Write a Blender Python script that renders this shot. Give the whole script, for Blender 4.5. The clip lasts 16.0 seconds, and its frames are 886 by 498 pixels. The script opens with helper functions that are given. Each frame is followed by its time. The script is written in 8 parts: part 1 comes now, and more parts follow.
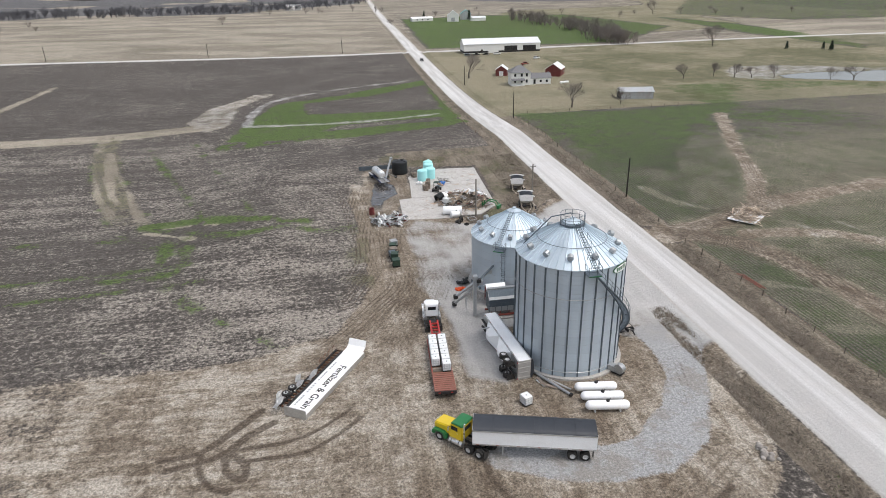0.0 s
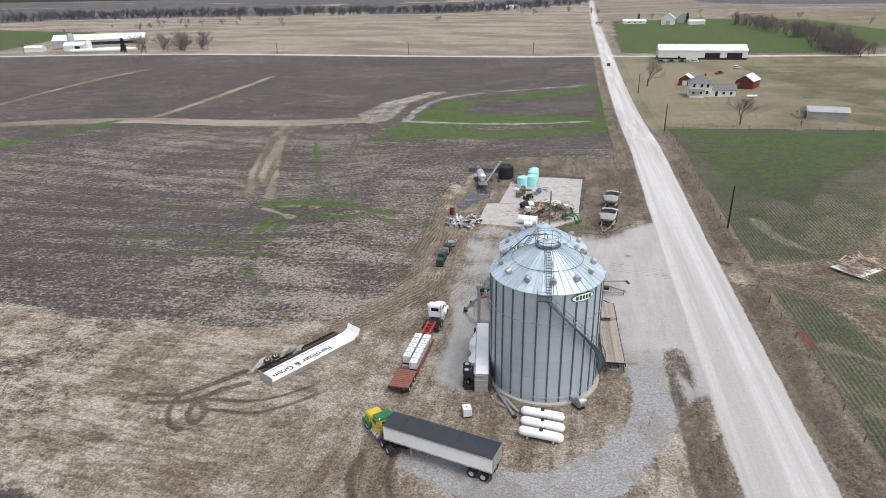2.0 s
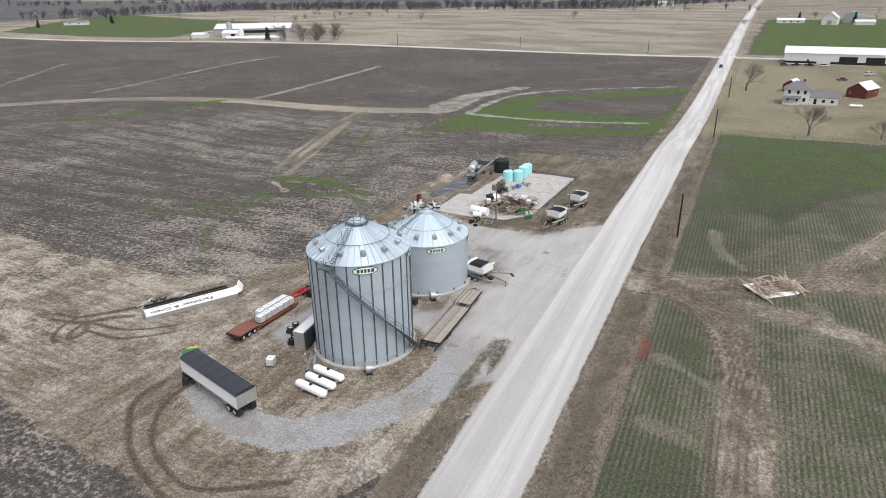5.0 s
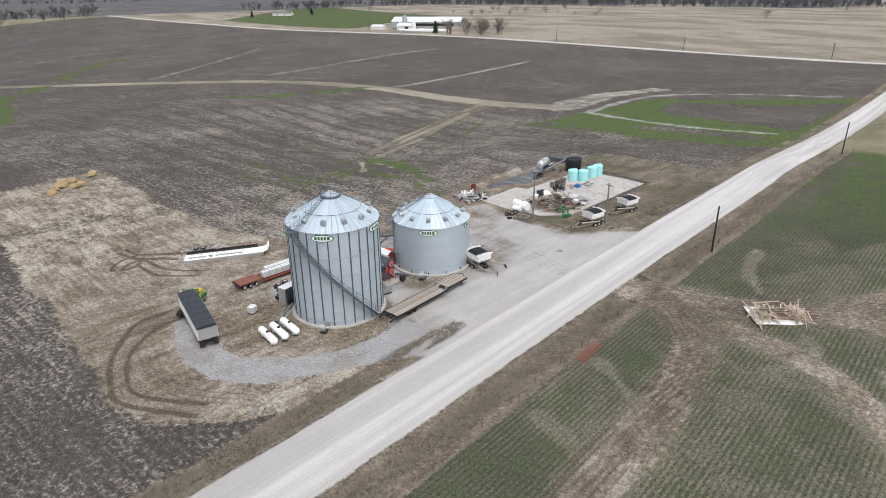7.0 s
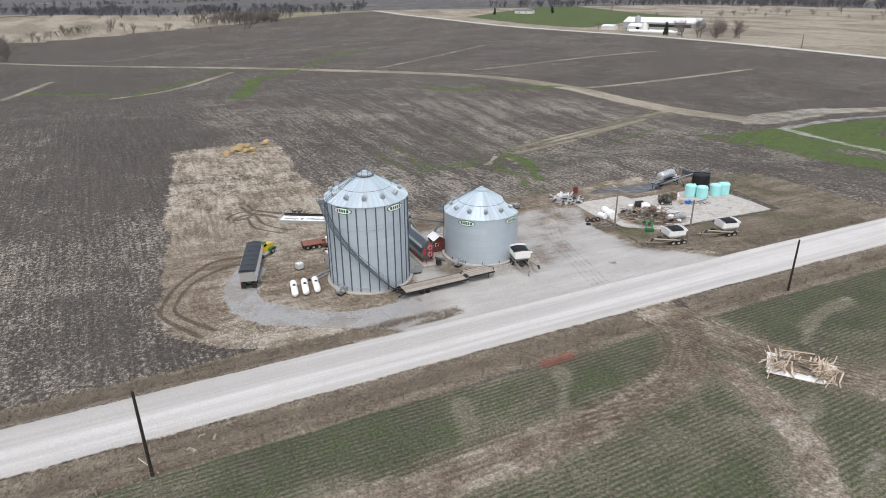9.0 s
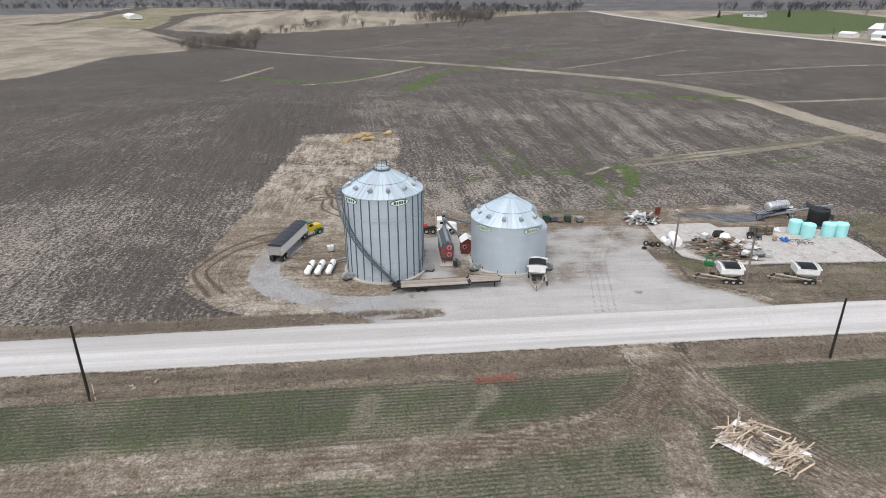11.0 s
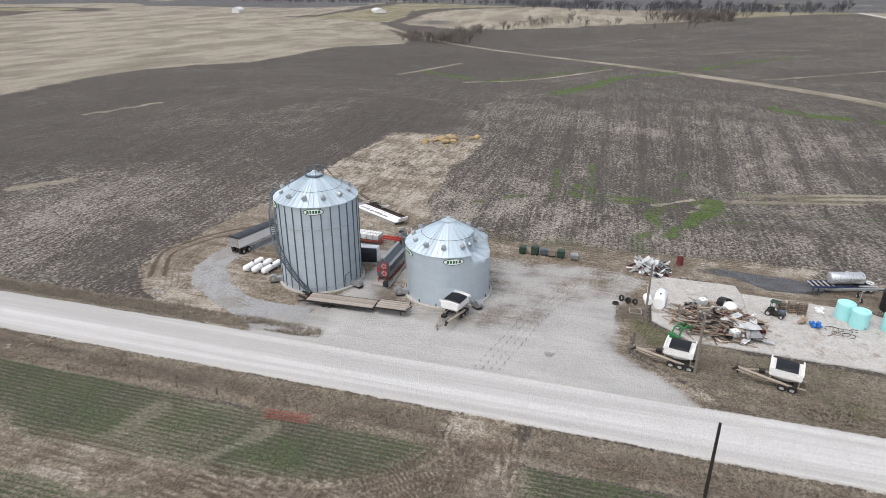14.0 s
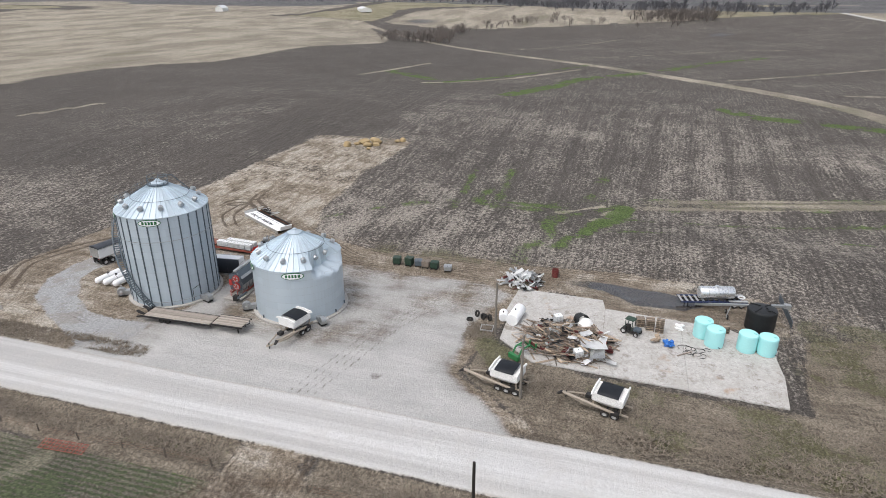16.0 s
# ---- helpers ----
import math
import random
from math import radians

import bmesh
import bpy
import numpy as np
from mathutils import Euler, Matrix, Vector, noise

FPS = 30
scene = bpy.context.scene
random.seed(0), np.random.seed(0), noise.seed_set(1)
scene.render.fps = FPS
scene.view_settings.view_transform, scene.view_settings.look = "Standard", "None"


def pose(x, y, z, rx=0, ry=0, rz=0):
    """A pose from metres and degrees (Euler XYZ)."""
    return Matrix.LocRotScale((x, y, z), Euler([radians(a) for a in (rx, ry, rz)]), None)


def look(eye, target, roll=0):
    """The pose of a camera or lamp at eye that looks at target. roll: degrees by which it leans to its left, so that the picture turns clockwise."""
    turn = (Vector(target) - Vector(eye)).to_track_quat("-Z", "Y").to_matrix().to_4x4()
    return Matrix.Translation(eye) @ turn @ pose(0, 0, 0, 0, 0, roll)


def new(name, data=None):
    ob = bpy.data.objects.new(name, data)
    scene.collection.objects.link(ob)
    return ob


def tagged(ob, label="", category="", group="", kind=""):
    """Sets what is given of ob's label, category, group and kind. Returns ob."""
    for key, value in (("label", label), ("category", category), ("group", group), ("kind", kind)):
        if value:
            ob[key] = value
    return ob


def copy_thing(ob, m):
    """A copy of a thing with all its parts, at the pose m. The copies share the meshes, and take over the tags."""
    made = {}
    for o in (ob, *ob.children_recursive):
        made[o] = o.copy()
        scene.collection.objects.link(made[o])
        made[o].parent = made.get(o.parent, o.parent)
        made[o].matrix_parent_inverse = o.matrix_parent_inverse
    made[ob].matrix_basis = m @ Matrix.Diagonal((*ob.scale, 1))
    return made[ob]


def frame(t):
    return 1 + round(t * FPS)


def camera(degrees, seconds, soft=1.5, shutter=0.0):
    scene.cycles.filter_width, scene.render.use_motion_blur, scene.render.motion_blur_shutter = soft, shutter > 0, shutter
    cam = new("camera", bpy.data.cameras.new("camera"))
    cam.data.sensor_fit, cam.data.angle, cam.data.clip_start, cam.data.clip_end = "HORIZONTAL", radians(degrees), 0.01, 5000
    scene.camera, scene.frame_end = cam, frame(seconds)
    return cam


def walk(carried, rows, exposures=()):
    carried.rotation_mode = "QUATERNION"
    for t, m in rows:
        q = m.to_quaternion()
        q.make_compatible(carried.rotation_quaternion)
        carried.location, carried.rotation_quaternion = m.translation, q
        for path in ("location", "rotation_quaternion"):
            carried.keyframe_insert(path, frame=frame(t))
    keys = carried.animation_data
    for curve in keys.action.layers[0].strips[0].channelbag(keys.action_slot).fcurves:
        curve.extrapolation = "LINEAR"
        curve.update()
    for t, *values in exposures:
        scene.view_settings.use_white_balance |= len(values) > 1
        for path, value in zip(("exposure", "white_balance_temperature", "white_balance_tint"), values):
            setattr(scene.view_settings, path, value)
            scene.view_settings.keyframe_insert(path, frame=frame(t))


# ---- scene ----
cam = camera(70.8, 16.0, soft=0.8)
METRES, EYE, TILT, LEAN, TURN = 230.17, 43.5, 0.0, 0.0, -8.9
ROWS = [
    (0.0, 0.0, 0.0, 0.0, -0.49, -22.92, 1.15),
    (0.5, 0.0295, -0.0011, 0.0015, 3.61, -22.85, 1.24),
    (1.0, 0.0593, -0.0007, 0.0024, 7.64, -22.78, 1.15),
    (1.5, 0.0882, 0.0032, 0.0047, 16.09, -22.63, 1.02),
    (2.0, 0.1155, 0.01, 0.0051, 19.48, -22.58, 1.06),
    (2.5, 0.1413, 0.0172, 0.0047, 20.54, -22.64, 1.04),
    (3.0, 0.1701, 0.025, 0.005, 21.79, -22.66, 1.07),
    (3.5, 0.1999, 0.0333, 0.0048, 23.27, -22.75, 1.05),
    (6.0, 0.3411, 0.0883, 0.0039, 43.07, -22.76, 0.67),
    (6.5, 0.3667, 0.1059, 0.0036, 46.96, -22.81, 0.63),
    (7.0, 0.3918, 0.1258, 0.0035, 51.07, -22.93, 0.61),
    (7.5, 0.4162, 0.1482, 0.0033, 56.01, -22.93, 0.56),
    (8.0, 0.4383, 0.1752, 0.0035, 64.38, -22.85, 0.47),
    (8.5, 0.4568, 0.2034, 0.0031, 68.24, -22.87, 0.46),
    (9.0, 0.4726, 0.2343, 0.0033, 73.42, -22.84, 0.46),
    (9.5, 0.485, 0.2663, 0.0028, 78.27, -22.78, 0.41),
    (12.0, 0.4772, 0.435, 0.0036, 101.5, -22.86, 0.06),
    (12.5, 0.4627, 0.4667, 0.0039, 104.8, -22.9, 0.04),
    (13.0, 0.4444, 0.4968, 0.0045, 110.34, -22.94, -0.03),
    (13.5, 0.4227, 0.5246, 0.0047, 114.79, -22.94, 0.03),
    (14.0, 0.399, 0.5516, 0.005, 115.19, -22.98, 0.04),
    (14.5, 0.3756, 0.5772, 0.0055, 115.16, -23.01, 0.0),
    (15.0, 0.3571, 0.5989, 0.0056, 115.14, -23.04, -0.02),
    (15.5, 0.3454, 0.6162, 0.0056, 115.11, -23.05, -0.05),
    (16.0, 0.339, 0.6291, 0.0057, 115.06, -23.08, -0.09),
]
walk(cam, [(t, pose(0, 0, EYE, TILT, LEAN, TURN) @ pose(METRES * x, METRES * y, METRES * z, 90 + pitch, roll, yaw)) for t, x, y, z, yaw, pitch, roll in ROWS])

# ---- world, sun ----
world = bpy.data.worlds.new("overcast_sky")
scene.world = world
world.use_nodes = True
wn, wl = world.node_tree.nodes, world.node_tree.links
sky = wn.new("ShaderNodeTexSky")
sky.sky_type, sky.sun_disc = "NISHITA", False
sky.sun_elevation, sky.sun_rotation = radians(64), radians(118)
sky.air_density, sky.dust_density, sky.ozone_density = 1.0, 4.0, 1.0
grey = wn.new("ShaderNodeHueSaturation")
grey.inputs["Saturation"].default_value = 0.46
wl.new(sky.outputs[0], grey.inputs["Color"])
wl.new(grey.outputs[0], wn["Background"].inputs["Color"])
wn["Background"].inputs["Strength"].default_value = 0.215
sun = new("sun", bpy.data.lights.new("sun", "SUN"))
sun.data.energy, sun.data.angle, sun.data.color = 0.7, radians(18), (1.0, 0.98, 0.96)
sun.matrix_world = look((31, -16, 72), (0, 0, 0))


# ---- materials ----
class Nodes:
    """Short hand for a node material."""

    def __init__(self, name, rough=0.8, metal=0.0):
        self.m = bpy.data.materials.new(name)
        self.m.use_nodes = True
        self.t = self.m.node_tree
        self.b = self.t.nodes["Principled BSDF"]
        self.b.inputs["Roughness"].default_value, self.b.inputs["Metallic"].default_value = rough, metal

    def n(self, kind, **values):
        node = self.t.nodes.new("ShaderNode" + kind)
        for key, value in values.items():
            node.inputs[key.replace("_", " ")].default_value = value
        return node

    def link(self, a, b):
        self.t.links.new(a, b)

    def pos(self, sx=1.0, sy=1.0, sz=1.0):
        if not hasattr(self, "g"):
            self.g = self.n("NewGeometry")
        m = self.n("Mapping", Scale=(sx, sy, sz))
        self.link(self.g.outputs["Position"], m.inputs["Vector"])
        return m.outputs[0]

    def local(self, sx=1.0, sy=1.0, sz=1.0):
        m = self.n("Mapping", Scale=(sx, sy, sz))
        self.link(self.n("TexCoord").outputs["Object"], m.inputs["Vector"])
        return m.outputs[0]

    def noise(self, scale, detail=4.0, rough=0.6, vector=None, lo=0.35, hi=0.65, a=0.0, b=1.0):
        t = self.n("TexNoise", Scale=scale, Detail=detail, Roughness=rough)
        self.link(vector or self.pos(), t.inputs["Vector"])
        return self.span(t.outputs[0], lo, hi, a, b)

    def span(self, x, lo, hi, a=0.0, b=1.0, soft=True):
        r = self.t.nodes.new("ShaderNodeMapRange")
        r.interpolation_type = "SMOOTHSTEP" if soft else "LINEAR"
        self.put(x, r.inputs[0])
        for i, v in enumerate((lo, hi, a, b)):
            r.inputs[1 + i].default_value = v
        return r.outputs[0]

    def put(self, x, socket):
        if hasattr(x, "is_output"):
            self.link(x, socket)
        elif isinstance(x, tuple):
            socket.default_value = (*x[:3], 1.0)
        else:
            socket.default_value = x

    def math(self, op, a, b=0.0):
        k = self.t.nodes.new("ShaderNodeMath")
        k.operation = op
        self.put(a, k.inputs[0])
        self.put(b, k.inputs[1])
        return k.outputs[0]

    def mix(self, f, a, b, mode="MIX"):
        k = self.t.nodes.new("ShaderNodeMix")
        k.data_type, k.blend_type = "RGBA", mode
        self.put(f, k.inputs[0])
        self.put(a, k.inputs[6])
        self.put(b, k.inputs[7])
        return k.outputs[2]

    def attr(self, name):
        k = self.t.nodes.new("ShaderNodeAttribute")
        k.attribute_name = name
        s = self.t.nodes.new("ShaderNodeSeparateColor")
        self.link(k.outputs["Color"], s.inputs[0])
        return s.outputs[0], s.outputs[1], s.outputs[2], k.outputs["Alpha"]

    def bump(self, height, strength=0.4, distance=0.05):
        k = self.n("Bump", Strength=strength, Distance=distance)
        self.put(height, k.inputs["Height"])
        self.link(k.outputs[0], self.b.inputs["Normal"])

    def color(self, x):
        self.put(x, self.b.inputs["Base Color"])
        return self


def paint(name, color, rough=0.5, metal=0.0, dirt=0.35, dirt_color=(0.22, 0.19, 0.15), scale=1.5, piece=0.0, bump=0.0):
    """Paint, plastic, wood or metal with grime at two scales; piece: how far alike pieces differ."""
    k = Nodes(name, rough, metal)
    v = k.local()
    big = k.noise(scale, 5, 0.7, v, 0.45, 0.75, 0, dirt)
    amp = 0.04 if dirt < 0.2 else 0.16
    fine = k.noise(scale * 14, 3, 0.6, v, 0.3, 0.7, 1 - amp * 1.2, 1 + amp)
    c = k.mix(big, color, dirt_color)
    gain = fine
    if piece:
        info = k.t.nodes.new("ShaderNodeObjectInfo")
        gain = k.math("MULTIPLY", fine, k.span(info.outputs["Random"], 0, 1, 1 - piece, 1 + piece, False))
    c = k.mix(1.0, c, k_grey(k, gain), "MULTIPLY")
    k.color(c)
    k.put(k.noise(scale * 3, 3, 0.6, v, 0.3, 0.7, max(rough - amp, 0.05), min(rough + amp, 1)), k.b.inputs["Roughness"])
    if bump:
        k.bump(k.noise(scale * 8, 4, 0.6, v, 0.2, 0.8), bump, 0.02)
    return k.m


def k_grey(k, x):
    c = k.t.nodes.new("ShaderNodeCombineColor")
    for i in range(3):
        k.put(x, c.inputs[i])
    return c.outputs[0]


def ground_material():
    k = Nodes("ground_earth", 0.95)
    dirt, gravel, road, mud = k.attr("cover_a")
    green, straw, thatch, residue = k.attr("cover_b")
    rows, pale, fargrass, wet = k.attr("cover_c")
    woods, damp, olive, drag = k.attr("cover_d")
    row = k.t.nodes.new("ShaderNodeAttribute")
    row.attribute_name = "row_place"
    row_u = row.outputs["Fac"]
    xyz = k.t.nodes.new("ShaderNodeSeparateXYZ")
    k.link(k.pos(), xyz.inputs[0])

    def lie(sx, su):
        """Texture space that follows the drilled rows: along them, then across."""
        c = k.t.nodes.new("ShaderNodeCombineXYZ")
        k.put(k.math("MULTIPLY", xyz.outputs[0], sx), c.inputs[0])
        k.put(k.math("MULTIPLY", row_u, su), c.inputs[1])
        return c.outputs[0]

    def total(*terms):
        out = None
        for x, w in terms:
            y = k.math("MULTIPLY", x, w)
            out = y if out is None else k.math("ADD", out, y)
        return out

    fine = k.noise(2.2, 6, 0.75, None, 0.30, 0.70)
    mid = k.noise(0.35, 6, 0.7, None, 0.32, 0.68)
    big = k.noise(0.03, 5, 0.6, None, 0.3, 0.7)
    grit = k.noise(5.0, 5, 0.85, None, 0.32, 0.68)
    clod = k.noise(1.3, 9, 0.8, None, 0.36, 0.64)
    patch = k.noise(0.17, 8, 0.68, None, 0.36, 0.64)
    comb = k.noise(1.0, 7, 0.74, lie(0.05, 1.25), 0.34, 0.66)
    tilth = k.noise(1.0, 6, 0.7, lie(0.015, 0.28), 0.34, 0.66)
    lane = k.noise(1.0, 6, 0.7, k.pos(0.45, 0.006, 1), 0.34, 0.66)
    wander = k.noise(1.0, 7, 0.72, k.pos(0.5, 0.08, 1), 0.34, 0.66)
    swipe = k.noise(1.0, 8, 0.74, k.pos(0.14, 0.85, 1), 0.36, 0.64)

    def edge(mask, lo=0.35, hi=0.65, amount=0.5):
        n = k.math("MULTIPLY", k.math("SUBTRACT", total((patch, 0.3), (clod, 0.4), (fine, 0.3)), 0.5), amount)
        return k.span(k.math("ADD", mask, n), lo, hi)

    # tilled soil with stubble lying in the rows
    soil = k.mix(total((clod, 0.68), (comb, 0.32)), (0.027, 0.024, 0.022), (0.150, 0.134, 0.119))
    soil = k.mix(k.math("MULTIPLY", tilth, 0.45), soil, (0.062, 0.056, 0.050))
    soil = k.mix(k.math("MULTIPLY", big, 0.35), soil, (0.118, 0.105, 0.093))
    stub = k.mix(fine, (0.21, 0.184, 0.158), (0.47, 0.425, 0.372))
    spots = total((clod, 0.40), (comb, 0.16), (fine, 0.22), (patch, 0.12), (residue, 0.52))
    c = k.mix(k.span(spots, 0.62, 0.95, 0, 0.88), soil, stub)
    # dead grass
    th = k.mix(total((clod, 0.5), (wander, 0.5)), (0.075, 0.061, 0.046), (0.275, 0.235, 0.185))
    th = k.mix(k.span(total((fine, 0.5), (grit, 0.5)), 0.55, 0.85, 0, 0.55), th, (0.32, 0.28, 0.225))
    th = k.mix(k.math("MULTIPLY", k.span(patch, 0.5, 0.9), 0.45), th, (0.105, 0.084, 0.064))
    c = k.mix(edge(thatch, 0.3, 0.7, 0.7), c, th)
    fg = k.mix(total((fine, 0.5), (clod, 0.5)), (0.17, 0.15, 0.10), (0.35, 0.31, 0.225))
    fg = k.mix(k.math("MULTIPLY", mid, 0.35), fg, (0.15, 0.145, 0.085))
    fg = k.mix(k.math("MULTIPLY", k.noise(0.02, 6, 0.65, None, 0.45, 0.62), 0.65), fg, (0.135, 0.13, 0.078))
    c = k.mix(edge(fargrass), c, fg)
    # straw-coloured stubble and grassed waterways
    st = k.mix(total((fine, 0.4), (clod, 0.3), (swipe, 0.3)), (0.25, 0.218, 0.168), (0.49, 0.438, 0.36))
    st = k.mix(k.math("MULTIPLY", k.noise(0.012, 5, 0.6, k.pos(1, 2.2, 1), 0.42, 0.6), 0.75), st, (0.215, 0.188, 0.15))
    st = k.mix(k.math("MULTIPLY", k.noise(0.03, 6, 0.65, k.pos(0.6, 2.0, 1), 0.5, 0.66), 0.5), st, (0.17, 0.165, 0.11))
    c = k.mix(edge(straw, 0.3, 0.7, 0.8), c, k.mix(1.0, st, (0.88, 0.88, 0.88), "MULTIPLY"))
    # drilled wheat: tufts in rows, bare ground between
    drill = k.n("TexWave", Scale=0.5, Distortion=1.6, Detail=6.0, Detail_Scale=4.0)
    drill.bands_direction = "X"
    k.link(k.pos(), drill.inputs["Vector"])
    wheat = k.mix(total((fine, 0.6), (patch, 0.4)), (0.040, 0.052, 0.029), (0.088, 0.110, 0.054))
    lush = k.mix(total((fine, 0.5), (clod, 0.5)), (0.040, 0.072, 0.018), (0.118, 0.168, 0.050))
    wheat = k.mix(rows, lush, wheat)
    between = k.mix(total((clod, 0.5), (grit, 0.5)), (0.10, 0.094, 0.062), (0.285, 0.264, 0.196))
    c = k.mix(k.span(k.math("MULTIPLY", rows, k.math("SUBTRACT", 1.15, green)), 0.1, 0.9, 0, 0.75), c, between)
    stand = total((drill.outputs["Fac"], k.math("MULTIPLY", rows, 0.38)), (clod, 0.36), (fine, 0.32), (patch, 0.30), (green, 0.62))
    c = k.mix(k.span(k.math("SUBTRACT", stand, k.math("MULTIPLY", rows, 0.17)), 0.76, 1.0, 0, 0.9), c, wheat)
    # bare yard earth: damp brown, dry crust, scraped streaks
    sweep = k.math("ADD", k.math("MULTIPLY", swipe, drag), k.math("MULTIPLY", wander, k.math("SUBTRACT", 1.0, drag)))
    earth = total((sweep, 0.32), (patch, 0.34), (clod, 0.2), (fine, 0.14))
    di = k.mix(k.span(earth, 0.14, 0.56), (0.145, 0.116, 0.087), (0.29, 0.248, 0.198))
    di = k.mix(k.span(k.math("SUBTRACT", earth, k.math("MULTIPLY", damp, 0.14)), 0.44, 0.74, 0, 0.85), di, (0.43, 0.388, 0.332))
    di = k.mix(k.math("MULTIPLY", damp, k.span(total((clod, 0.5), (sweep, 0.5)), 0.2, 0.8, 0.75, 0.3)), di, (0.158, 0.123, 0.089))
    # light and shade on the clods, multiplied into the earth colour
    di = k.mix(1.0, di, k_grey(k, k.span(total((grit, 0.5), (clod, 0.5)), 0.1, 0.9, 0.74, 1.2)), "MULTIPLY")
    c = k.mix(edge(dirt, 0.3, 0.62, 0.75), c, di)
    c = k.mix(k.math("MULTIPLY", edge(olive, 0.35, 0.8, 1.0), 0.75), c, k.mix(fine, (0.050, 0.056, 0.027), (0.15, 0.145, 0.078)))
    # crushed stone
    stones = k.n("TexVoronoi", Scale=7.0)
    k.link(k.pos(), stones.inputs["Vector"])
    sg = k.t.nodes.new("ShaderNodeSeparateColor")
    k.link(stones.outputs["Color"], sg.inputs[0])
    gr = k.mix(total((sg.outputs[0], 0.6), (grit, 0.4)), (0.25, 0.25, 0.252), (0.455, 0.456, 0.458))
    gr = k.mix(k.math("MULTIPLY", k.span(patch, 0.45, 0.9), 0.5), gr, (0.25, 0.22, 0.18))
    c = k.mix(edge(gravel, 0.35, 0.65, 0.6), c, gr)
    crust = k.mix(total((sweep, 0.25), (patch, 0.45), (grit, 0.3)), (0.245, 0.237, 0.226), (0.455, 0.442, 0.424))
    c = k.mix(k.math("MULTIPLY", k.span(k.math("ADD", pale, total((patch, 0.25), (sweep, 0.25), (0.25, -1.0))), 0.2, 0.85), 0.92), c, crust)
    c = k.mix(k.span(pale, 0.72, 1.0, 0, 0.7), c, k.mix(total((grit, 0.5), (wander, 0.5)), (0.43, 0.421, 0.406), (0.575, 0.566, 0.551)))
    rd = k.mix(lane, (0.465, 0.454, 0.438), (0.645, 0.636, 0.622))
    rd = k.mix(k.span(total((fine, 0.4), (patch, 0.6)), 0.4, 0.9, 0, 0.35), rd, (0.54, 0.515, 0.485))
    rd = k.mix(k.math("MULTIPLY", k.span(road, 0.9, 0.55), 0.6), rd, (0.40, 0.365, 0.32))
    c = k.mix(edge(road, 0.36, 0.64, 0.4), c, rd)
    md = k.mix(total((grit, 0.5), (clod, 0.5)), (0.036, 0.027, 0.020), (0.125, 0.098, 0.073))
    c = k.mix(k.math("MULTIPLY", k.span(k.math("ADD", mud, total((clod, 0.3), (fine, 0.2), (0.25, -1.0))), 0.34, 0.86), 0.8), c, md)
    c = k.mix(k.math("MULTIPLY", edge(wet, 0.4, 0.7, 0.3), 0.9), c, (0.042, 0.040, 0.040))
    # far wooded ground, its grey tinted bluish to paint in distance haze
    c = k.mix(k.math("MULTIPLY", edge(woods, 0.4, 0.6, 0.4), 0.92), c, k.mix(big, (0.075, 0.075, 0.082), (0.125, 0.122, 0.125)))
    # small-scale clod shading painted into the albedo, weaker on road and stone
    crumb_shade = k.noise(3.6, 6, 0.88, None, 0.36, 0.64, 0.50, 1.50)
    grain_shade = k.noise(11.0, 3, 0.85, None, 0.3, 0.7, 0.82, 1.2)
    calm = k.math("MAXIMUM", road, k.math("MAXIMUM", k.math("MULTIPLY", pale, 0.75), k.math("MULTIPLY", gravel, 0.6)))
    c = k.mix(k.span(calm, 0.2, 0.8, 1.0, 0.15), c, k.mix(1.0, c, k_grey(k, k.math("MULTIPLY", crumb_shade, grain_shade)), "MULTIPLY"))
    k.color(c)
    pool = edge(wet, 0.55, 0.75, 0.3)
    k.put(k.span(pool, 0, 1, 0.95, 0.08), k.b.inputs["Roughness"])
    k.put(k.span(pool, 0, 1, 0.15, 0.6), k.b.inputs["Specular IOR Level"])
    k.bump(k.math("MULTIPLY", total((fine, 1.0), (grit, 0.6), (clod, 1.2)), k.span(pool, 0, 1, 1, 0)), 0.55, 0.12)
    return k.m


def steel_sheet(name, rings, panel):
    """Galvanised corrugated wall steel: sheets of slightly different zinc, fine horizontal ribs."""
    k = Nodes(name, 0.42, 0.3)
    v = k.local()
    s = k.t.nodes.new("ShaderNodeSeparateXYZ")
    k.link(v, s.inputs[0])
    rib = k.math("SINE", k.math("MULTIPLY", s.outputs[2], 2 * math.pi / 0.102))
    ring = k.math("FLOOR", k.math("DIVIDE", s.outputs[2], rings))
    around = k.math("FLOOR", k.math("MULTIPLY", k.math("ADD", k.math("DIVIDE", k.math("ARCTAN2", s.outputs[1], s.outputs[0]), 2 * math.pi), k.math("MULTIPLY", ring, 0.5 / panel)), panel))
    co = k.t.nodes.new("ShaderNodeCombineXYZ")
    k.link(ring, co.inputs[0])
    k.link(around, co.inputs[1])
    wnz = k.t.nodes.new("ShaderNodeTexWhiteNoise")
    k.link(co.outputs[0], wnz.inputs["Vector"])
    base = k.mix(wnz.outputs["Value"], (0.475, 0.545, 0.60), (0.52, 0.59, 0.645))
    seam = k.math("FRACT", k.math("DIVIDE", s.outputs[2], rings))
    base = k.mix(k.span(seam, 0.0, 0.035, 0.5, 0.0), base, (0.28, 0.29, 0.30))
    streak = k.noise(1.0, 5, 0.7, k.local(2.2, 2.2, 0.10), 0.45, 0.8, 0, 0.35)
    k.color(k.mix(streak, base, (0.42, 0.45, 0.465)))
    k.put(k.noise(6.0, 4, 0.6, v, 0.3, 0.7, 0.36, 0.5), k.b.inputs["Roughness"])
    k.bump(rib, 0.5, 0.013)
    return k.m


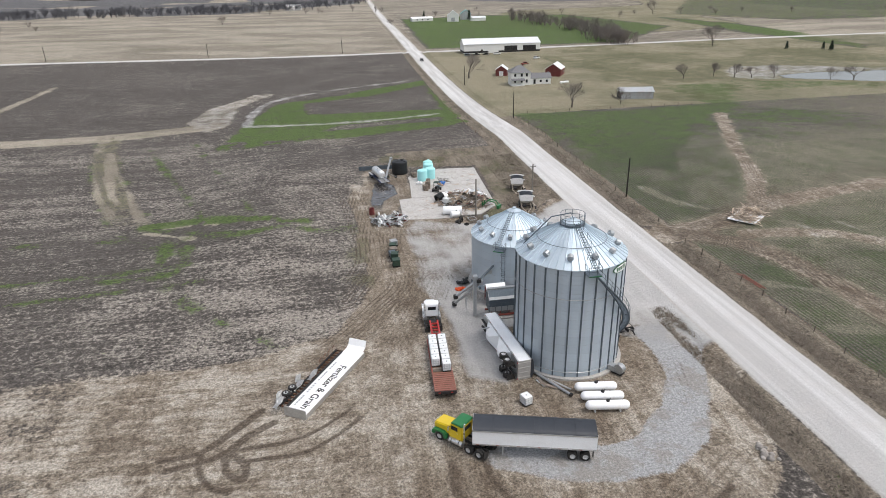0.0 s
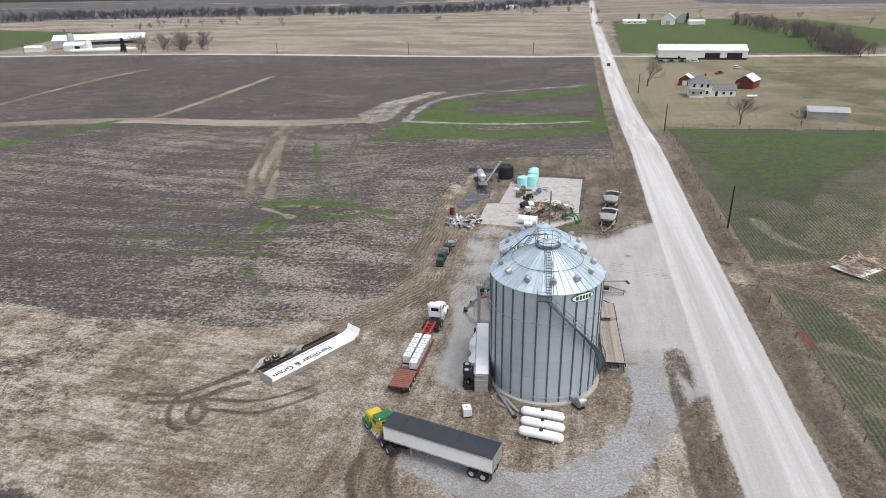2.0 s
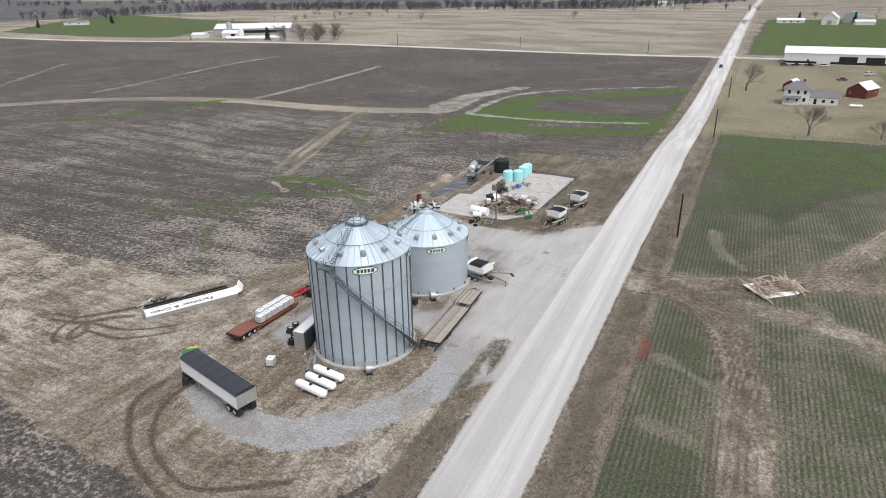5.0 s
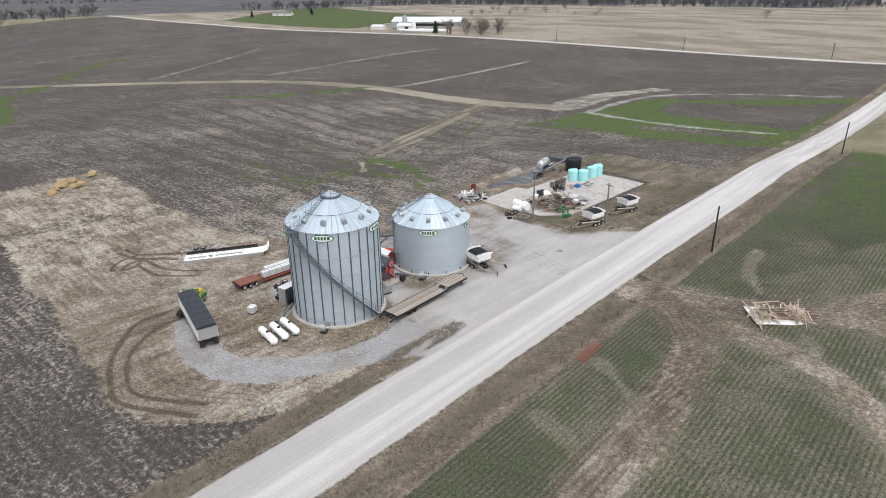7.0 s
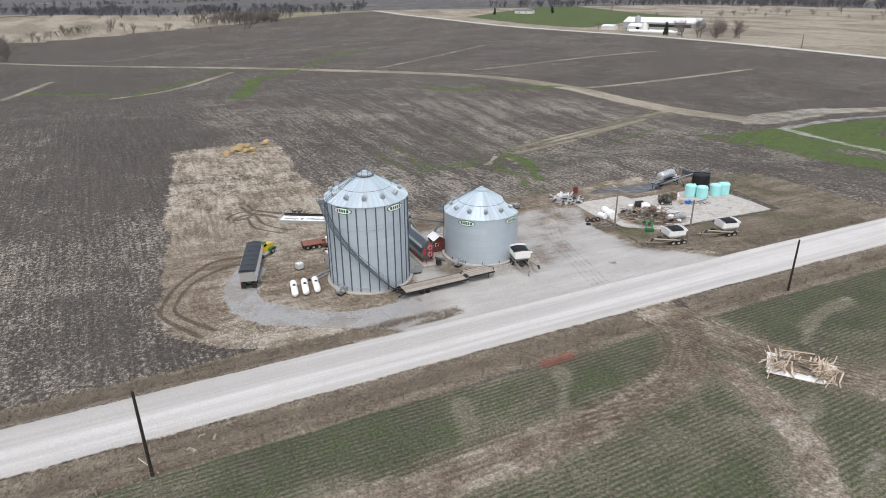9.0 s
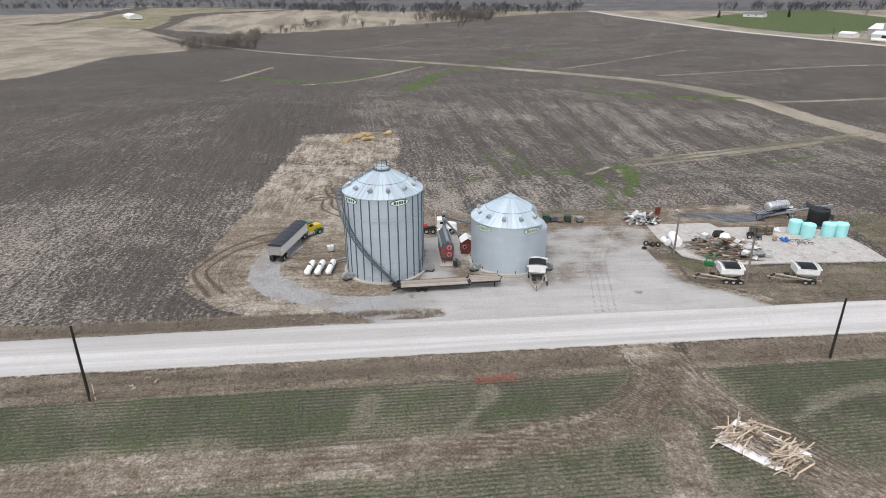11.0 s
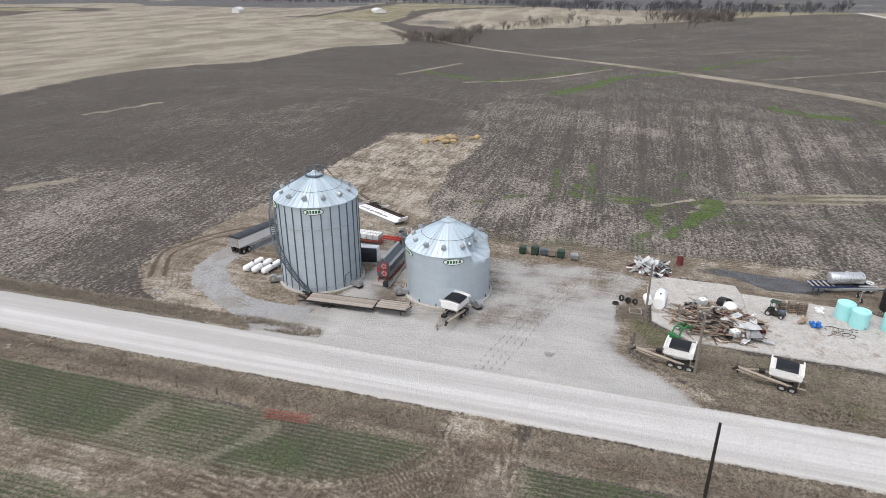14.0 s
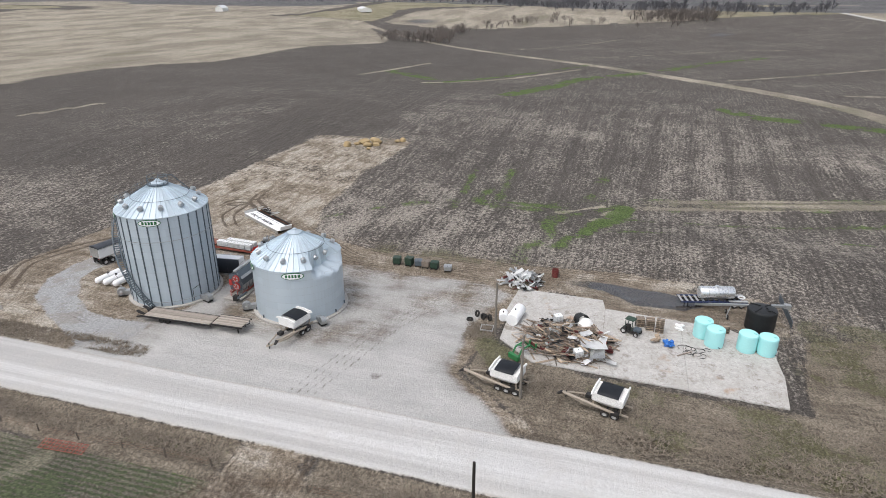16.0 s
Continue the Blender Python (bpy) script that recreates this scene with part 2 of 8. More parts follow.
M_GROUND = ground_material()
M_WALL = steel_sheet("galvanised_wall", 1.12, 9)
M_ROOF = paint("galvanised_roof", (0.54, 0.625, 0.685), 0.38, 0.4, 0.18, (0.47, 0.53, 0.57), 0.7, 0.14)
M_ZINC = paint("galvanised_steel", (0.42, 0.435, 0.44), 0.45, 0.7, 0.25, (0.25, 0.25, 0.25), 1.5)
M_STIFF = paint("weathered_zinc", (0.115, 0.142, 0.165), 0.5, 0.4, 0.2, (0.09, 0.10, 0.11), 2.0)
M_CONC = paint("concrete", (0.42, 0.40, 0.37), 0.9, 0.0, 0.45, (0.27, 0.24, 0.21), 0.35, 0.05, 0.3)
M_WHITE = paint("white_paint", (0.86, 0.865, 0.865), 0.42, 0.0, 0.16, (0.50, 0.47, 0.42), 0.8)
M_GREEN = paint("green_paint", (0.015, 0.13, 0.045), 0.4, 0.0, 0.2)


# ---- mesh helpers ----
def part(name, bm, material, parent=None, label="", smooth=False):
    me = bpy.data.meshes.new(name)
    bm.to_mesh(me)
    bm.free()
    me.materials.append(material)
    if smooth:
        for p in me.polygons:
            p.use_smooth = True
        me.set_sharp_from_angle(angle=radians(38))
    ob = new(name, me)
    if parent:
        ob.parent = parent
    return tagged(ob, label)


def thing(name, m, label, category, group=""):
    ob = tagged(new(name), label, category, group)
    ob.matrix_basis = m
    return ob


def bm_new():
    return bmesh.new()


def box(bm, x, y, z, sx, sy, sz, m=None, bevel=0.0):
    """A box with its centre at x, y, z."""
    made = bmesh.ops.create_cube(bm, size=1.0, matrix=(m or Matrix()) @ Matrix.Translation((x, y, z)) @ Matrix.Diagonal((sx, sy, sz, 1)))
    if bevel:
        es = list({e for v in made["verts"] for e in v.link_edges})
        bmesh.ops.bevel(bm, geom=es, offset=bevel, segments=2, affect="EDGES", profile=0.6)
    return bm


def rod(bm, a, b, r, r2=None, seg=10, caps=True):
    """A round bar from a to b."""
    a, b = Vector(a), Vector(b)
    d = b - a
    m = Matrix.Translation((a + b) / 2) @ d.to_track_quat("Z", "Y").to_matrix().to_4x4()
    bmesh.ops.create_cone(bm, cap_ends=caps, segments=seg, radius1=r, radius2=r if r2 is None else r2, depth=d.length, matrix=m)
    return bm


def beam(bm, a, b, w, h):
    """A square bar from a to b."""
    a, b = Vector(a), Vector(b)
    d = b - a
    m = Matrix.Translation((a + b) / 2) @ d.to_track_quat("Z", "Y").to_matrix().to_4x4()
    bmesh.ops.create_cube(bm, size=1.0, matrix=m @ Matrix.Diagonal((w, h, d.length, 1)))
    return bm


def lathe(bm, profile, seg=32, m=None, closed=True):
    """Turns (radius, height) pairs round the z axis."""
    m = m or Matrix()
    rings = []
    for r, z in profile:
        if r < 1e-4:
            rings.append([bm.verts.new(m @ Vector((0, 0, z)))])
        else:
            rings.append([bm.verts.new(m @ Vector((r * math.cos(a), r * math.sin(a), z))) for a in (2 * math.pi * i / seg for i in range(seg))])
    for p, q in zip(rings, rings[1:]):
        for i in range(seg):
            j = (i + 1) % seg
            if len(p) == 1 and len(q) > 1:
                bm.faces.new((p[0], q[j], q[i]))
            elif len(q) == 1 and len(p) > 1:
                bm.faces.new((p[i], p[j], q[0]))
            elif len(p) > 1:
                bm.faces.new((p[i], p[j], q[j], q[i]))
    bmesh.ops.recalc_face_normals(bm, faces=bm.faces)
    return bm


def pipe(bm, points, r, seg=8):
    """One bent tube through the points."""
    p = [Vector(q) for q in points]
    rings = []
    for i, q in enumerate(p):
        d = (p[min(i + 1, len(p) - 1)] - p[max(i - 1, 0)]).normalized()
        u = d.cross(Vector((0.31, 0.22, 0.92))).normalized()
        w = d.cross(u)
        rings.append([bm.verts.new(q + (u * math.cos(2 * math.pi * k / seg) + w * math.sin(2 * math.pi * k / seg)) * r) for k in range(seg)])
    for a, b in zip(rings, rings[1:]):
        for k in range(seg):
            bm.faces.new((a[k], a[(k + 1) % seg], b[(k + 1) % seg], b[k]))
    bm.faces.new(rings[0][::-1])
    bm.faces.new(rings[-1])
    return bm


def prism(bm, outline, depth, m=None):
    """An outline in x, z pulled along y, from -depth/2 to depth/2."""
    m = m or Matrix()
    f = [bm.verts.new(m @ Vector((x, -depth / 2, z))) for x, z in outline]
    b = [bm.verts.new(m @ Vector((x, depth / 2, z))) for x, z in outline]
    bm.faces.new(f)
    bm.faces.new(b[::-1])
    for i in range(len(f)):
        j = (i + 1) % len(f)
        bm.faces.new((f[i], b[i], b[j], f[j]))
    bmesh.ops.recalc_face_normals(bm, faces=bm.faces)
    return bm


# ---- the lie of the land ----
HILLS_NEAR = [(-160, -96, -1.0), (-160, -16, 5.3), (-160, 144, 4.3), (-80, -96, -1.8), (-80, 64, 5.7), (-80, 144, -3.5), (0, -16, 0.8), (0, 144, 1.5), (80, -16, 1.0), (80, 64, -1.0), (80, 144, 4.3)]
HILLS_MID = [(-760, -206, -14.0), (-760, 44, -17.9), (-760, 294, -0.3), (-510, -206, 3.4), (-510, 44, -8.8), (-510, 294, -3.7), (-510, 544, -4.1), (-260, -456, -5.6), (-260, -206, -2.5), (-260, 44, -1.5), (-260, 294, -0.2), (-260, 544, 7.5), (-10, -456, 1.6), (-10, -206, 3.5), (-10, 294, -4.2), (-10, 544, -0.2), (240, 44, 4.4), (240, 294, 4.1), (240, 544, 1.0), (490, 44, -2.3), (490, 294, -4.1), (490, 544, 2.1), (740, 544, 2.4)]
HILLS_FAR = [(-1600, -260, -6.3), (-1600, 440, 2.2), (-1600, 1140, -3.2), (-900, -260, 8.4), (-900, 440, 13.2), (-900, 1140, 9.7), (-200, -260, -2.0), (-200, 440, -14.4), (-200, 1140, 6.4), (500, -260, 2.9), (500, 440, -5.7), (500, 1140, 12.5), (1200, 440, 6.0), (1200, 1140, 11.4)]


def step(a, b, x):
    t = np.clip((x - a) / (b - a), 0, 1)
    return t * t * (3 - 2 * t)


def lattice(x, y, seed):
    """Smooth random values between 0 and 1 on a lattice of 1 m."""
    xi, yi = np.floor(x).astype(np.int64), np.floor(y).astype(np.int64)
    fx, fy = x - xi, y - yi
    fx, fy = fx * fx * (3 - 2 * fx), fy * fy * (3 - 2 * fy)

    def rnd(i, j):
        n = (i * 374761393 + j * 668265263 + seed * 69069) & 0x7FFFFFFF
        n = ((n ^ (n >> 13)) * 1274126177) & 0x7FFFFFFF
        return ((n ^ (n >> 16)) & 0xFFFF) / 65535.0

    return (rnd(xi, yi) * (1 - fx) + rnd(xi + 1, yi) * fx) * (1 - fy) + (rnd(xi, yi + 1) * (1 - fx) + rnd(xi + 1, yi + 1) * fx) * fy


def fbm(x, y, size, seed=0, octaves=4):
    total, amp, out = 0.0, 1.0, 0.0
    for o in range(octaves):
        out = out + amp * lattice(x / size * 2**o + 17.3 * o, y / size * 2**o - 9.1 * o, seed + o)
        total += amp
        amp *= 0.55
    return out / total


def land(x, y):
    """Height of the ground, with the yard laid flat."""
    x, y = np.asarray(x, float), np.asarray(y, float)
    z = np.zeros_like(x)
    for size, hills in ((60.0, HILLS_NEAR), (200.0, HILLS_MID), (600.0, HILLS_FAR)):
        for hx, hy, a in hills:
            z = z + a * np.exp(-((x - hx) ** 2 + (y - hy) ** 2) / (2 * size * size))
    yard = step(-45, -10, x) * (1 - step(62, 90, x)) * step(-20, 25, y) * (1 - step(165, 200, y))
    far = step(900, 2200, np.hypot(x, y))
    return z * (1 - yard) + far * (fbm(x, y, 700.0, 5, 2) - 0.25) * 34


def on_land(x, y, dz=0.0):
    return (x, y, float(land(x, y)) + dz)


# ---- ground ----
def ticks(lo, hi, fine, grow_lo, grow_hi, reach):
    """Grid lines: even between lo and hi, wider and wider outside."""
    mid = list(np.arange(lo, hi + 1e-6, fine))
    a, s = [], fine
    while not a or a[-1] > -reach:
        s = min(s * grow_lo, 120)
        a.append((a[-1] if a else lo) - s)
    b, s = [], fine
    while not b or b[-1] < reach:
        s = min(s * grow_hi, 120)
        b.append((b[-1] if b else hi) + s)
    return np.array(a[::-1] + mid + b)


def inside(px, py, poly):
    """Signed distance to an outline, positive inside."""
    d = np.full(px.shape, 1e18)
    odd = np.zeros(px.shape, bool)
    for (ax, ay), (bx, by) in zip(poly, poly[1:] + poly[:1]):
        ex, ey = bx - ax, by - ay
        t = np.clip(((px - ax) * ex + (py - ay) * ey) / (ex * ex + ey * ey + 1e-9), 0, 1)
        d = np.minimum(d, (px - ax - t * ex) ** 2 + (py - ay - t * ey) ** 2)
        if ay != by:
            odd ^= ((ay > py) != (by > py)) & (px < (bx - ax) * (py - ay) / (by - ay) + ax)
    return np.where(odd, 1, -1) * np.sqrt(d)


def along(px, py, line, reach=45.0):
    """Distance to a line of points, as far as the reach."""
    d = np.full(px.shape, 1e6)
    for (ax, ay), (bx, by) in zip(line, line[1:]):
        near = np.nonzero((px > min(ax, bx) - reach) & (px < max(ax, bx) + reach) & (py > min(ay, by) - reach) & (py < max(ay, by) + reach))[0]
        qx, qy = px[near] - ax, py[near] - ay
        ex, ey = bx - ax, by - ay
        t = np.clip((qx * ex + qy * ey) / (ex * ex + ey * ey + 1e-9), 0, 1)
        d[near] = np.minimum(d[near], (qx - t * ex) ** 2 + (qy - t * ey) ** 2)
    return np.sqrt(d)


def smooth_line(points, n=6):
    """A rounded line through the points."""
    p = [Vector((*q, 0)) for q in points]
    p = [2 * p[0] - p[1]] + p + [2 * p[-1] - p[-2]]
    out = []
    for a, b, c, d in zip(p, p[1:], p[2:], p[3:]):
        for i in range(n):
            t = i / n
            q = 0.5 * (2 * b + (c - a) * t + (2 * a - 5 * b + 4 * c - d) * t * t + (3 * b - a - 3 * c + d) * t**3)
            out.append((q.x, q.y))
    return out + [points[-1]]


YARD = [(-77, 66), (-76, 57), (-73, 41), (-40, 38), (-11, 36.5), (9, 34.5), (24, 32.5), (33, 34), (38, 39), (42, 50), (47, 60), (47, 122), (44, 124), (36, 115),
        (28, 116), (14, 119), (6, 126), (5, 143), (1, 146), (0, 130), (1, 116), (2, 97), (0.5, 83), (-3, 75.5), (-12, 72), (-22, 70.5), (-42, 69.5), (-58, 71.5), (-75, 70)]
LOOP = [(10, 49), (12, 46.2), (18, 43.4), (23, 42.2), (29, 42.6), (34.4, 46), (38.8, 53), (42.5, 61), (46, 66), (46, 72), (36, 69), (36.6, 63.5), (35.6, 57.5), (32, 52.4), (27.5, 48.4), (24, 47.8), (20, 48.5), (15, 50.5)]
LOT = [(36, 66), (42, 62), (47, 64), (47, 124), (41, 119), (36, 114), (28, 113.5), (22, 114), (13, 117), (10, 112), (10.5, 99), (9, 89), (12.5, 80), (12.5, 62), (17, 60), (18.5, 66), (19, 73), (31, 71)]
ROAD = [(50.0, -900), (49.8, 0), (49.8, 60), (50.2, 110), (51.0, 165), (52.2, 258), (54.2, 449), (57, 734), (62, 1000), (75, 1500)]
CROSS = [(-1500, 330), (-800, 402), (-655, 426), (-454, 440), (-192, 447), (54, 458), (204, 447), (600, 430), (1500, 380)]
WATERWAY = [(-900, -330), (-612, -78), (-430, 81), (-300, 173), (-217, 219), (-157, 236), (-113, 238), (-84, 241), (-50, 250)]
BRANCH = [(-84, 241), (-71, 195.5), (-58, 161), (-46.5, 136), (-36, 122)]
SPURS = [[(-576, 10), (-721, 121)], [(-475, 82), (-535, 204), (-525, 280)], [(-311, 190), (-391, 317)], [(-251, 235), (-252, 329), (-241, 380)], [(-149, 247), (-146, 360)],
         [(-268, -28), (-368, -15)], [(-235, 23), (-275, 54), (-364, 97)], [(-94, -100), (-124, -90)], [(2, -28), (-8, -20)]]
CREEKS = [[(-36, 246), (-36, 275), (-28, 300), (-2, 320), (35, 336)], [(-36, 246), (-22, 243), (10, 238), (36, 241)]]
GREENS = [([(-196, 77), (-247, 90.5), (-304, 105), (-348, 140)], 5.5), ([(-370, 155), (-428, 190), (-462, 231)], 6), ([(-183, 171), (-171, 180), (-167, 201), (-163, 216), (-160, 232)], 4.5), ([(-232, 25), (-290, 51), (-353, 80), (-402, 100)], 3), ([(-9, 122), (-21, 127.4), (-44, 134)], 2.3), ([(-44, 133), (-31, 123), (-22, 118.5), (-13, 120), (-6, 115.5), (2, 116.5)], 1.7), ([(-62, 104), (-29, 105.4)], 1.3), ([(-57, 95), (-25, 97.4)], 1.0), ([(-30.8, 115), (-29.9, 105), (-33, 101), (-44, 102.5)], 1.1),
          ([(-64, 218), (-30, 132)], 1.2), ([(-50, 222), (-20, 130)], 0.9), ([(-38, 214), (-5, 219), (27, 217), (40, 222)], 5), ([(-300, -20), (-260, 20)], 6), ([(-45, 125), (-66, 128)], 1.6), ([(-8, 70), (-30, 95), (-36, 122)], 1.0)]
TRACKS = [([(-11.6, 60), (-14.5, 56.6), (-17.2, 54), (-20.9, 53.4)], 0.5), ([(-10, 57.7), (-12.7, 55.7), (-15, 53.2), (-20, 51.8)], 0.5), ([(-17, 53.5), (-16.6, 51), (-15.1, 48.7), (-13.4, 48)], 0.45),
          ([(-14.5, 53), (-14, 50.7), (-12.4, 49.3), (-12.3, 51.4), (-14, 53.4)], 0.45), ([(-12.4, 52), (-7, 52.1), (-3.7, 53.9), (-0.5, 56.9)], 0.3), ([(-13.2, 53.8), (-7.9, 54.3), (-5, 55.7), (-1.7, 58.5)], 0.3),
          ([(11.4, 48.6), (11.5, 44.4), (14.8, 39.4), (19.6, 36.6), (25.4, 35.5), (33, 40)], 0.4), ([(7.8, 47.8), (8.2, 42.6), (14.2, 37.1), (20.5, 34.2), (25.6, 33.5), (34, 38)], 0.45)]
LANES = [[(-5.7, 69), (-1.3, 73.7), (3.8, 81.6), (8, 89.4), (9, 105), (8, 116)], [(-1.1, 40), (0.3, 50.9), (0.1, 58.5), (3, 70), (8, 82)], [(9.4, 46.8), (5.7, 48.3), (2.9, 54), (2.2, 60.2), (4.1, 67), (8, 76), (13, 90)],
         [(14, 45), (6, 47), (-1, 56), (-6, 68)], [(30, 36), (18, 37.5), (8, 44), (3, 52), (4, 62)], [(-2, 85), (3, 100), (2, 120), (0, 140)], [(54, 101), (62, 98.5), (69, 91), (72, 78), (72.5, 60), (72, 40), (71, 0)], [(54, 99), (64, 97), (72, 88), (75, 70), (75, 50), (74, 10)],
         [(52, 101), (66, 103), (82, 110), (104, 118), (150, 130)], [(54, 102), (68, 101), (84, 104), (110, 104)], [(68, 102), (82, 104), (92, 125), (105, 153), (120, 190)], [(36, 60), (33, 52), (28, 49), (22, 50.5)]]


FURROWS = [([(-2.0, 73.0), (1.6, 78.4), (5.6, 84.6), (8.6, 91)], 2.2), ([(0.6, 45), (1.6, 53), (1.4, 60), (3, 67), (6.4, 76)], 2.2), ([(9.4, 46.8), (5.7, 49.5), (3.6, 55), (4.4, 62), (7.6, 70), (10, 82)], 1.6),
           ([(9.5, 49), (9.8, 44), (14.4, 38.4), (20, 35.4), (25.4, 34.5), (33, 38)], 1.9), ([(16, 41), (22, 39.4), (29, 39.8), (36, 44)], 1.3), ([(5, 88), (6, 97), (5, 108), (7, 118), (12, 128)], 1.6), ([(-36, 56), (-24, 60), (-8, 63)], 1.2), ([(-30, 47), (-16, 45), (2, 44)], 1.9),
           ([(29, 36), (38, 42.5), (43, 52), (46.5, 60)], 1.2), ([(54, 102.6), (63, 99.6), (70, 94.6), (72.2, 86), (71.4, 72), (70.4, 50)], 2.4), ([(55, 104), (66, 103.6), (73, 106.6), (78, 118)], 1.3), ([(62, 100), (72, 96), (81, 94), (90, 88)], 1.9),
           ([(14, 98), (18, 90), (33, 87), (42, 94), (47, 104)], 1.6), ([(12, 112), (24, 104), (38, 100), (46, 98)], 1.9)]
CRACKS = [[(-38, 60), (-34.5, 64.5), (-29, 65.2), (-23, 65), (-16, 65), (-6, 66.4)], [(-30, 73.5), (-26.7, 69), (-22.5, 63.5)], [(-32.6, 56.5), (-28.8, 61.6)], [(-20.4, 55.6), (-17, 60), (-14.2, 64.5)], [(-44, 58), (-36, 57), (-30, 60)], [(-26, 71), (-14, 72), (-9, 76)]]


def side_of(px, py, line, d):
    """Distance to a line, negative on its right."""
    s = np.ones_like(d)
    best = np.full(d.shape, 1e18)
    for (ax, ay), (bx, by) in zip(line, line[1:]):
        mx, my = (ax + bx) / 2, (ay + by) / 2
        q = (px - mx) ** 2 + (py - my) ** 2
        s = np.where(q < best, np.sign((bx - ax) * (py - ay) - (by - ay) * (px - ax)), s)
        best = np.minimum(best, q)
    return d * s


def ground():
    xs, ys = ticks(-45, 92, 0.34, 1.015, 1.03, 4600), ticks(28, 160, 0.34, 1.03, 1.015, 4600)
    gx, gy = np.meshgrid(xs, ys)
    x, y = gx.ravel(), gy.ravel()
    near = (x > -130) & (x < 200) & (y > -100) & (y < 260)
    warp = (fbm(x, y, 9.0, 11) - 0.5) * 3.0
    blot, blot2 = fbm(x, y, 6.0, 21, 5), fbm(x, y, 30.0, 31, 4)
    z = land(x, y)
    one, zero = np.ones_like(x), np.zeros_like(x)
    road_c = np.interp(y, [p[1] for p in ROAD], [p[0] for p in ROAD])
    rx = x - road_c
    west, east = rx < 0, rx >= 0
    cross_d = along(x, y, CROSS)
    cross_y = np.interp(x, [p[0] for p in CROSS], [p[1] for p in CROSS])
    north = y > cross_y

    cell_size = 0.34 + 0.015 * (np.maximum(0, -45 - x) + np.maximum(0, y - 160))

    def band(d, half, soft):
        soft = np.maximum(soft, 0.6 * cell_size)
        return 1 - step(half - soft, half + soft, d)

    road = np.maximum(band(np.abs(rx) + warp * 0.12, 4.5, 0.7), band(cross_d, 3.6, 0.8))
    yard_d = inside(x, y, YARD)
    dirt = step(-1.5, 1.5, yard_d + warp)
    dirt *= 1 - 0.45 * step(-14, -40, x) * step(0.62, 0.45, blot2)
    loop = step(-0.8, 0.8, inside(x, y, LOOP) + warp * 0.4)
    lot = step(-1.0, 1.0, inside(x, y, LOT) + warp * 0.5)
    gravel = np.maximum(loop * (0.66 + 0.5 * blot), lot * (0.2 + 0.4 * step(0.3, 0.75, blot2)))
    apron = step(-7, 6, inside(x, y, [(44, 70), (47, 66), (47, 124), (42, 119), (37, 108), (37, 88)]) + warp)
    pale = lot * (0.5 + 0.4 * step(0.32, 0.68, fbm(x, y, 14.0, 41, 4)) + 0.55 * apron)
    # field west of the road: dark wheel lanes along the rows, stubble between
    lean = np.interp(y, [60, 100, 150, 200], [0.05, 0.04, -0.08, -0.085])
    row_u = y - lean * (np.maximum(x, -260) + 70)
    stripe = 0.5 + 0.5 * np.cos((row_u - 95.2 + warp * 0.5) * 2 * math.pi / 10.85)
    tilled = step(78, 96, y) * step(-10, -32, x) * step(-230, -140, x) * (1 - step(205, 225, y))
    residue = 0.24 + 0.42 * step(0.3, 0.7, blot2) * (0.35 + 0.65 * blot)
    flank = step(-40, -62, x) * step(-150, -105, x)
    residue += tilled * (0.03 + 0.1 * flank) * (1 - stripe) - tilled * 0.14 * step(0.8, 0.97, stripe)
    south = step(47, 41, x) * step(37, 33, y) * step(-60, -20, y) * step(-70, -40, x)
    residue -= 0.2 * step(62, 50, y) * step(-14, -30, x)
    residue += 0.14 * south * step(-24, 6, x) * step(0.4, 0.6, fbm(x, y * 2.2, 12.0, 43, 4))
    swath = step(0.35, 0.6, fbm(x * 0.25, y, 7.0, 47, 4))
    residue += 0.3 * swath * step(-48, -30, x) * step(64, 76, y) * (1 - step(108, 122, y)) * (x < 4)
    residue *= 0.62 + 0.38 * step(-230, -90, x + warp * 4) * step(-80, -20, y) * (1 - step(205, 255, y + warp * 3))
    residue = np.where(east, 0.45 * blot, residue)
    green, straw, thatch, fargrass, mud, wet, rows = zero.copy(), zero.copy(), zero.copy(), zero.copy(), zero.copy(), zero.copy(), zero.copy()
    # ditches
    ditch_w = step(-9.5, -8.2, rx + warp * 0.3) * step(4.2, 5.0, -rx) * np.maximum(1 - step(70, 78, y), step(122, 126, y)) * west
    ditch_e = step(4.2, 5.0, rx) * (1 - step(9.8, 11.4, rx + warp * 0.4)) * east * (1 - step(95, 97, y) * (1 - step(104, 106, y)))
    thatch = np.maximum(thatch, np.maximum(ditch_w, ditch_e))
    thatch = np.maximum(thatch, step(-1, 1, inside(x, y, [(27, 116), (36, 115), (44, 125), (46, 175), (10, 175), (16, 158), (33, 155), (32, 130)]) + warp * 0.6) * 0.9)
    thatch = np.maximum(thatch, band(np.abs(rx), 9, 1.5) * west * (y > 160) * ~north * 0.9)
    # drilled wheat east of the road
    wheat = (rx > 10.6) * east * (1 - step(-2, 3, y + warp - np.interp(x, [60, 68, 102, 138, 141, 146, 184, 240, 600], [228, 227, 218, 222, 240, 276, 275, 248, 200])))
    rows = wheat * (1 - 0.6 * step(130, 180, y))
    patch = 0.44 + 0.36 * step(0.34, 0.6, fbm(x, y, 16.0, 61, 5)) * (0.35 + 0.9 * blot)
    patch = np.maximum(patch, step(-2, 3, inside(x, y, [(66, 150), (66, 226), (100, 217), (138, 221), (150, 272), (180, 272), (165, 235), (135, 200), (108, 178), (90, 152), (78, 128)]) + warp * 2) * (0.68 + 0.4 * blot))
    patch *= 1 - 0.45 * step(84, 96, x) * (1 - step(120, 165, y - 0.6 * (x - 88)))
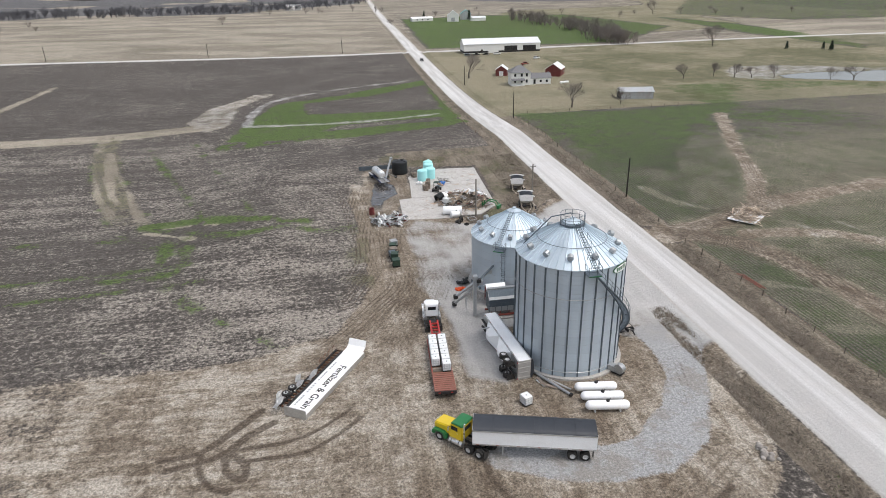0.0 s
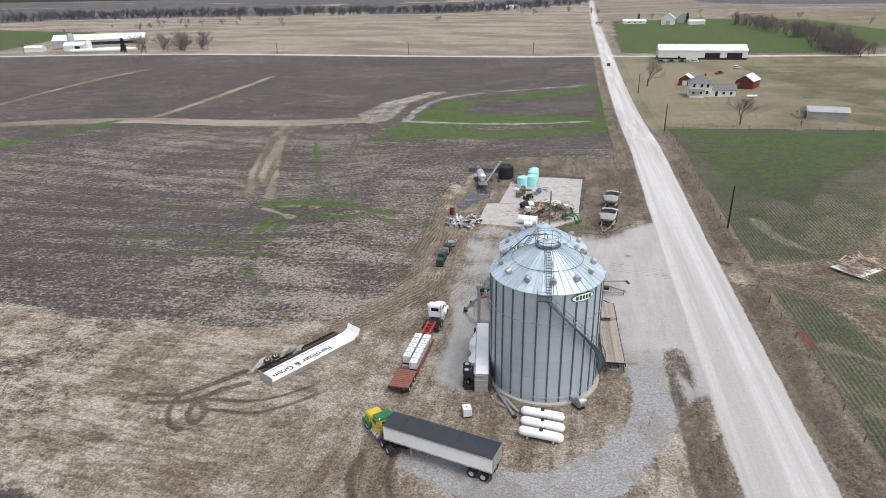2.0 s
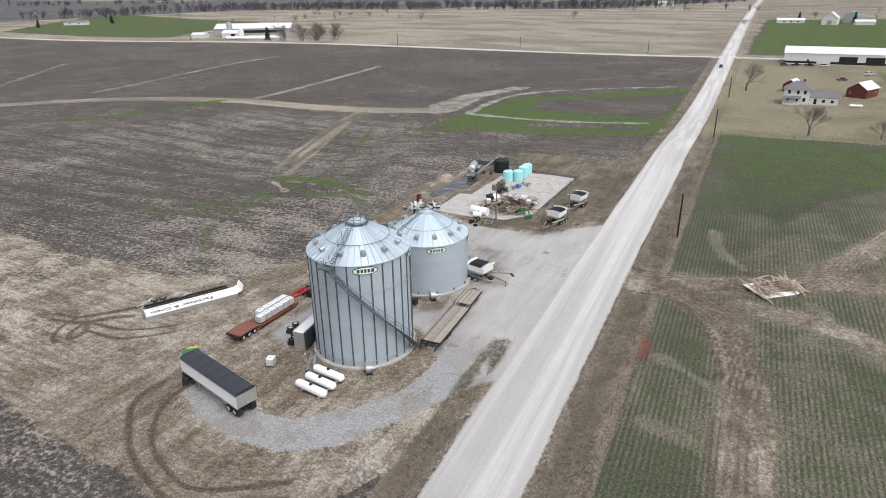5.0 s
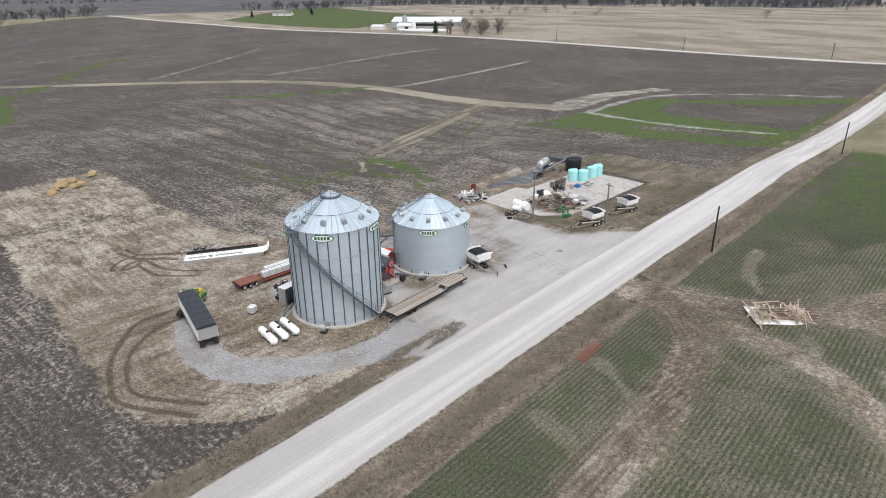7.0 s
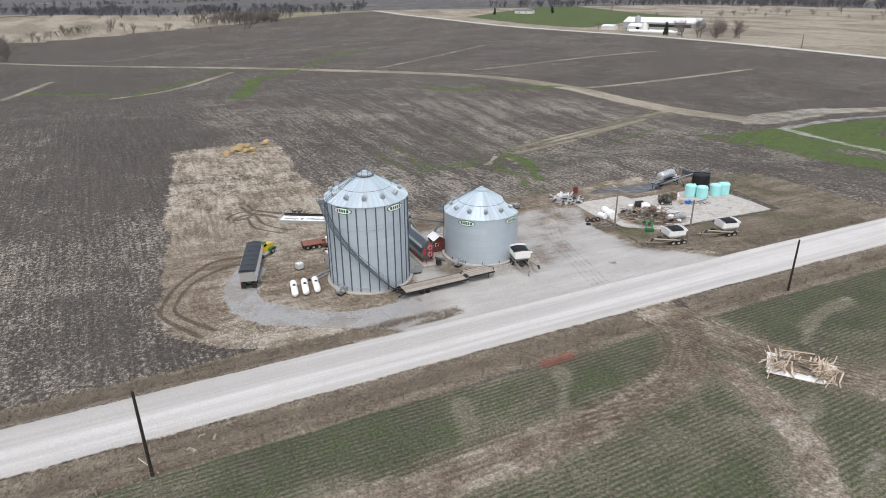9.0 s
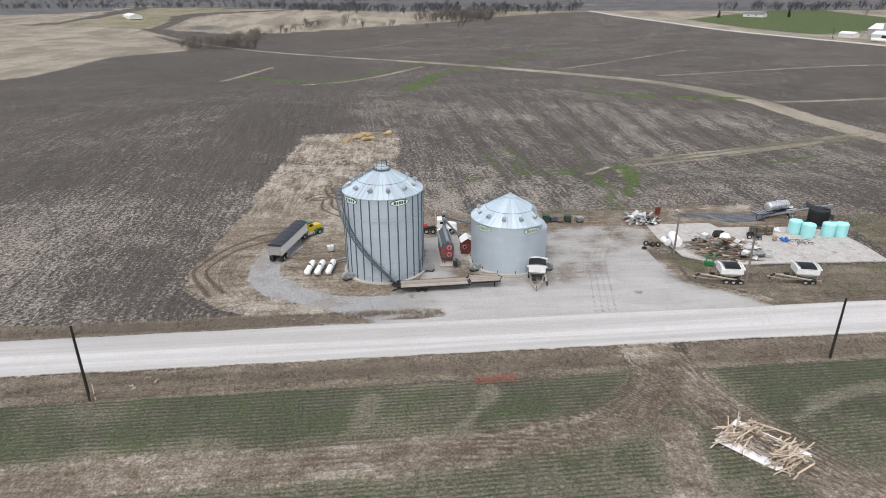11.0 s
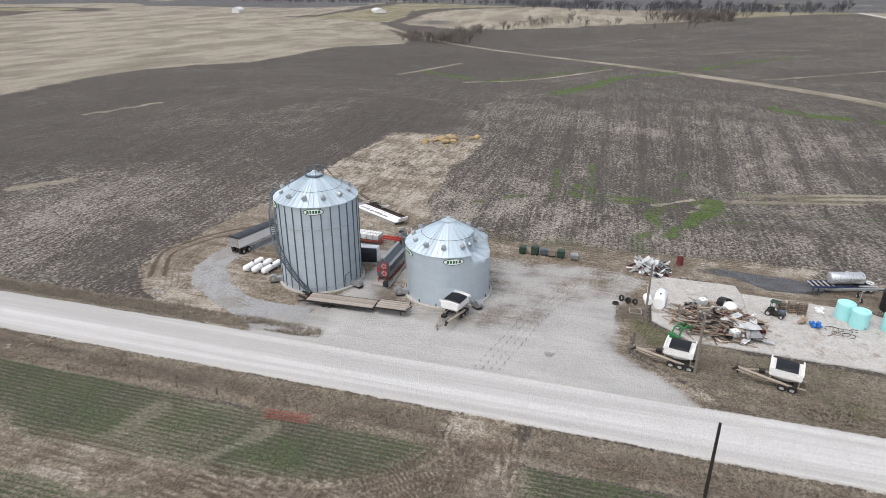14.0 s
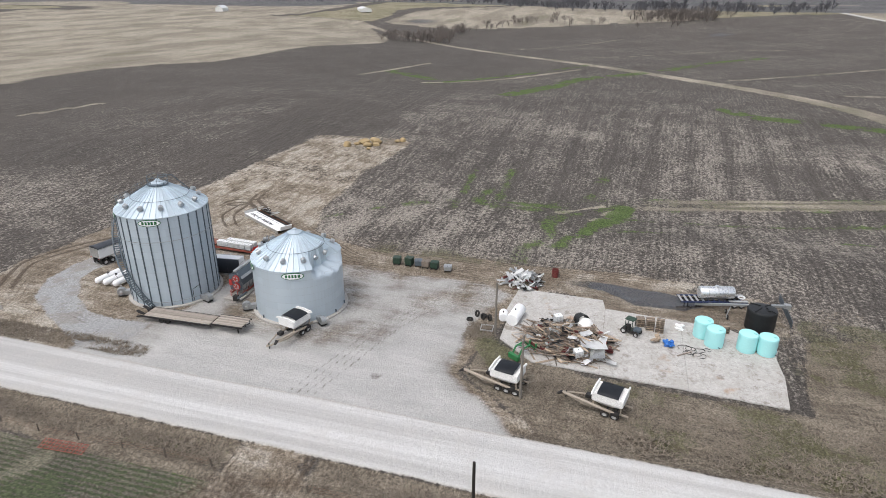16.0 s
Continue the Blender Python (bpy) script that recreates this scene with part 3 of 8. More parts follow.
    patch *= 1 - 0.6 * step(-3, 3, inside(x, y, [(167, 249), (228, 236), (300, 220), (300, 170), (184, 187), (151, 206), (149, 224)]) + warp * 2)
    patch = np.maximum(patch, 0.72 * step(-2, 2.5, inside(x, y, [(62.5, 94.5), (59.6, 92), (60.5, 86), (60.6, 74), (61.8, 64), (61.4, 30), (66, 30), (66.6, 56), (67.6, 66), (68, 76), (68.3, 85), (66.6, 92)]) + warp * 1.1) * (0.35 + 0.85 * blot))
    patch = np.maximum(patch, 0.62 * step(-3, 3, inside(x, y, [(81, 88), (83.9, 88.4), (92, 83), (95, 70), (84, 76), (81.5, 82)]) + warp * 0.7))
    bare = np.minimum(along(x, y, smooth_line([(54, 100.5), (63, 98), (70, 89), (73, 70), (73, 40), (72, -40)])) / 3.4, along(x, y, smooth_line([(54, 101), (66, 102), (84, 108), (110, 113), (160, 120)])) / 4.0)
    bare = np.minimum(bare, along(x, y, smooth_line([(80, 106), (92, 125), (105, 153), (130, 200)])) / 2.6)
    bare = np.minimum(bare, np.hypot((x - 64) / 6, (y - 101) / 6) / 0.9)
    bare = np.minimum(bare, along(x, y, smooth_line([(72, 96), (80.4, 94), (88.5, 89), (100, 76), (112, 60)])) / 2.6)
    worn = 1 - step(0.4, 1.5, bare + (blot - 0.5) * 1.2)
    green = np.maximum(green, wheat * patch * (1 - 0.85 * worn))
    dirt = np.maximum(dirt, (1 - step(0.3, 1.15, bare + (blot - 0.5) * 0.7)) * east * 0.8)
    thatch = np.maximum(thatch, worn * east * 0.8)
    thatch = np.maximum(thatch, wheat * (1 - patch) * 0.55)
    for line in ([(70.1, 61.2), (67, 62.6), (62.7, 63.7)], [(68.7, 73.8), (66.5, 75.3), (63.2, 77.3)], [(80, 88), (83, 95), (81, 99)], [(72, 110), (68, 118), (66, 128)], [(90, 96), (94, 88)]):
        streak = band(along(x, y, smooth_line(line)) + (blot - 0.5) * 3.0, 0.9, 0.7)
        pale = np.maximum(pale, 0.36 * streak * step(0.3, 0.6, blot))
        green = green * (1 - 0.8 * streak)
    mouth = 1 - step(0.6, 1.3, np.hypot((x - 59) / 7, (y - 100.3) / 4.6) + (blot - 0.5) * 0.6)
    dirt = np.maximum(dirt, mouth * east * 0.85)
    # waterways, spurs and green swales of the big field
    straw = np.maximum(straw, band(along(x, y, smooth_line(WATERWAY)) + warp * 0.5, 6.0, 1.2) * 0.85)
    br = along(x, y, smooth_line(BRANCH))
    comb_b = fbm((0.94 * y - 0.34 * x) * 0.1, 0.94 * x + 0.34 * y, 2.0, 53, 4)
    brw = band(br + warp * 0.8, 4.4, 1.8) * (0.45 + 0.55 * step(126, 150, y))
    straw = np.maximum(straw, brw * (0.5 + 0.32 * step(0.38, 0.62, comb_b)))
    olive_b = brw * step(0.62, 0.42, comb_b)
    green = np.maximum(green, band(np.abs(br - 4.2) + warp * 0.6, 0.9, 0.9) * 0.55 * step(0.4, 0.6, blot))
    for s in SPURS:
        straw = np.maximum(straw, band(along(x, y, smooth_line(s)) + warp * 0.4, 2.4, 0.9) * 0.8)
    plot = step(-2, 2, inside(x, y, [(-37, 252), (-29, 290), (-1, 304), (44, 336), (44, 232), (38, 214), (0, 210), (-40, 222)]) + warp)
    brown = step(-2, 2, inside(x, y, [(-14, 262), (40, 252), (42, 318), (12, 296), (-16, 288)]) + warp)
    brown2 = step(-2, 2, inside(x, y, [(-8, 226), (36, 227), (36, 233), (0, 235)]) + warp)
    green = np.maximum(green, plot * (1 - brown) * (1 - brown2) * 0.95)
    for line, half in GREENS:
        green = np.maximum(green, band(along(x, y, smooth_line(line)) + warp * 0.9, half, 1.2) * (0.1 + 0.9 * step(0.3, 0.52, blot)) * (half > 2.0 or 0.7))
    for line, half in (([(-42, 128.5), (-31, 120.2)], 1.0), ([(-38, 131), (-28, 127)], 1.3)):
        straw = np.maximum(straw, band(along(x, y, smooth_line(line)) + warp * 0.7, half, 0.8) * step(0.35, 0.55, blot))
    for line in CREEKS:
        pale = np.maximum(pale, band(along(x, y, smooth_line(line)) + warp * 0.8, 2.0, 1.0) * (0.5 + 0.3 * blot))
    berm = step(-1.5, 1.5, inside(x, y, [(-50, 240), (-62, 258), (-58, 283), (-41, 318), (-30, 318), (-44, 285), (-42, 250)]) + warp)
    pale = np.maximum(pale, berm * 0.42)
    straw = np.maximum(straw, berm * 0.6)
    # north and far country
    nw, ne = north & west, north & east
    cell = fbm(x, y, 330.0, 71, 2)
    straw = np.where(nw, np.maximum(straw, 0.75 + 0.2 * (blot2 - 0.5)), straw)
    straw = np.where(ne, np.where(cell > 0.52, 0.6, straw), straw)
    fargrass = np.where(ne & (cell < 0.52), 0.8, fargrass)
    pond = step(-2, 2, inside(x, y, [(207, 273), (211, 283), (235, 285), (268, 280), (400, 285), (400, 225), (240, 250), (224, 261)]) + warp)
    wet = np.maximum(wet, pond)
    shore = step(-3, 3, inside(x, y, [(186, 281), (196, 306), (208, 318), (240, 313), (275, 289), (420, 292), (420, 222), (228, 257)]) + warp * 2)
    lawn = (rx > 5) * (y > 223) * ~north * (x < 170 + warp * 3) * east
    fargrass = np.maximum(fargrass, lawn * 0.95)
    fargrass = np.maximum(fargrass, ((rx > 5) & (y > 223) & ~north) * 0.8)
    gf = step(-4, 4, inside(x, y, [(66, 475), (210, 462), (300, 560), (270, 760), (180, 800), (78, 780)]) + warp * 2)
    green, fargrass = np.maximum(green, gf * 0.9), fargrass * (1 - gf)
    straw = straw * (1 - gf)
    gf2 = step(-4, 4, inside(x, y, [(-690, 460), (-450, 470), (-480, 640), (-800, 690)]) + warp * 2)
    green = np.maximum(green, gf2 * 0.8)
    straw = straw * (1 - gf2)
    gf3 = step(-4, 4, inside(x, y, [(339, 663), (323, 494), (329, 421), (331, 365), (346, 385), (361, 476), (358, 567)]) + warp * 2)
    green, fargrass, straw = np.maximum(green, gf3 * 0.95), fargrass * (1 - gf3), straw * (1 - gf3)
    gf4 = step(-5, 5, inside(x, y, [(371, 690), (424, 562), (508, 544), (900, 640), (900, 1100), (560, 1000)]) + warp * 2)
    green, fargrass, straw = np.maximum(green, gf4 * 0.55), fargrass * (1 - gf4 * 0.4), straw * (1 - gf4)
    bright = step(-4, 4, inside(x, y, [(378, 652), (367, 529), (338, 411), (352, 369), (700, 480), (508, 544), (424, 562)]) + warp * 2)
    straw, fargrass = np.maximum(straw, bright * 0.85), fargrass * (1 - bright)
    pale = np.maximum(pale, shore * (1 - pond) * 0.55)
    pasture = ((x > 128) & (y > 230) & ~north & east) * (0.35 + 0.4 * step(0.35, 0.6, blot2)) + ne * (cell < 0.52) * 0.4
    sw = step(-4, 4, inside(x, y, [(-100, -170), (-139, -178), (-182, -187), (-226, -187), (-262, -175), (-292, -150), (-354, -151), (-443, -157), (-508, -140), (-560, -128), (-640, -150), (-1100, -420), (-900, -900), (-100, -500)]) + warp * 2)
    straw = np.maximum(straw, sw * (0.66 + 0.3 * blot2))
    beyond = (x < -890 + 120 * (cell - 0.5) + 0.15 * np.abs(y - 100)) * ~north
    straw = np.where(beyond, np.where(cell > 0.44, 0.72, 0.15), straw)
    fargrass = np.where(beyond & (cell < 0.4), 0.85, fargrass)
    # tyre tracks, ruts, mud
    for line, half in TRACKS:
        mud = np.maximum(mud, band(along(x, y, smooth_line(line)) + (blot - 0.5) * 0.35, half, 0.28) * 0.95)
    for line in LANES:
        c = along(x, y, smooth_line(line))
        for off in (0.3, 0.95, 1.9, 2.6):
            mud = np.maximum(mud, band(np.abs(c - off), 0.16, 0.22) * (0.4 + 0.5 * step(0.3, 0.65, blot2)) * (0.5 + blot))
    for line, half in FURROWS:
        c = along(x, y, smooth_line(line), 12)
        for off in np.arange(-half, half + 0.01, 0.98):
            q = 0.5 + 0.5 * math.sin(off * 12.9)
            mud = np.maximum(mud, band(np.abs(side_of(x, y, line, c) - off) + (blot - 0.5) * 0.5, 0.2, 0.26) * (0.35 + 0.5 * q) * (0.5 + 0.8 * blot))
    for line in CRACKS:
        mud = np.maximum(mud, band(along(x, y, smooth_line(line), 6) + np.abs(fbm(x, y, 1.5, 57, 3) - 0.5) * 2.4, 0.14, 0.2) * 0.7)
    ring = np.hypot(x - 25.8, y - 65.6)
    mud = np.maximum(mud, band(np.abs(ring - 12.5) + warp, 3.0, 1.5) * step(0.4, 0.62, blot) * 0.45 * (x > 14) * (y < 64))
    mud = mud * (1 - 0.6 * band(np.hypot((x - 55) / 1.3, y - 100.5), 3, 2))
    pool = step(-0.8, 0.8, inside(x, y, [(5.2, 121.5), (7, 124), (7.4, 131), (10.6, 136), (11.4, 143), (9, 146), (6, 145), (5.4, 137), (4.4, 129)]) + warp * 0.6)
    wet = np.maximum(wet, pool * (0.4 + 0.6 * step(124, 133, y)))
    sodden = step(-1.2, 1.2, inside(x, y, [(4.5, 119), (9, 121), (11, 130), (13.5, 132), (14.6, 142), (14.6, 156), (5, 156), (3, 144), (3.6, 128)]) + warp)
    dirt = np.maximum(dirt, sodden * 0.9)
    mud = np.maximum(mud, sodden * (0.25 + 0.5 * blot))
    for k in range(7):
        arc = np.abs(np.hypot(x - 13.4, y - 125) - (4.6 + 0.55 * k))
        mud = np.maximum(mud, band(arc, 0.12, 0.2) * (x < 13.2) * (y > 122) * 0.7)
    for i in range(26):
        k = (i * 0.618) % 1.0
        fan = smooth_line([(53 + 2 * k, 97.5 + 6 * k), (60 + 3 * k, 95.5 + 8 * k), (67 + 4 * k, 86 + 20 * k), (71 + 14 * k, 70 + 46 * k), (72 + 40 * k, 40 + 90 * k)])
        mud = np.maximum(mud, band(along(x, y, fan), 0.16, 0.3) * (0.5 + 0.45 * blot) * step(56, 61, x))
    mud = np.maximum(mud, 0.7 * band(np.hypot(x - 39.5, y - 105) + (blot - 0.5) * 1.5, 0.8, 0.5))
    bales = band(np.hypot((x + 67) / 1.4, (y - 61) / 1.2) + warp * 1.4, 9, 4)
    straw = np.maximum(straw, bales * 0.62 * (0.4 + blot))
    dirt = dirt * (1 - 0.7 * bales * blot)
    mud = mud * (1 - step(0.3, 0.8, road))
    # road crown, ditch floor, ruts, clods
    z = z + 0.28 * band(np.abs(rx), 4.6, 1.0) * (1 - apron) + 0.1 * apron
    z = z - 0.55 * np.maximum(ditch_w, ditch_e * 0.9) * (0.6 + 0.8 * (blot - 0.5)) * step(5.0, 6.5, np.abs(rx)) * (1 - step(8.0, 9.5, np.abs(rx)))
    z = z + 0.35 * band(np.abs(rx - 8.6), 0.8, 0.8) * ditch_e * blot - 0.07 * mud
    rough = (1 - road) * (1 - lot) * near
    z = z + (fbm(x, y, 1.6, 81, 3) - 0.5) * 0.22 * rough * (1 - 0.6 * step(-1, 1, yard_d)) - 0.02 * lot

    dist = np.hypot(x, y)
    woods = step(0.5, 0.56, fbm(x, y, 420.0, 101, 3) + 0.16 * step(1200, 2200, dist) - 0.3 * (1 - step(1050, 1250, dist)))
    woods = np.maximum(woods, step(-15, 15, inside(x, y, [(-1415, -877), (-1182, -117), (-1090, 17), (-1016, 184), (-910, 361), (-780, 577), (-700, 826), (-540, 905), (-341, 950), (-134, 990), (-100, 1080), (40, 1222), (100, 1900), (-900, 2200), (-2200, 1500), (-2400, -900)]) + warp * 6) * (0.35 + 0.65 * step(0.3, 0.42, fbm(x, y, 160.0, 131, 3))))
    damp = step(0.46, 0.62, fbm(x, y, 8.0, 111, 4)) * (0.35 + 0.65 * step(0.4, 0.6, fbm(x, y, 25.0, 121, 2)))
    damp = np.maximum(damp, 0.9 * band(along(x, y, smooth_line([(-6, 69), (-1.3, 73.7), (3.8, 81.6), (7, 88)])) + warp * 0.5, 2.2, 0.8))
    damp = np.maximum(damp, 0.95 * (1 - step(11.0, 15.0, ring + warp)) * step(6.0, 7.5, ring) * (x > 12))
    damp = np.maximum(damp, 0.7 * step(0.42, 0.6, fbm(x, y, 18.0, 127, 3)) * (x > -12))
    damp = np.maximum(damp, east * near * (0.4 - 0.3 * mouth))
    olive = step(-1, 1, inside(x, y, [(23, 113.5), (30, 115), (34, 118), (31, 122), (26, 117.5)]) + warp * 0.5) * 0.8
    olive = np.maximum(olive, step(-1, 1, inside(x, y, [(32, 130), (36, 128), (44, 140), (46, 172), (8, 172), (10, 158), (20, 156), (33, 154)]) + warp) * step(0.4, 0.6, blot) * 0.65)
    olive = np.maximum(olive, band(np.abs(x - 2 + warp), 4, 3) * step(84, 92, y) * (1 - step(112, 122, y)) * step(0.5, 0.65, blot) * 0.6 * (x < 3))
    olive = np.maximum(olive, ditch_e * step(0.55, 0.7, blot2) * 0.25)
    olive = np.maximum(np.maximum(olive, olive_b * 0.55), pasture)
    drag = step(6, -6, x) * (1 - 0.6 * step(60, 72, x))
    nx, ny = len(xs), len(ys)
    me = bpy.data.meshes.new("ground")
    i = np.arange(nx * ny).reshape(ny, nx)
    quads = np.stack([i[:-1, :-1], i[:-1, 1:], i[1:, 1:], i[1:, :-1]], -1).reshape(-1, 4)
    me.vertices.add(nx * ny)
    me.vertices.foreach_set("co", np.stack([x, y, z], -1).astype(np.float32).ravel())
    me.loops.add(quads.size)
    me.loops.foreach_set("vertex_index", quads.astype(np.int32).ravel())
    me.polygons.add(len(quads))
    me.polygons.foreach_set("loop_start", np.arange(0, quads.size, 4, dtype=np.int32))
    me.polygons.foreach_set("use_smooth", np.ones(len(quads), bool))
    me.update(calc_edges=True)
    for name, layers in (("cover_a", (dirt, gravel, road, mud)), ("cover_b", (green, straw, thatch, residue)), ("cover_c", (rows, pale, fargrass, wet)), ("cover_d", (woods, damp, olive, drag))):
        at = me.attributes.new(name, "FLOAT_COLOR", "POINT")
        at.data.foreach_set("color", np.clip(np.stack(layers, -1), 0, 1).astype(np.float32).ravel())
    me.attributes.new("row_place", "FLOAT", "POINT").data.foreach_set("value", row_u.astype(np.float32))
    me.materials.append(M_GROUND)
    tagged(new("ground", me), "rolling farmland, bare yard and pale gravel road", "ground", kind="structure")


ground()


# ---- grain bins ----
def polar(r, a, z):
    return Vector((r * math.cos(a), r * math.sin(a), z))


def grain_bin(name, x, y, r, eave, stiffeners, dent, label):
    top = thing(name, pose(x, y, 0.05), label, "grain bin", "grain bins")
    slope = math.tan(radians(30.5))
    lip = r + 0.12

    def push(a, z):
        """How far the dented side is pressed in."""
        if not dent:
            return 0.0, 0.0
        da = (a - radians(84) + math.pi) % (2 * math.pi) - math.pi
        w = max(0.0, min(1.0, (radians(37) - abs(da)) / radians(10)))
        foot = eave - 1.9 + 0.55 * abs(da) / radians(37) + 0.16 * math.sin(a * 19)
        k = w * max(0.0, min(1.0, (z - foot) / (eave - foot)))
        return 2.5 * k * (1 + 0.12 * math.sin(a * 17)), 1.0 * k

    bm = bm_new()
    lathe(bm, [(r + 0.5, -0.1), (r + 0.5, 0.16), (r + 0.45, 0.2), (r - 0.3, 0.2)], 72)
    part("foundation", bm, M_CONC, top, "poured concrete ring footing")
    bm = bm_new()
    seg, zs = 96, [0.2 + (eave - 0.2) * i / 24 for i in range(25)]
    grid = []
    for z in zs:
        ring = []
        for i in range(seg):
            a = 2 * math.pi * i / seg
            p, d = push(a, z)
            ring.append(bm.verts.new(polar(r - p, a, z - d)))
        grid.append(ring)
    for p, q in zip(grid, grid[1:]):
        for i in range(seg):
            j = (i + 1) % seg
            bm.faces.new((p[i], p[j], q[j], q[i]))
    part("wall", bm, M_WALL, top, "crumpled corrugated steel wall" if dent else "corrugated galvanised steel wall", True)
    # vertical stiffeners
    if stiffeners:
        bm = box(bm_new(), 0, 0, (eave + 0.2) / 2, 0.09, 0.17, eave - 0.3)
        first = part("stiffener", bm, M_STIFF, top)
        for i in range(stiffeners):
            a = 2 * math.pi * (i + 0.5) / stiffeners
            o = first if i == 0 else new("stiffener", first.data)
            o.parent = top
            o.matrix_basis = Matrix.Translation(polar(r + 0.045, a, 0)) @ pose(0, 0, 0, 0, 0, math.degrees(a))
    # roof panels with standing ribs
    panels, cap = 46, 0.95
    hub = eave + (r - cap) * slope
    for i in range(panels):
        a0, a1 = 2 * math.pi * i / panels, 2 * math.pi * (i + 1) / panels
        bm = bm_new()
        rows = []
        for t in (0.0, 0.25, 0.5, 1.0):
            rr = lip + (cap - lip) * t
            row = []
            for f in (0.0, 0.06, 0.12, 1.0):
                a = a0 + (a1 - a0) * f
                p, d = push(a, eave)
                ease = max(0, 1 - t * 2.2)
                up = 0.11 if f == 0.06 else 0.0
                row.append(bm.verts.new(polar(rr - p * ease, a, eave + (lip - rr) * slope - d * ease + up - 0.05)))
            rows.append(row)
        for p, q in zip(rows, rows[1:]):
            for k in range(3):
                bm.faces.new((p[k], p[k + 1], q[k + 1], q[k]))
        low = [bm.verts.new(v.co - Vector((0, 0, 0.09))) for v in rows[0]]
        for k in range(3):
            bm.faces.new((low[k], low[k + 1], rows[0][k + 1], rows[0][k]))
        part("roof_panel", bm, M_ROOF, top)
    bm = lathe(bm_new(), [(cap + 0.12, hub - 0.1), (cap + 0.12, hub + 0.1), (cap - 0.1, hub + 0.18), (0.35, hub + 0.42), (0.3, hub + 0.6), (0.0, hub + 0.62)], 28)
    part("peak_cap", bm, M_ROOF, top, "bright peak collar with fill cap", True)
    bm = bm_new()
    for rr in (lip * 0.62,):
        pts = [polar(rr, 2 * math.pi * i / 40, eave + (lip - rr) * slope + 0.12) for i in range(41)]
        pipe(bm, pts, 0.035, 5)
    part("roof_ring", bm, M_STIFF, top)
    if stiffeners:
        for z in (eave * 0.74, 0.9):
            bm = bm_new()
            pipe(bm, [polar(r + 0.16, 2 * math.pi * i / 64, z) for i in range(65)], 0.04, 5)
            part("wind_ring", bm, M_ZINC, top)
    # roof vents
    vents = 12
    bm = bm_new()
    rod(bm, (0, 0, -0.1), (0, 0, 0.35), 0.27, seg=14)
    rod(bm, (-0.1, 0, 0.3), (0.42, 0, 0.22), 0.36, seg=16)
    vent = part("roof_vent", bm, M_ZINC, top, "hooded sheet metal vent", True)
    for i in range(vents):
        a = 2 * math.pi * (i + 0.3) / vents
        rr = r * 0.8
        p, d = push(a, eave)
        o = vent if i == 0 else new("roof_vent", vent.data)
        o.parent = top
        o["label"] = "hooded sheet metal vent"
        o.matrix_basis = Matrix.Translation(polar(rr - p * 0.5, a, eave + (lip - rr) * slope - d * 0.7)) @ pose(0, 0, 0, 0, 12, math.degrees(a))
    # plain oval and bars for the maker's badge
    for deg in (-51, 23):
        zc = eave - 0.72
        w, h = 1.55, 0.52
        M = lambda u, v, out: polar(r + out, radians(deg) + u / r, zc + v)

        def oval(w, h, back, out):
            bm = bm_new()
            cols = []
            for i in range(29):
                c, e = math.cos(math.pi * i / 28), max(0.02, math.sin(math.pi * i / 28))
                cols.append([bm.verts.new(M(-w * c, v * h * e, o)) for v, o in ((-1, back), (-1, out), (1, out), (1, back))])
            for p, q in zip(cols, cols[1:]):
                for j in range(3):
                    bm.faces.new((p[j], q[j], q[j + 1], p[j + 1]))
            return bm

        sign = part("badge", oval(w, h, 0.08, 0.15), M_GREEN, top, "white oval badge ringed in green")
        part("badge_face", oval(w - 0.13, h - 0.09, 0.15, 0.160), M_WHITE, sign)
        for u0, wd in ((-1.0, 0.32), (-0.55, 0.28), (-0.15, 0.28), (0.25, 0.28), (0.68, 0.34)):
            bm = bm_new()
            f = [bm.verts.new(M(u, v, 0.168)) for u, v in ((u0, -0.22), (u0 + wd, -0.22), (u0 + wd, 0.24), (u0, 0.24))]
            bm.faces.new(f)
            part("bar", bm, M_GREEN, sign)
    return top, hub, slope, lip


BIN_A, BIN_B = (25.8, 65.6), (24.75, 87.0)
bin_a = grain_bin("grain_bin", *BIN_A, 6.5, 14.2, 28, False, "tall galvanised grain bin with vertical stiffeners")
bin_b = grain_bin("grain_bin", *BIN_B, 6.5, 8.3, 0, True, "shorter galvanised grain bin with a crushed side")


# ---- more materials ----
M_TYRE = paint("tyre_rubber", (0.020, 0.019, 0.018), 0.85, 0, 0.28, (0.12, 0.10, 0.08), 3.0)
M_RIM = paint("wheel_steel", (0.55, 0.55, 0.55), 0.4, 0.5, 0.3)
M_BLACK = paint("black_steel", (0.020, 0.019, 0.019), 0.65, 0.1, 0.25, (0.09, 0.075, 0.06), 2.0)
M_TARP = paint("vinyl_tarp", (0.030, 0.034, 0.042), 0.5, 0, 0.15, (0.07, 0.072, 0.08), 0.8)
M_YELLOW = paint("yellow_paint", (0.72, 0.52, 0.02), 0.35, 0, 0.12)
M_CABGREEN = paint("cab_green_paint", (0.02, 0.16, 0.05), 0.35, 0, 0.12)
M_RED = paint("faded_red_paint", (0.27, 0.065, 0.045), 0.7, 0, 0.5, (0.17, 0.09, 0.06), 2.5)
M_REDBRIGHT = paint("red_paint", (0.42, 0.035, 0.03), 0.5, 0, 0.2)
M_RUST = paint("rusty_steel", (0.17, 0.085, 0.05), 0.85, 0.1, 0.5, (0.09, 0.05, 0.035), 3.0, 0.25, 0.3)
M_CHROME = paint("polished_aluminium", (0.78, 0.785, 0.79), 0.3, 0.85, 0.08, (0.5, 0.49, 0.47))
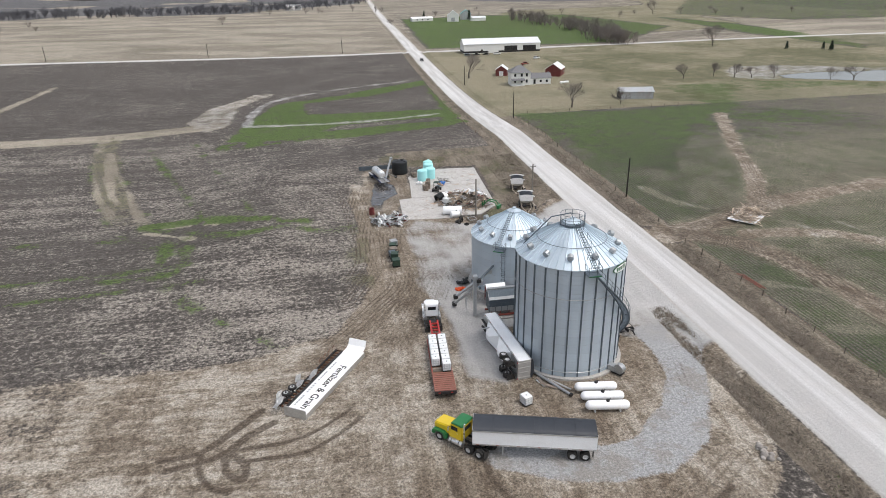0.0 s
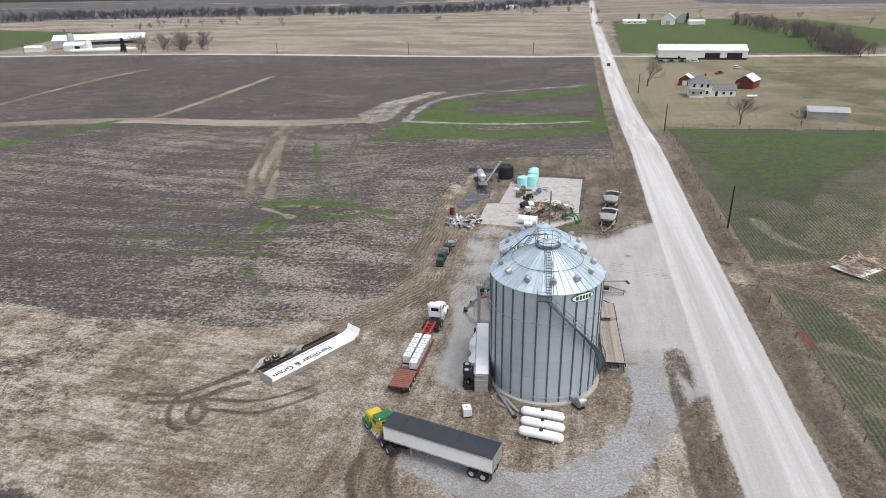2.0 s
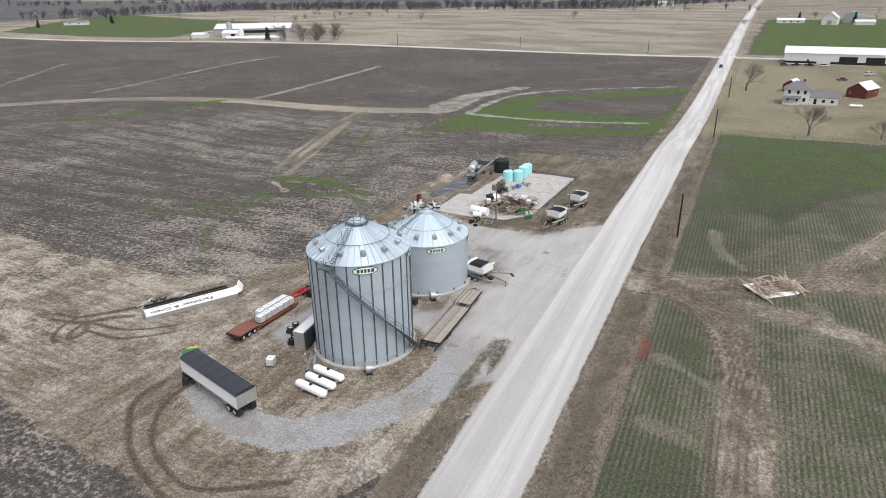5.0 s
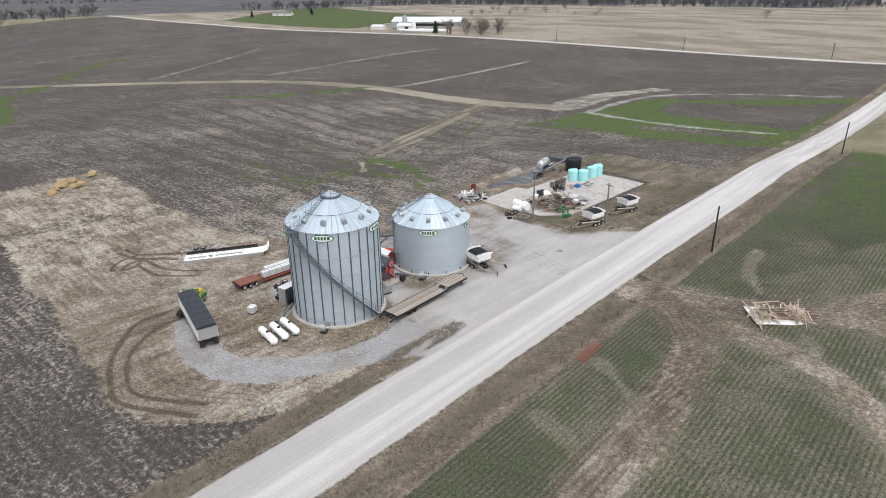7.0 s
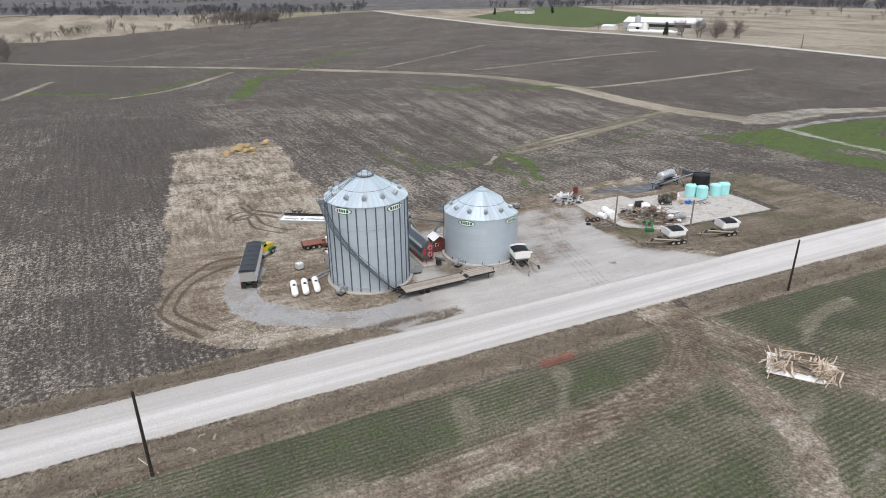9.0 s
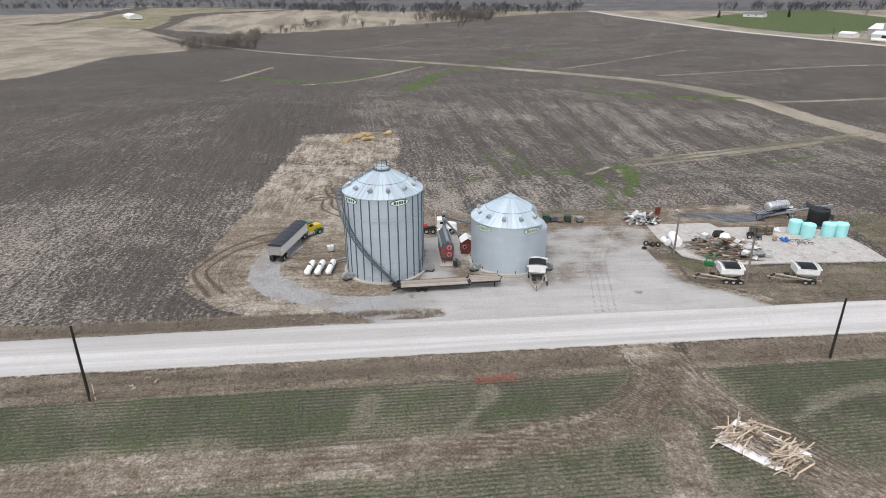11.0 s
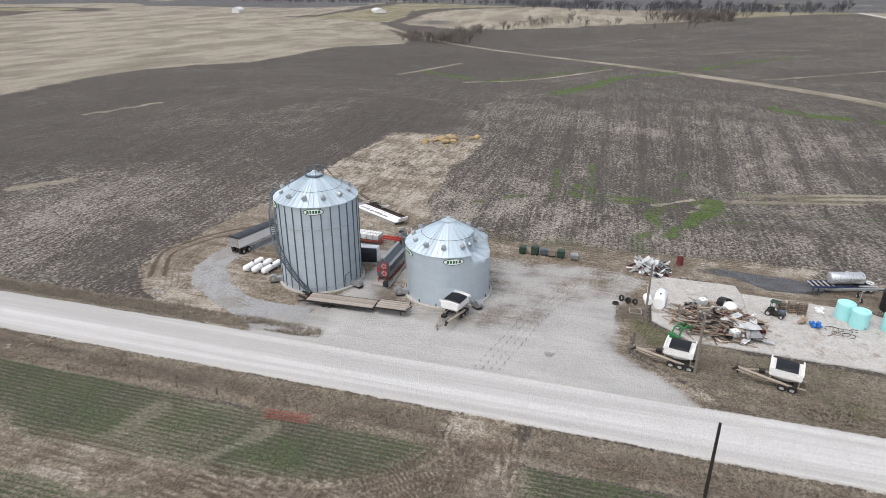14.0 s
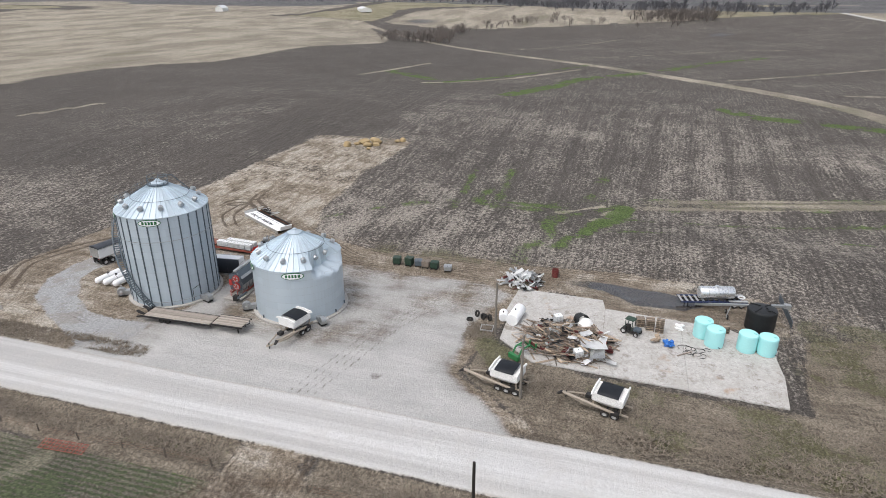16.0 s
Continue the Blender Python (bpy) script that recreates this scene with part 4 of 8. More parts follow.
M_ALU = paint("dull_aluminium", (0.55, 0.55, 0.54), 0.45, 0.7, 0.25)
M_PLASTIC = paint("translucent_white_plastic", (0.76, 0.77, 0.765), 0.5, 0, 0.18, (0.5, 0.48, 0.43), 2.0)
M_TEAL = paint("teal_plastic", (0.38, 0.76, 0.76), 0.45, 0, 0.06, (0.35, 0.55, 0.52), 0.9)
M_TANKBLACK = paint("black_plastic", (0.012, 0.013, 0.014), 0.5, 0, 0.15, (0.06, 0.06, 0.055), 1.0)
M_DECK = paint("weathered_planks", (0.33, 0.29, 0.25), 0.9, 0, 0.5, (0.18, 0.15, 0.12), 1.2, 0.25, 0.4)
M_WOOD = paint("raw_lumber", (0.36, 0.285, 0.21), 0.85, 0, 0.4, (0.22, 0.15, 0.10), 1.4, 0.42, 0.3)
M_OLDWOOD = paint("old_grey_lumber", (0.20, 0.165, 0.135), 0.95, 0, 0.5, (0.10, 0.08, 0.065), 1.4, 0.4, 0.4)
M_WOODPALE = paint("fresh_broken_lumber", (0.50, 0.415, 0.325), 0.85, 0, 0.35, (0.26, 0.19, 0.13), 1.4, 0.35, 0.3)
M_POLE = paint("creosote_pole", (0.022, 0.017, 0.014), 0.95, 0, 0.3, (0.05, 0.04, 0.032), 1.0)
M_GREYPOLE = paint("silvered_pole_wood", (0.20, 0.18, 0.155), 0.95, 0, 0.4, (0.11, 0.09, 0.08), 1.0)
M_SHEET = paint("torn_sheet_metal", (0.58, 0.585, 0.58), 0.42, 0.5, 0.3, (0.3, 0.28, 0.25), 1.0, 0.25)
M_ORANGE = paint("orange_plastic", (0.75, 0.10, 0.02), 0.6, 0, 0.15)
M_BLUE = paint("blue_plastic", (0.03, 0.16, 0.50), 0.5, 0, 0.2)
M_HAY = paint("loose_straw", (0.40, 0.30, 0.16), 1.0, 0, 0.5, (0.24, 0.17, 0.09), 2.0, 0.2, 0.8)
M_STONE = paint("field_stone", (0.34, 0.31, 0.28), 0.9, 0, 0.5, (0.2, 0.17, 0.14), 3.0, 0.3, 0.4)
M_BARNRED = paint("barn_red_siding", (0.14, 0.025, 0.022), 0.7, 0, 0.3)
M_CREAM = paint("cream_paint", (0.80, 0.795, 0.775), 0.5, 0, 0.2, (0.42, 0.38, 0.32), 1.2)


def glass_material():
    k = Nodes("tinted_glass", 0.06)
    k.color((0.015, 0.018, 0.02))
    k.put(k.noise(3.0, 2, 0.5, k.local(), 0.3, 0.7, 0.04, 0.12), k.b.inputs["Roughness"])
    return k.m


M_GLASS = glass_material()
SHARED = {}


def mesh_of(key, build, material, smooth=False):
    """A mesh built once and shared by alike parts."""
    if key not in SHARED:
        bm = build(bm_new())
        me = bpy.data.meshes.new(key.split("/")[0])
        bm.to_mesh(me)
        bm.free()
        me.materials.append(material)
        if smooth:
            for p in me.polygons:
                p.use_smooth = True
            me.set_sharp_from_angle(angle=radians(38))
        SHARED[key] = me
    return SHARED[key]


def put(name, me, parent, m, label=""):
    o = new(name, me)
    o.parent = parent
    o.matrix_basis = m
    return tagged(o, label)


def wheel(parent, x, y, z=None, r=0.5, w=0.28, rim=None):
    """A wheel on an axle along y: tyre > rim."""
    side = 1 if y > 0 else -1
    turn = pose(0, 0, 0, -90 * side)
    tyre = mesh_of(f"tyre/{r}{w}", lambda b: lathe(b, [(r * 0.56, -w / 2), (r * 0.9, -w / 2), (r * 0.985, -w * 0.38), (r, 0), (r * 0.985, w * 0.38), (r * 0.9, w / 2), (r * 0.56, w / 2)], 20), M_TYRE, True)
    disc = mesh_of(f"rim/{r}{w}{'c' if rim else ''}", lambda b: lathe(b, [(r * 0.57, -w / 2), (r * 0.57, w * 0.46), (r * 0.48, w * 0.44), (r * 0.36, w * 0.18), (r * 0.2, w * 0.15), (r * 0.17, w * 0.36), (0, w * 0.38)], 16), rim or M_RIM, True)
    t = put("tyre", tyre, parent, pose(x, y, r if z is None else z) @ turn)
    put("rim", disc, t, Matrix(), "pale wheel disc")
    return t


def boxpart(name, parent, material, x, y, z, sx, sy, sz, label="", bevel=0.0, m=None):
    return part(name, box(bm_new(), x, y, z, sx, sy, sz, m, bevel), material, parent, label)


def tractor(name, m, body, roof, fender, label):
    """A day-cab road tractor; its frame ends at x = 0 and its nose at x = 6.7."""
    t = thing(name, m, label, "truck", "road trucks")
    for y in (-0.42, 0.42):
        boxpart("frame_rail", t, M_BLACK, 3.1, y, 0.82, 6.2, 0.1, 0.28)
    prism_m = pose(0, 0, 0)
    bm = prism(bm_new(), [(4.35, 0.95), (6.45, 0.95), (6.58, 1.15), (6.55, 1.72), (6.3, 1.84), (4.35, 2.02)], 1.55, prism_m)
    bmesh.ops.bevel(bm, geom=bm.edges[:], offset=0.1, segments=2, affect="EDGES")
    part("hood", bm, body, t, "", True)
    boxpart("grille", t, M_CHROME, 6.6, 0, 1.42, 0.06, 0.95, 0.68, "bright grille")
    boxpart("bumper", t, M_CHROME, 6.68, 0, 0.62, 0.16, 2.3, 0.34, "chrome bumper", 0.04)
    for s in (-1, 1):
        bm = bm_new()
        outline = [(4.75, 0.55), (4.78, 0.95), (5.05, 1.22), (5.55, 1.28), (6.3, 1.2), (6.58, 0.98), (6.58, 0.62), (6.25, 0.62), (6.1, 0.95), (5.6, 1.12), (5.2, 1.02), (5.05, 0.55)]
        prism(bm, outline, 0.42, pose(0, s * 0.98, 0))
        part("fender", bm, fender, t)
        lamp = boxpart("headlight", t, M_CHROME, 6.5, s * 0.92, 1.1, 0.12, 0.26, 0.2, "clear headlight", 0.03)
        tank = part("fuel_tank", rod(bm_new(), (2.75, s * 0.98, 0.72), (4.35, s * 0.98, 0.72), 0.31, seg=18), M_CHROME, t, "polished fuel tank", True)
        for x in (3.1, 4.0):
            part("tank_strap", rod(bm_new(), (x, s * 0.98, 0.72), (x + 0.07, s * 0.98, 0.72), 0.325, seg=18), M_BLACK, tank)
        part("step", box(bm_new(), 3.9, s * 1.1, 1.06, 0.6, 0.25, 0.04), M_ALU, t)
        mirror = boxpart("mirror", t, M_CHROME, 4.35, s * 1.28, 2.15, 0.1, 0.16, 0.5, "", 0.03)
        part("mirror_arm", rod(bm_new(), (4.3, s * 0.95, 2.3), (4.35, s * 1.28, 2.35), 0.02), M_BLACK, mirror)
    bm = prism(bm_new(), [(2.85, 1.0), (4.55, 1.0), (4.55, 1.98), (4.2, 2.72), (2.85, 2.72)], 1.98)
    bmesh.ops.bevel(bm, geom=bm.edges[:], offset=0.09, segments=2, affect="EDGES")
    cab = part("cab", bm, body, t, "", True)
    bm = prism(bm_new(), [(2.80, 2.66), (4.28, 2.66), (4.22, 2.80), (3.9, 2.88), (2.9, 2.88)], 2.02)
    bmesh.ops.bevel(bm, geom=bm.edges[:], offset=0.06, segments=2, affect="EDGES")
    part("cab_roof", bm, roof, t, "", True)
    bm = bm_new()
    f = [bm.verts.new(v) for v in ((4.555, -0.82, 2.03), (4.555, 0.82, 2.03), (4.27, 0.78, 2.64), (4.27, -0.78, 2.64))]
    bm.faces.new(f)
    bmesh.ops.solidify(bm, geom=bm.faces[:], thickness=0.03)
    part("windscreen", bm, M_GLASS, cab, "dark windscreen")
    boxpart("rear_window", cab, M_GLASS, 2.845, 0, 2.25, 0.03, 1.1, 0.5)
    for s in (-1, 1):
        door = boxpart("door", cab, body, 3.78, s * 0.985, 1.72, 1.0, 0.04, 1.36, "", 0.015)
        boxpart("side_window", door, M_GLASS, 3.78, s * 1.008, 2.24, 0.8, 0.02, 0.46, "dark side window")
        boxpart("door_handle", door, M_CHROME, 3.4, s * 1.01, 1.75, 0.14, 0.03, 0.04)
        part("exhaust_stack", pipe(bm_new(), [(2.6, s * 0.95, 0.9), (2.6, s * 0.95, 3.15), (2.5, s * 0.95, 3.35)], 0.075, 12), M_CHROME, t, "chrome exhaust stack")
    for x in (0.75, 2.0):
        for y in (-1.03, -0.71, 0.71, 1.03):
            wheel(t, x, y, None, 0.5, 0.27)
        part("axle", rod(bm_new(), (x, -1.0, 0.5), (x, 1.0, 0.5), 0.1), M_BLACK, t)
    for s in (-1, 1):
        wheel(t, 5.65, s * 0.98, None, 0.5, 0.3)
        boxpart("mudflap", t, M_TYRE, 0.05, s * 0.87, 0.6, 0.02, 0.6, 0.75)
    part("fifth_wheel", box(bm_new(), 1.35, 0, 1.06, 0.9, 0.85, 0.16, None, 0.05), M_BLACK, t)
    return t


def hopper_trailer(m, label, panel, length=12.1):
    """A grain trailer: its tail at x = 0, its nose at x = length."""
    t = thing("grain_trailer", m, label, "trailer", "road trailers")
    low, high, half = 1.5, 3.1, 1.27
    for s in (-1, 1):
        side = boxpart("side_wall", t, panel, length / 2, s * half, (low + high) / 2, length, 0.06, high - low, "white side sheet")
        boxpart("top_rail", side, M_ALU, length / 2, s * (half + 0.012), high, length + 0.04, 0.12, 0.13)
        boxpart("bottom_rail", side, M_ALU, length / 2, s * (half + 0.015), low, length + 0.04, 0.11, 0.15)
        for i in range(12):
            boxpart("side_marker", side, M_RED if i % 2 else M_CHROME, 0.5 + i * (length - 1) / 11, s * (half + 0.075), low, 0.3, 0.012, 0.06)
        for i in range(8):
            boxpart("side_post", side, panel, 0.1 + i * (length - 0.2) / 7, s * (half + 0.036), (low + high) / 2, 0.09, 0.02, high - low - 0.2)
    nose = boxpart("front_wall", t, panel, length, 0, (low + high) / 2 + 0.1, 0.06, 2 * half, high - low + 0.2)
    for y in (-0.6, 0.6):
        boxpart("ladder", nose, M_ALU, length + 0.06, y, 2.2, 0.05, 0.05, 1.8)
    tail = boxpart("rear_wall", t, M_ALU, 0, 0, (low + high) / 2, 0.06, 2 * half, high - low, "brushed metal tailgate")
    for y in (-1.0, -0.33, 0.33, 1.0):
        boxpart("tail_post", tail, M_ALU, -0.05, y, 2.3, 0.06, 0.07, 1.6)
    for s in (-1, 1):
        boxpart("tail_light", tail, M_REDBRIGHT, -0.06, s * 1.1, 1.42, 0.04, 0.2, 0.1)
    # domed tarp over bows
    bm = bm_new()
    rows = []
    n, k = 25, 9
    for i in range(n):
        x = length * i / (n - 1)
        sag = 0.05 * (1 if i % 4 == 0 else 0)
        rows.append([bm.verts.new((x, half * 1.03 * math.cos(math.pi * j / (k - 1)), high + 0.07 + (0.3 + sag) * math.sin(math.pi * j / (k - 1)))) for j in range(k)])
    for p, q in zip(rows, rows[1:]):
        for j in range(k - 1):
            bm.faces.new((p[j], q[j], q[j + 1], p[j + 1]))
    bm.faces.new(rows[0])
    bm.faces.new(rows[-1][::-1])
    tarp = part("tarp", bm, M_TARP, t, "dark roll tarp over bows", True)
    for i in range(7):
        x = 0.04 + (length - 0.08) * i / 6
        pts = [(x, half * 1.04 * math.cos(math.pi * j / 8), high + 0.08 + 0.36 * math.sin(math.pi * j / 8)) for j in range(9)]
        part("bow", pipe(bm_new(), pts, 0.028, 5), M_TARP, tarp)
    # hoppers
    for x0, x1 in ((2.2, 6.3), (6.3, 10.4)):
        bm = bm_new()
        c = (x0 + x1) / 2
        top = [bm.verts.new(v) for v in ((x0, -half, low), (x1, -half, low), (x1, half, low), (x0, half, low))]
        bot = [bm.verts.new(v) for v in ((c - 0.5, -0.35, 0.6), (c + 0.5, -0.35, 0.6), (c + 0.5, 0.35, 0.6), (c - 0.5, 0.35, 0.6))]
        bm.faces.new(bot[::-1])
        for i in range(4):
            j = (i + 1) % 4
            bm.faces.new((top[i], bot[i], bot[j], top[j]))
        part("hopper", bm, panel, t)
    boxpart("floor_plate", t, M_ALU, length / 2, 0, low - 0.02, length - 0.1, 2 * half - 0.1, 0.06)
    for y in (-0.5, 0.5):
        boxpart("under_rail", t, M_BLACK, 2.0, y, 1.15, 4.0, 0.12, 0.28)
        boxpart("under_rail", t, M_BLACK, length - 1.3, y, 1.25, 2.6, 0.12, 0.28)
        boxpart("landing_leg", t, M_ALU, length - 3.0, y * 1.8, 0.75, 0.14, 0.14, 1.3)
    for x in (1.0, 2.25):
        for y in (-1.05, -0.73, 0.73, 1.05):
            wheel(t, x, y, None, 0.5, 0.27)
        part("axle", rod(bm_new(), (x, -1.0, 0.5), (x, 1.0, 0.5), 0.08), M_BLACK, t)
    for s in (-1, 1):
        boxpart("mudflap", t, M_TYRE, 0.25, s * 0.9, 0.7, 0.02, 0.6, 0.9)
    return t


hopper_trailer(pose(22.15, 46.55, 0, 0, 0, 164.8), "white grain trailer with rolled black tarp on gravel", M_WHITE)
tractor("semi_truck", pose(11.95, 48.15, 0, 0, 0, 133.5), M_YELLOW, M_CABGREEN, M_CABGREEN, "yellow road tractor with green roof and fenders")
hopper_trailer(pose(16.6, 60.0, 1.34, 90, 0, 96.5), "white grain trailer tipped over onto its side", M_WHITE)


# ---- lowboy with totes ----
M_DECKRED = paint("worn_deck_paint", (0.26, 0.10, 0.075), 0.85, 0, 0.6, (0.20, 0.14, 0.11), 2.0, 0, 0.3)

def tote():
    t = thing("liquid_tote", pose(0, 0, 0), "white caged liquid tote standing on the lowboy deck", "tote", "white liquid totes")
    bm = box(bm_new(), 0, 0, 0.64, 0.98, 1.1, 0.96, None, 0.07)
    b = part("bottle", bm, M_PLASTIC, t, "", True)
    part("cap", rod(bm_new(), (0, 0, 1.1), (0, 0, 1.16), 0.075, seg=14), M_STIFF, b, "grey screw cap")
    bm = bm_new()
    for z in (0.2, 0.5, 0.8, 1.1):
        for a, c in (((-0.51, -0.57), (0.51, -0.57)), ((0.51, -0.57), (0.51, 0.57)), ((0.51, 0.57), (-0.51, 0.57)), ((-0.51, 0.57), (-0.51, -0.57))):
            rod(bm, (*a, z), (*c, z), 0.014, seg=5)
    for i in range(6):
        for s in (-1, 1):
            rod(bm, (-0.51 + i * 0.204, s * 0.57, 0.14), (-0.51 + i * 0.204, s * 0.57, 1.12), 0.012, seg=5)
            rod(bm, (s * 0.51, -0.57 + i * 0.228, 0.14), (s * 0.51, -0.57 + i * 0.228, 1.12), 0.012, seg=5)
    part("cage", bm, M_ZINC, t, "galvanised wire cage")
    bm = bm_new()
    for y in (-0.48, 0, 0.48):
        box(bm, 0, y, 0.05, 1.0, 0.14, 0.1)
    box(bm, 0, 0, 0.12, 1.02, 1.14, 0.04)
    part("pallet", bm, M_BLACK, t)
    return t


LB = pose(9.1, 58.4, 0, 0, 0, 86.4)


def lowboy():
    t = thing("lowboy_trailer", LB, "long red lowboy trailer with worn rusty deck", "trailer", "road trailers")
    d = part("rear_deck", box(bm_new(), 1.8, 0, 0.98, 3.6, 2.5, 0.16, None, 0.02), M_DECKRED, t, "faded red rear deck")
    for i in range(9):
        boxpart("deck_strip", d, M_RUST, 0.3 + i * 0.38, 0, 1.075, 0.08, 2.3, 0.025)
    boxpart("tail_beam", t, M_BLACK, -0.08, 0, 0.8, 0.16, 2.5, 0.34)
    for y in (-0.7, 0.7):
        boxpart("tail_light", t, M_REDBRIGHT, -0.175, y, 0.85, 0.03, 0.25, 0.1)
    for s in (-1, 1):
        boxpart("side_beam", t, M_RED, 7.7, s * 1.17, 0.62, 8.4, 0.16, 0.34)
        part("ramp_beam", beam(bm_new(), (3.5, s * 1.17, 0.95), (4.2, s * 1.17, 0.62), 0.16, 0.2), M_RED, t)
        boxpart("gooseneck_rail", t, M_REDBRIGHT, 13.6, s * 0.5, 1.32, 3.9, 0.22, 0.3)
        part("gooseneck_drop", beam(bm_new(), (11.8, s * 0.5, 1.3), (11.4, s * 0.9, 0.6), 0.24, 0.24), M_REDBRIGHT, t)
    for i in range(16):
        boxpart("cross_plank", t, M_OLDWOOD if i % 3 else M_RUST, 4.1 + i * 0.46, 0, 0.68, 0.38, 2.16, 0.07)
    for i in range(4):
        boxpart("gooseneck_cross", t, M_REDBRIGHT, 12.2 + i * 0.9, 0, 1.3, 0.16, 1.0, 0.2)
    for x in (0.7, 1.75, 2.8):
        for y in (-1.0, 1.0):
            wheel(t, x, y, None, 0.42, 0.42)
        part("axle", rod(bm_new(), (x, -1.0, 0.42), (x, 1.0, 0.42), 0.09), M_BLACK, t)
    return t


lowboy()
tractor("semi_truck", LB @ pose(14.6, 0.05, 0, 0, 0, 0.5), M_WHITE, M_WHITE, M_WHITE, "white day-cab road tractor coupled to a lowboy")
first_tote = tote()
spots = [(4.7, -0.6), (5.9, -0.6), (7.1, -0.6), (8.3, -0.6), (9.5, -0.6), (10.7, -0.6), (5.9, 0.62), (7.1, 0.62), (8.3, 0.62), (9.5, 0.62), (10.7, 0.62)]
for i, (x, y) in enumerate(spots):
    m = LB @ pose(x, y, 0.72, 0, 0, 90 + random.uniform(-2, 2))
    if i == 0:
        first_tote.matrix_basis = m
    else:
        copy_thing(first_tote, m)
lone = copy_thing(first_tote, pose(17.8, 55.7, 0.0, 0, 0, 20))
lone["label"] = "white caged liquid tote standing alone on bare dirt"


# ---- wrecked trailer with painted side ----
def wreck():
    ang = math.degrees(math.atan2(71.0 - 58.0, 0.3 + 7.5))
    m = pose(-7.7, 58.1, 0, 0, 0, ang)
    t = thing("wrecked_trailer", m, "wrecked trailer on its side, white lettered panel up", "trailer", "road trailers")
    L = 13.4
    # x along the trailer, y to its left (towards the undercarriage)
    side = part("side_panel", box(bm_new(), L / 2, 0, 0.62, L, 2.7, 0.08, None, 0.02), M_WHITE, t, "white side panel with black lettering")
    boxpart("lower_wall", t, M_ALU, L / 2, -1.32, 0.3, L, 0.06, 0.6)
    part("rear_wall", box(bm_new(), -0.06, 0, 0.62, 0.08, 2.8, 1.2), M_ALU, t, "dented metal end wall")
    bm = prism(bm_new(), [(0, 0), (0.9, 0.25), (1.25, 1.1), (1.1, 1.15), (0.75, 0.4), (0, 0.12)], 2.4, pose(L - 0.1, 0.1, 0.52))
    part("bent_end_wall", bm, M_WHITE, t, "white end wall bent upwards")
    for i in range(22):
        boxpart("floor_rib", t, M_RUST, 0.5 + i * 0.58, 1.95, 0.62, 0.1, 1.2, 0.22)
    for y in (1.35, 2.2):
        boxpart("frame_rail", t, M_BLACK, L / 2 - 0.3, y, 0.75, L - 1.2, 0.14, 0.3)
    for x in (1.9, 3.15):
        for z in (0.55, 1.25):
            turned = pose(x, 2.45, z) @ pose(0, 0, 0, 90)
            tyre = put("tyre", mesh_of("tyre/0.50.27", None, None) if "tyre/0.50.27" in SHARED else None, t, turned @ pose(0, 0, 0, -90))
            put("rim", SHARED["rim/0.50.27"], tyre, Matrix(), "pale wheel disc")
        part("axle", rod(bm_new(), (x, 2.45, 0.1), (x, 2.45, 1.5), 0.08), M_BLACK, t)
    rng = random.Random(4)
    for i in range(5):
        bm = bm_new()
        n = 7
        cx, cy = (0.3, 1.6, 3.8, 6.2, 5.4)[i], (2.3, 2.7, 2.2, 1.7, 2.6)[i]
        rows = [[bm.verts.new((u * 0.28, v * 0.2, 0.12 * math.sin(u * 1.3 + v) + 0.05 * rng.random())) for v in range(4)] for u in range(n)]
        for p, q in zip(rows, rows[1:]):
            for j in range(3):
                bm.faces.new((p[j], q[j], q[j + 1], p[j + 1]))
        bmesh.ops.solidify(bm, geom=bm.faces[:], thickness=0.02)
        bm.transform(pose(cx - 0.9, cy - 0.3, 0.95, rng.uniform(-20, 25), rng.uniform(-25, 10), rng.uniform(-50, 50)))
        part("torn_sheet", bm, M_SHEET, t, "torn grey sheet metal")
    for i in range(4):
        part("bent_post", pipe(bm_new(), [(9 + i, 2.3, 0.6), (9.1 + i, 2.6, 1.1), (9.4 + i, 2.4, 1.5)], 0.05), M_RUST, t)

    def words(body, size, x, y, parent, material, name):
        cu = bpy.data.curves.new(name, "FONT")
        cu.body, cu.size, cu.align_x, cu.align_y, cu.extrude, cu.offset = body, size, "CENTER", "CENTER", 0.004, size * 0.016
        tmp = bpy.data.objects.new("tmp", cu)
        me = bpy.data.meshes.new_from_object(tmp)
        bpy.data.objects.remove(tmp)
        me.materials.clear()
        me.materials.append(material)
        return put(name, me, parent, pose(x, y, 0.668, 0, 0, 180), "black painted lettering")

    words("Fertilizer & Grain", 1.28, 5.3, -0.42, side, M_BLACK, "lettering")
    for i in range(22):
        if i % 6 != 5:
            boxpart("faded_bar", side, M_ZINC, 1.2 + i * 0.42, 0.85, 0.664, 0.3, 0.22, 0.006)
    return t


wreck()


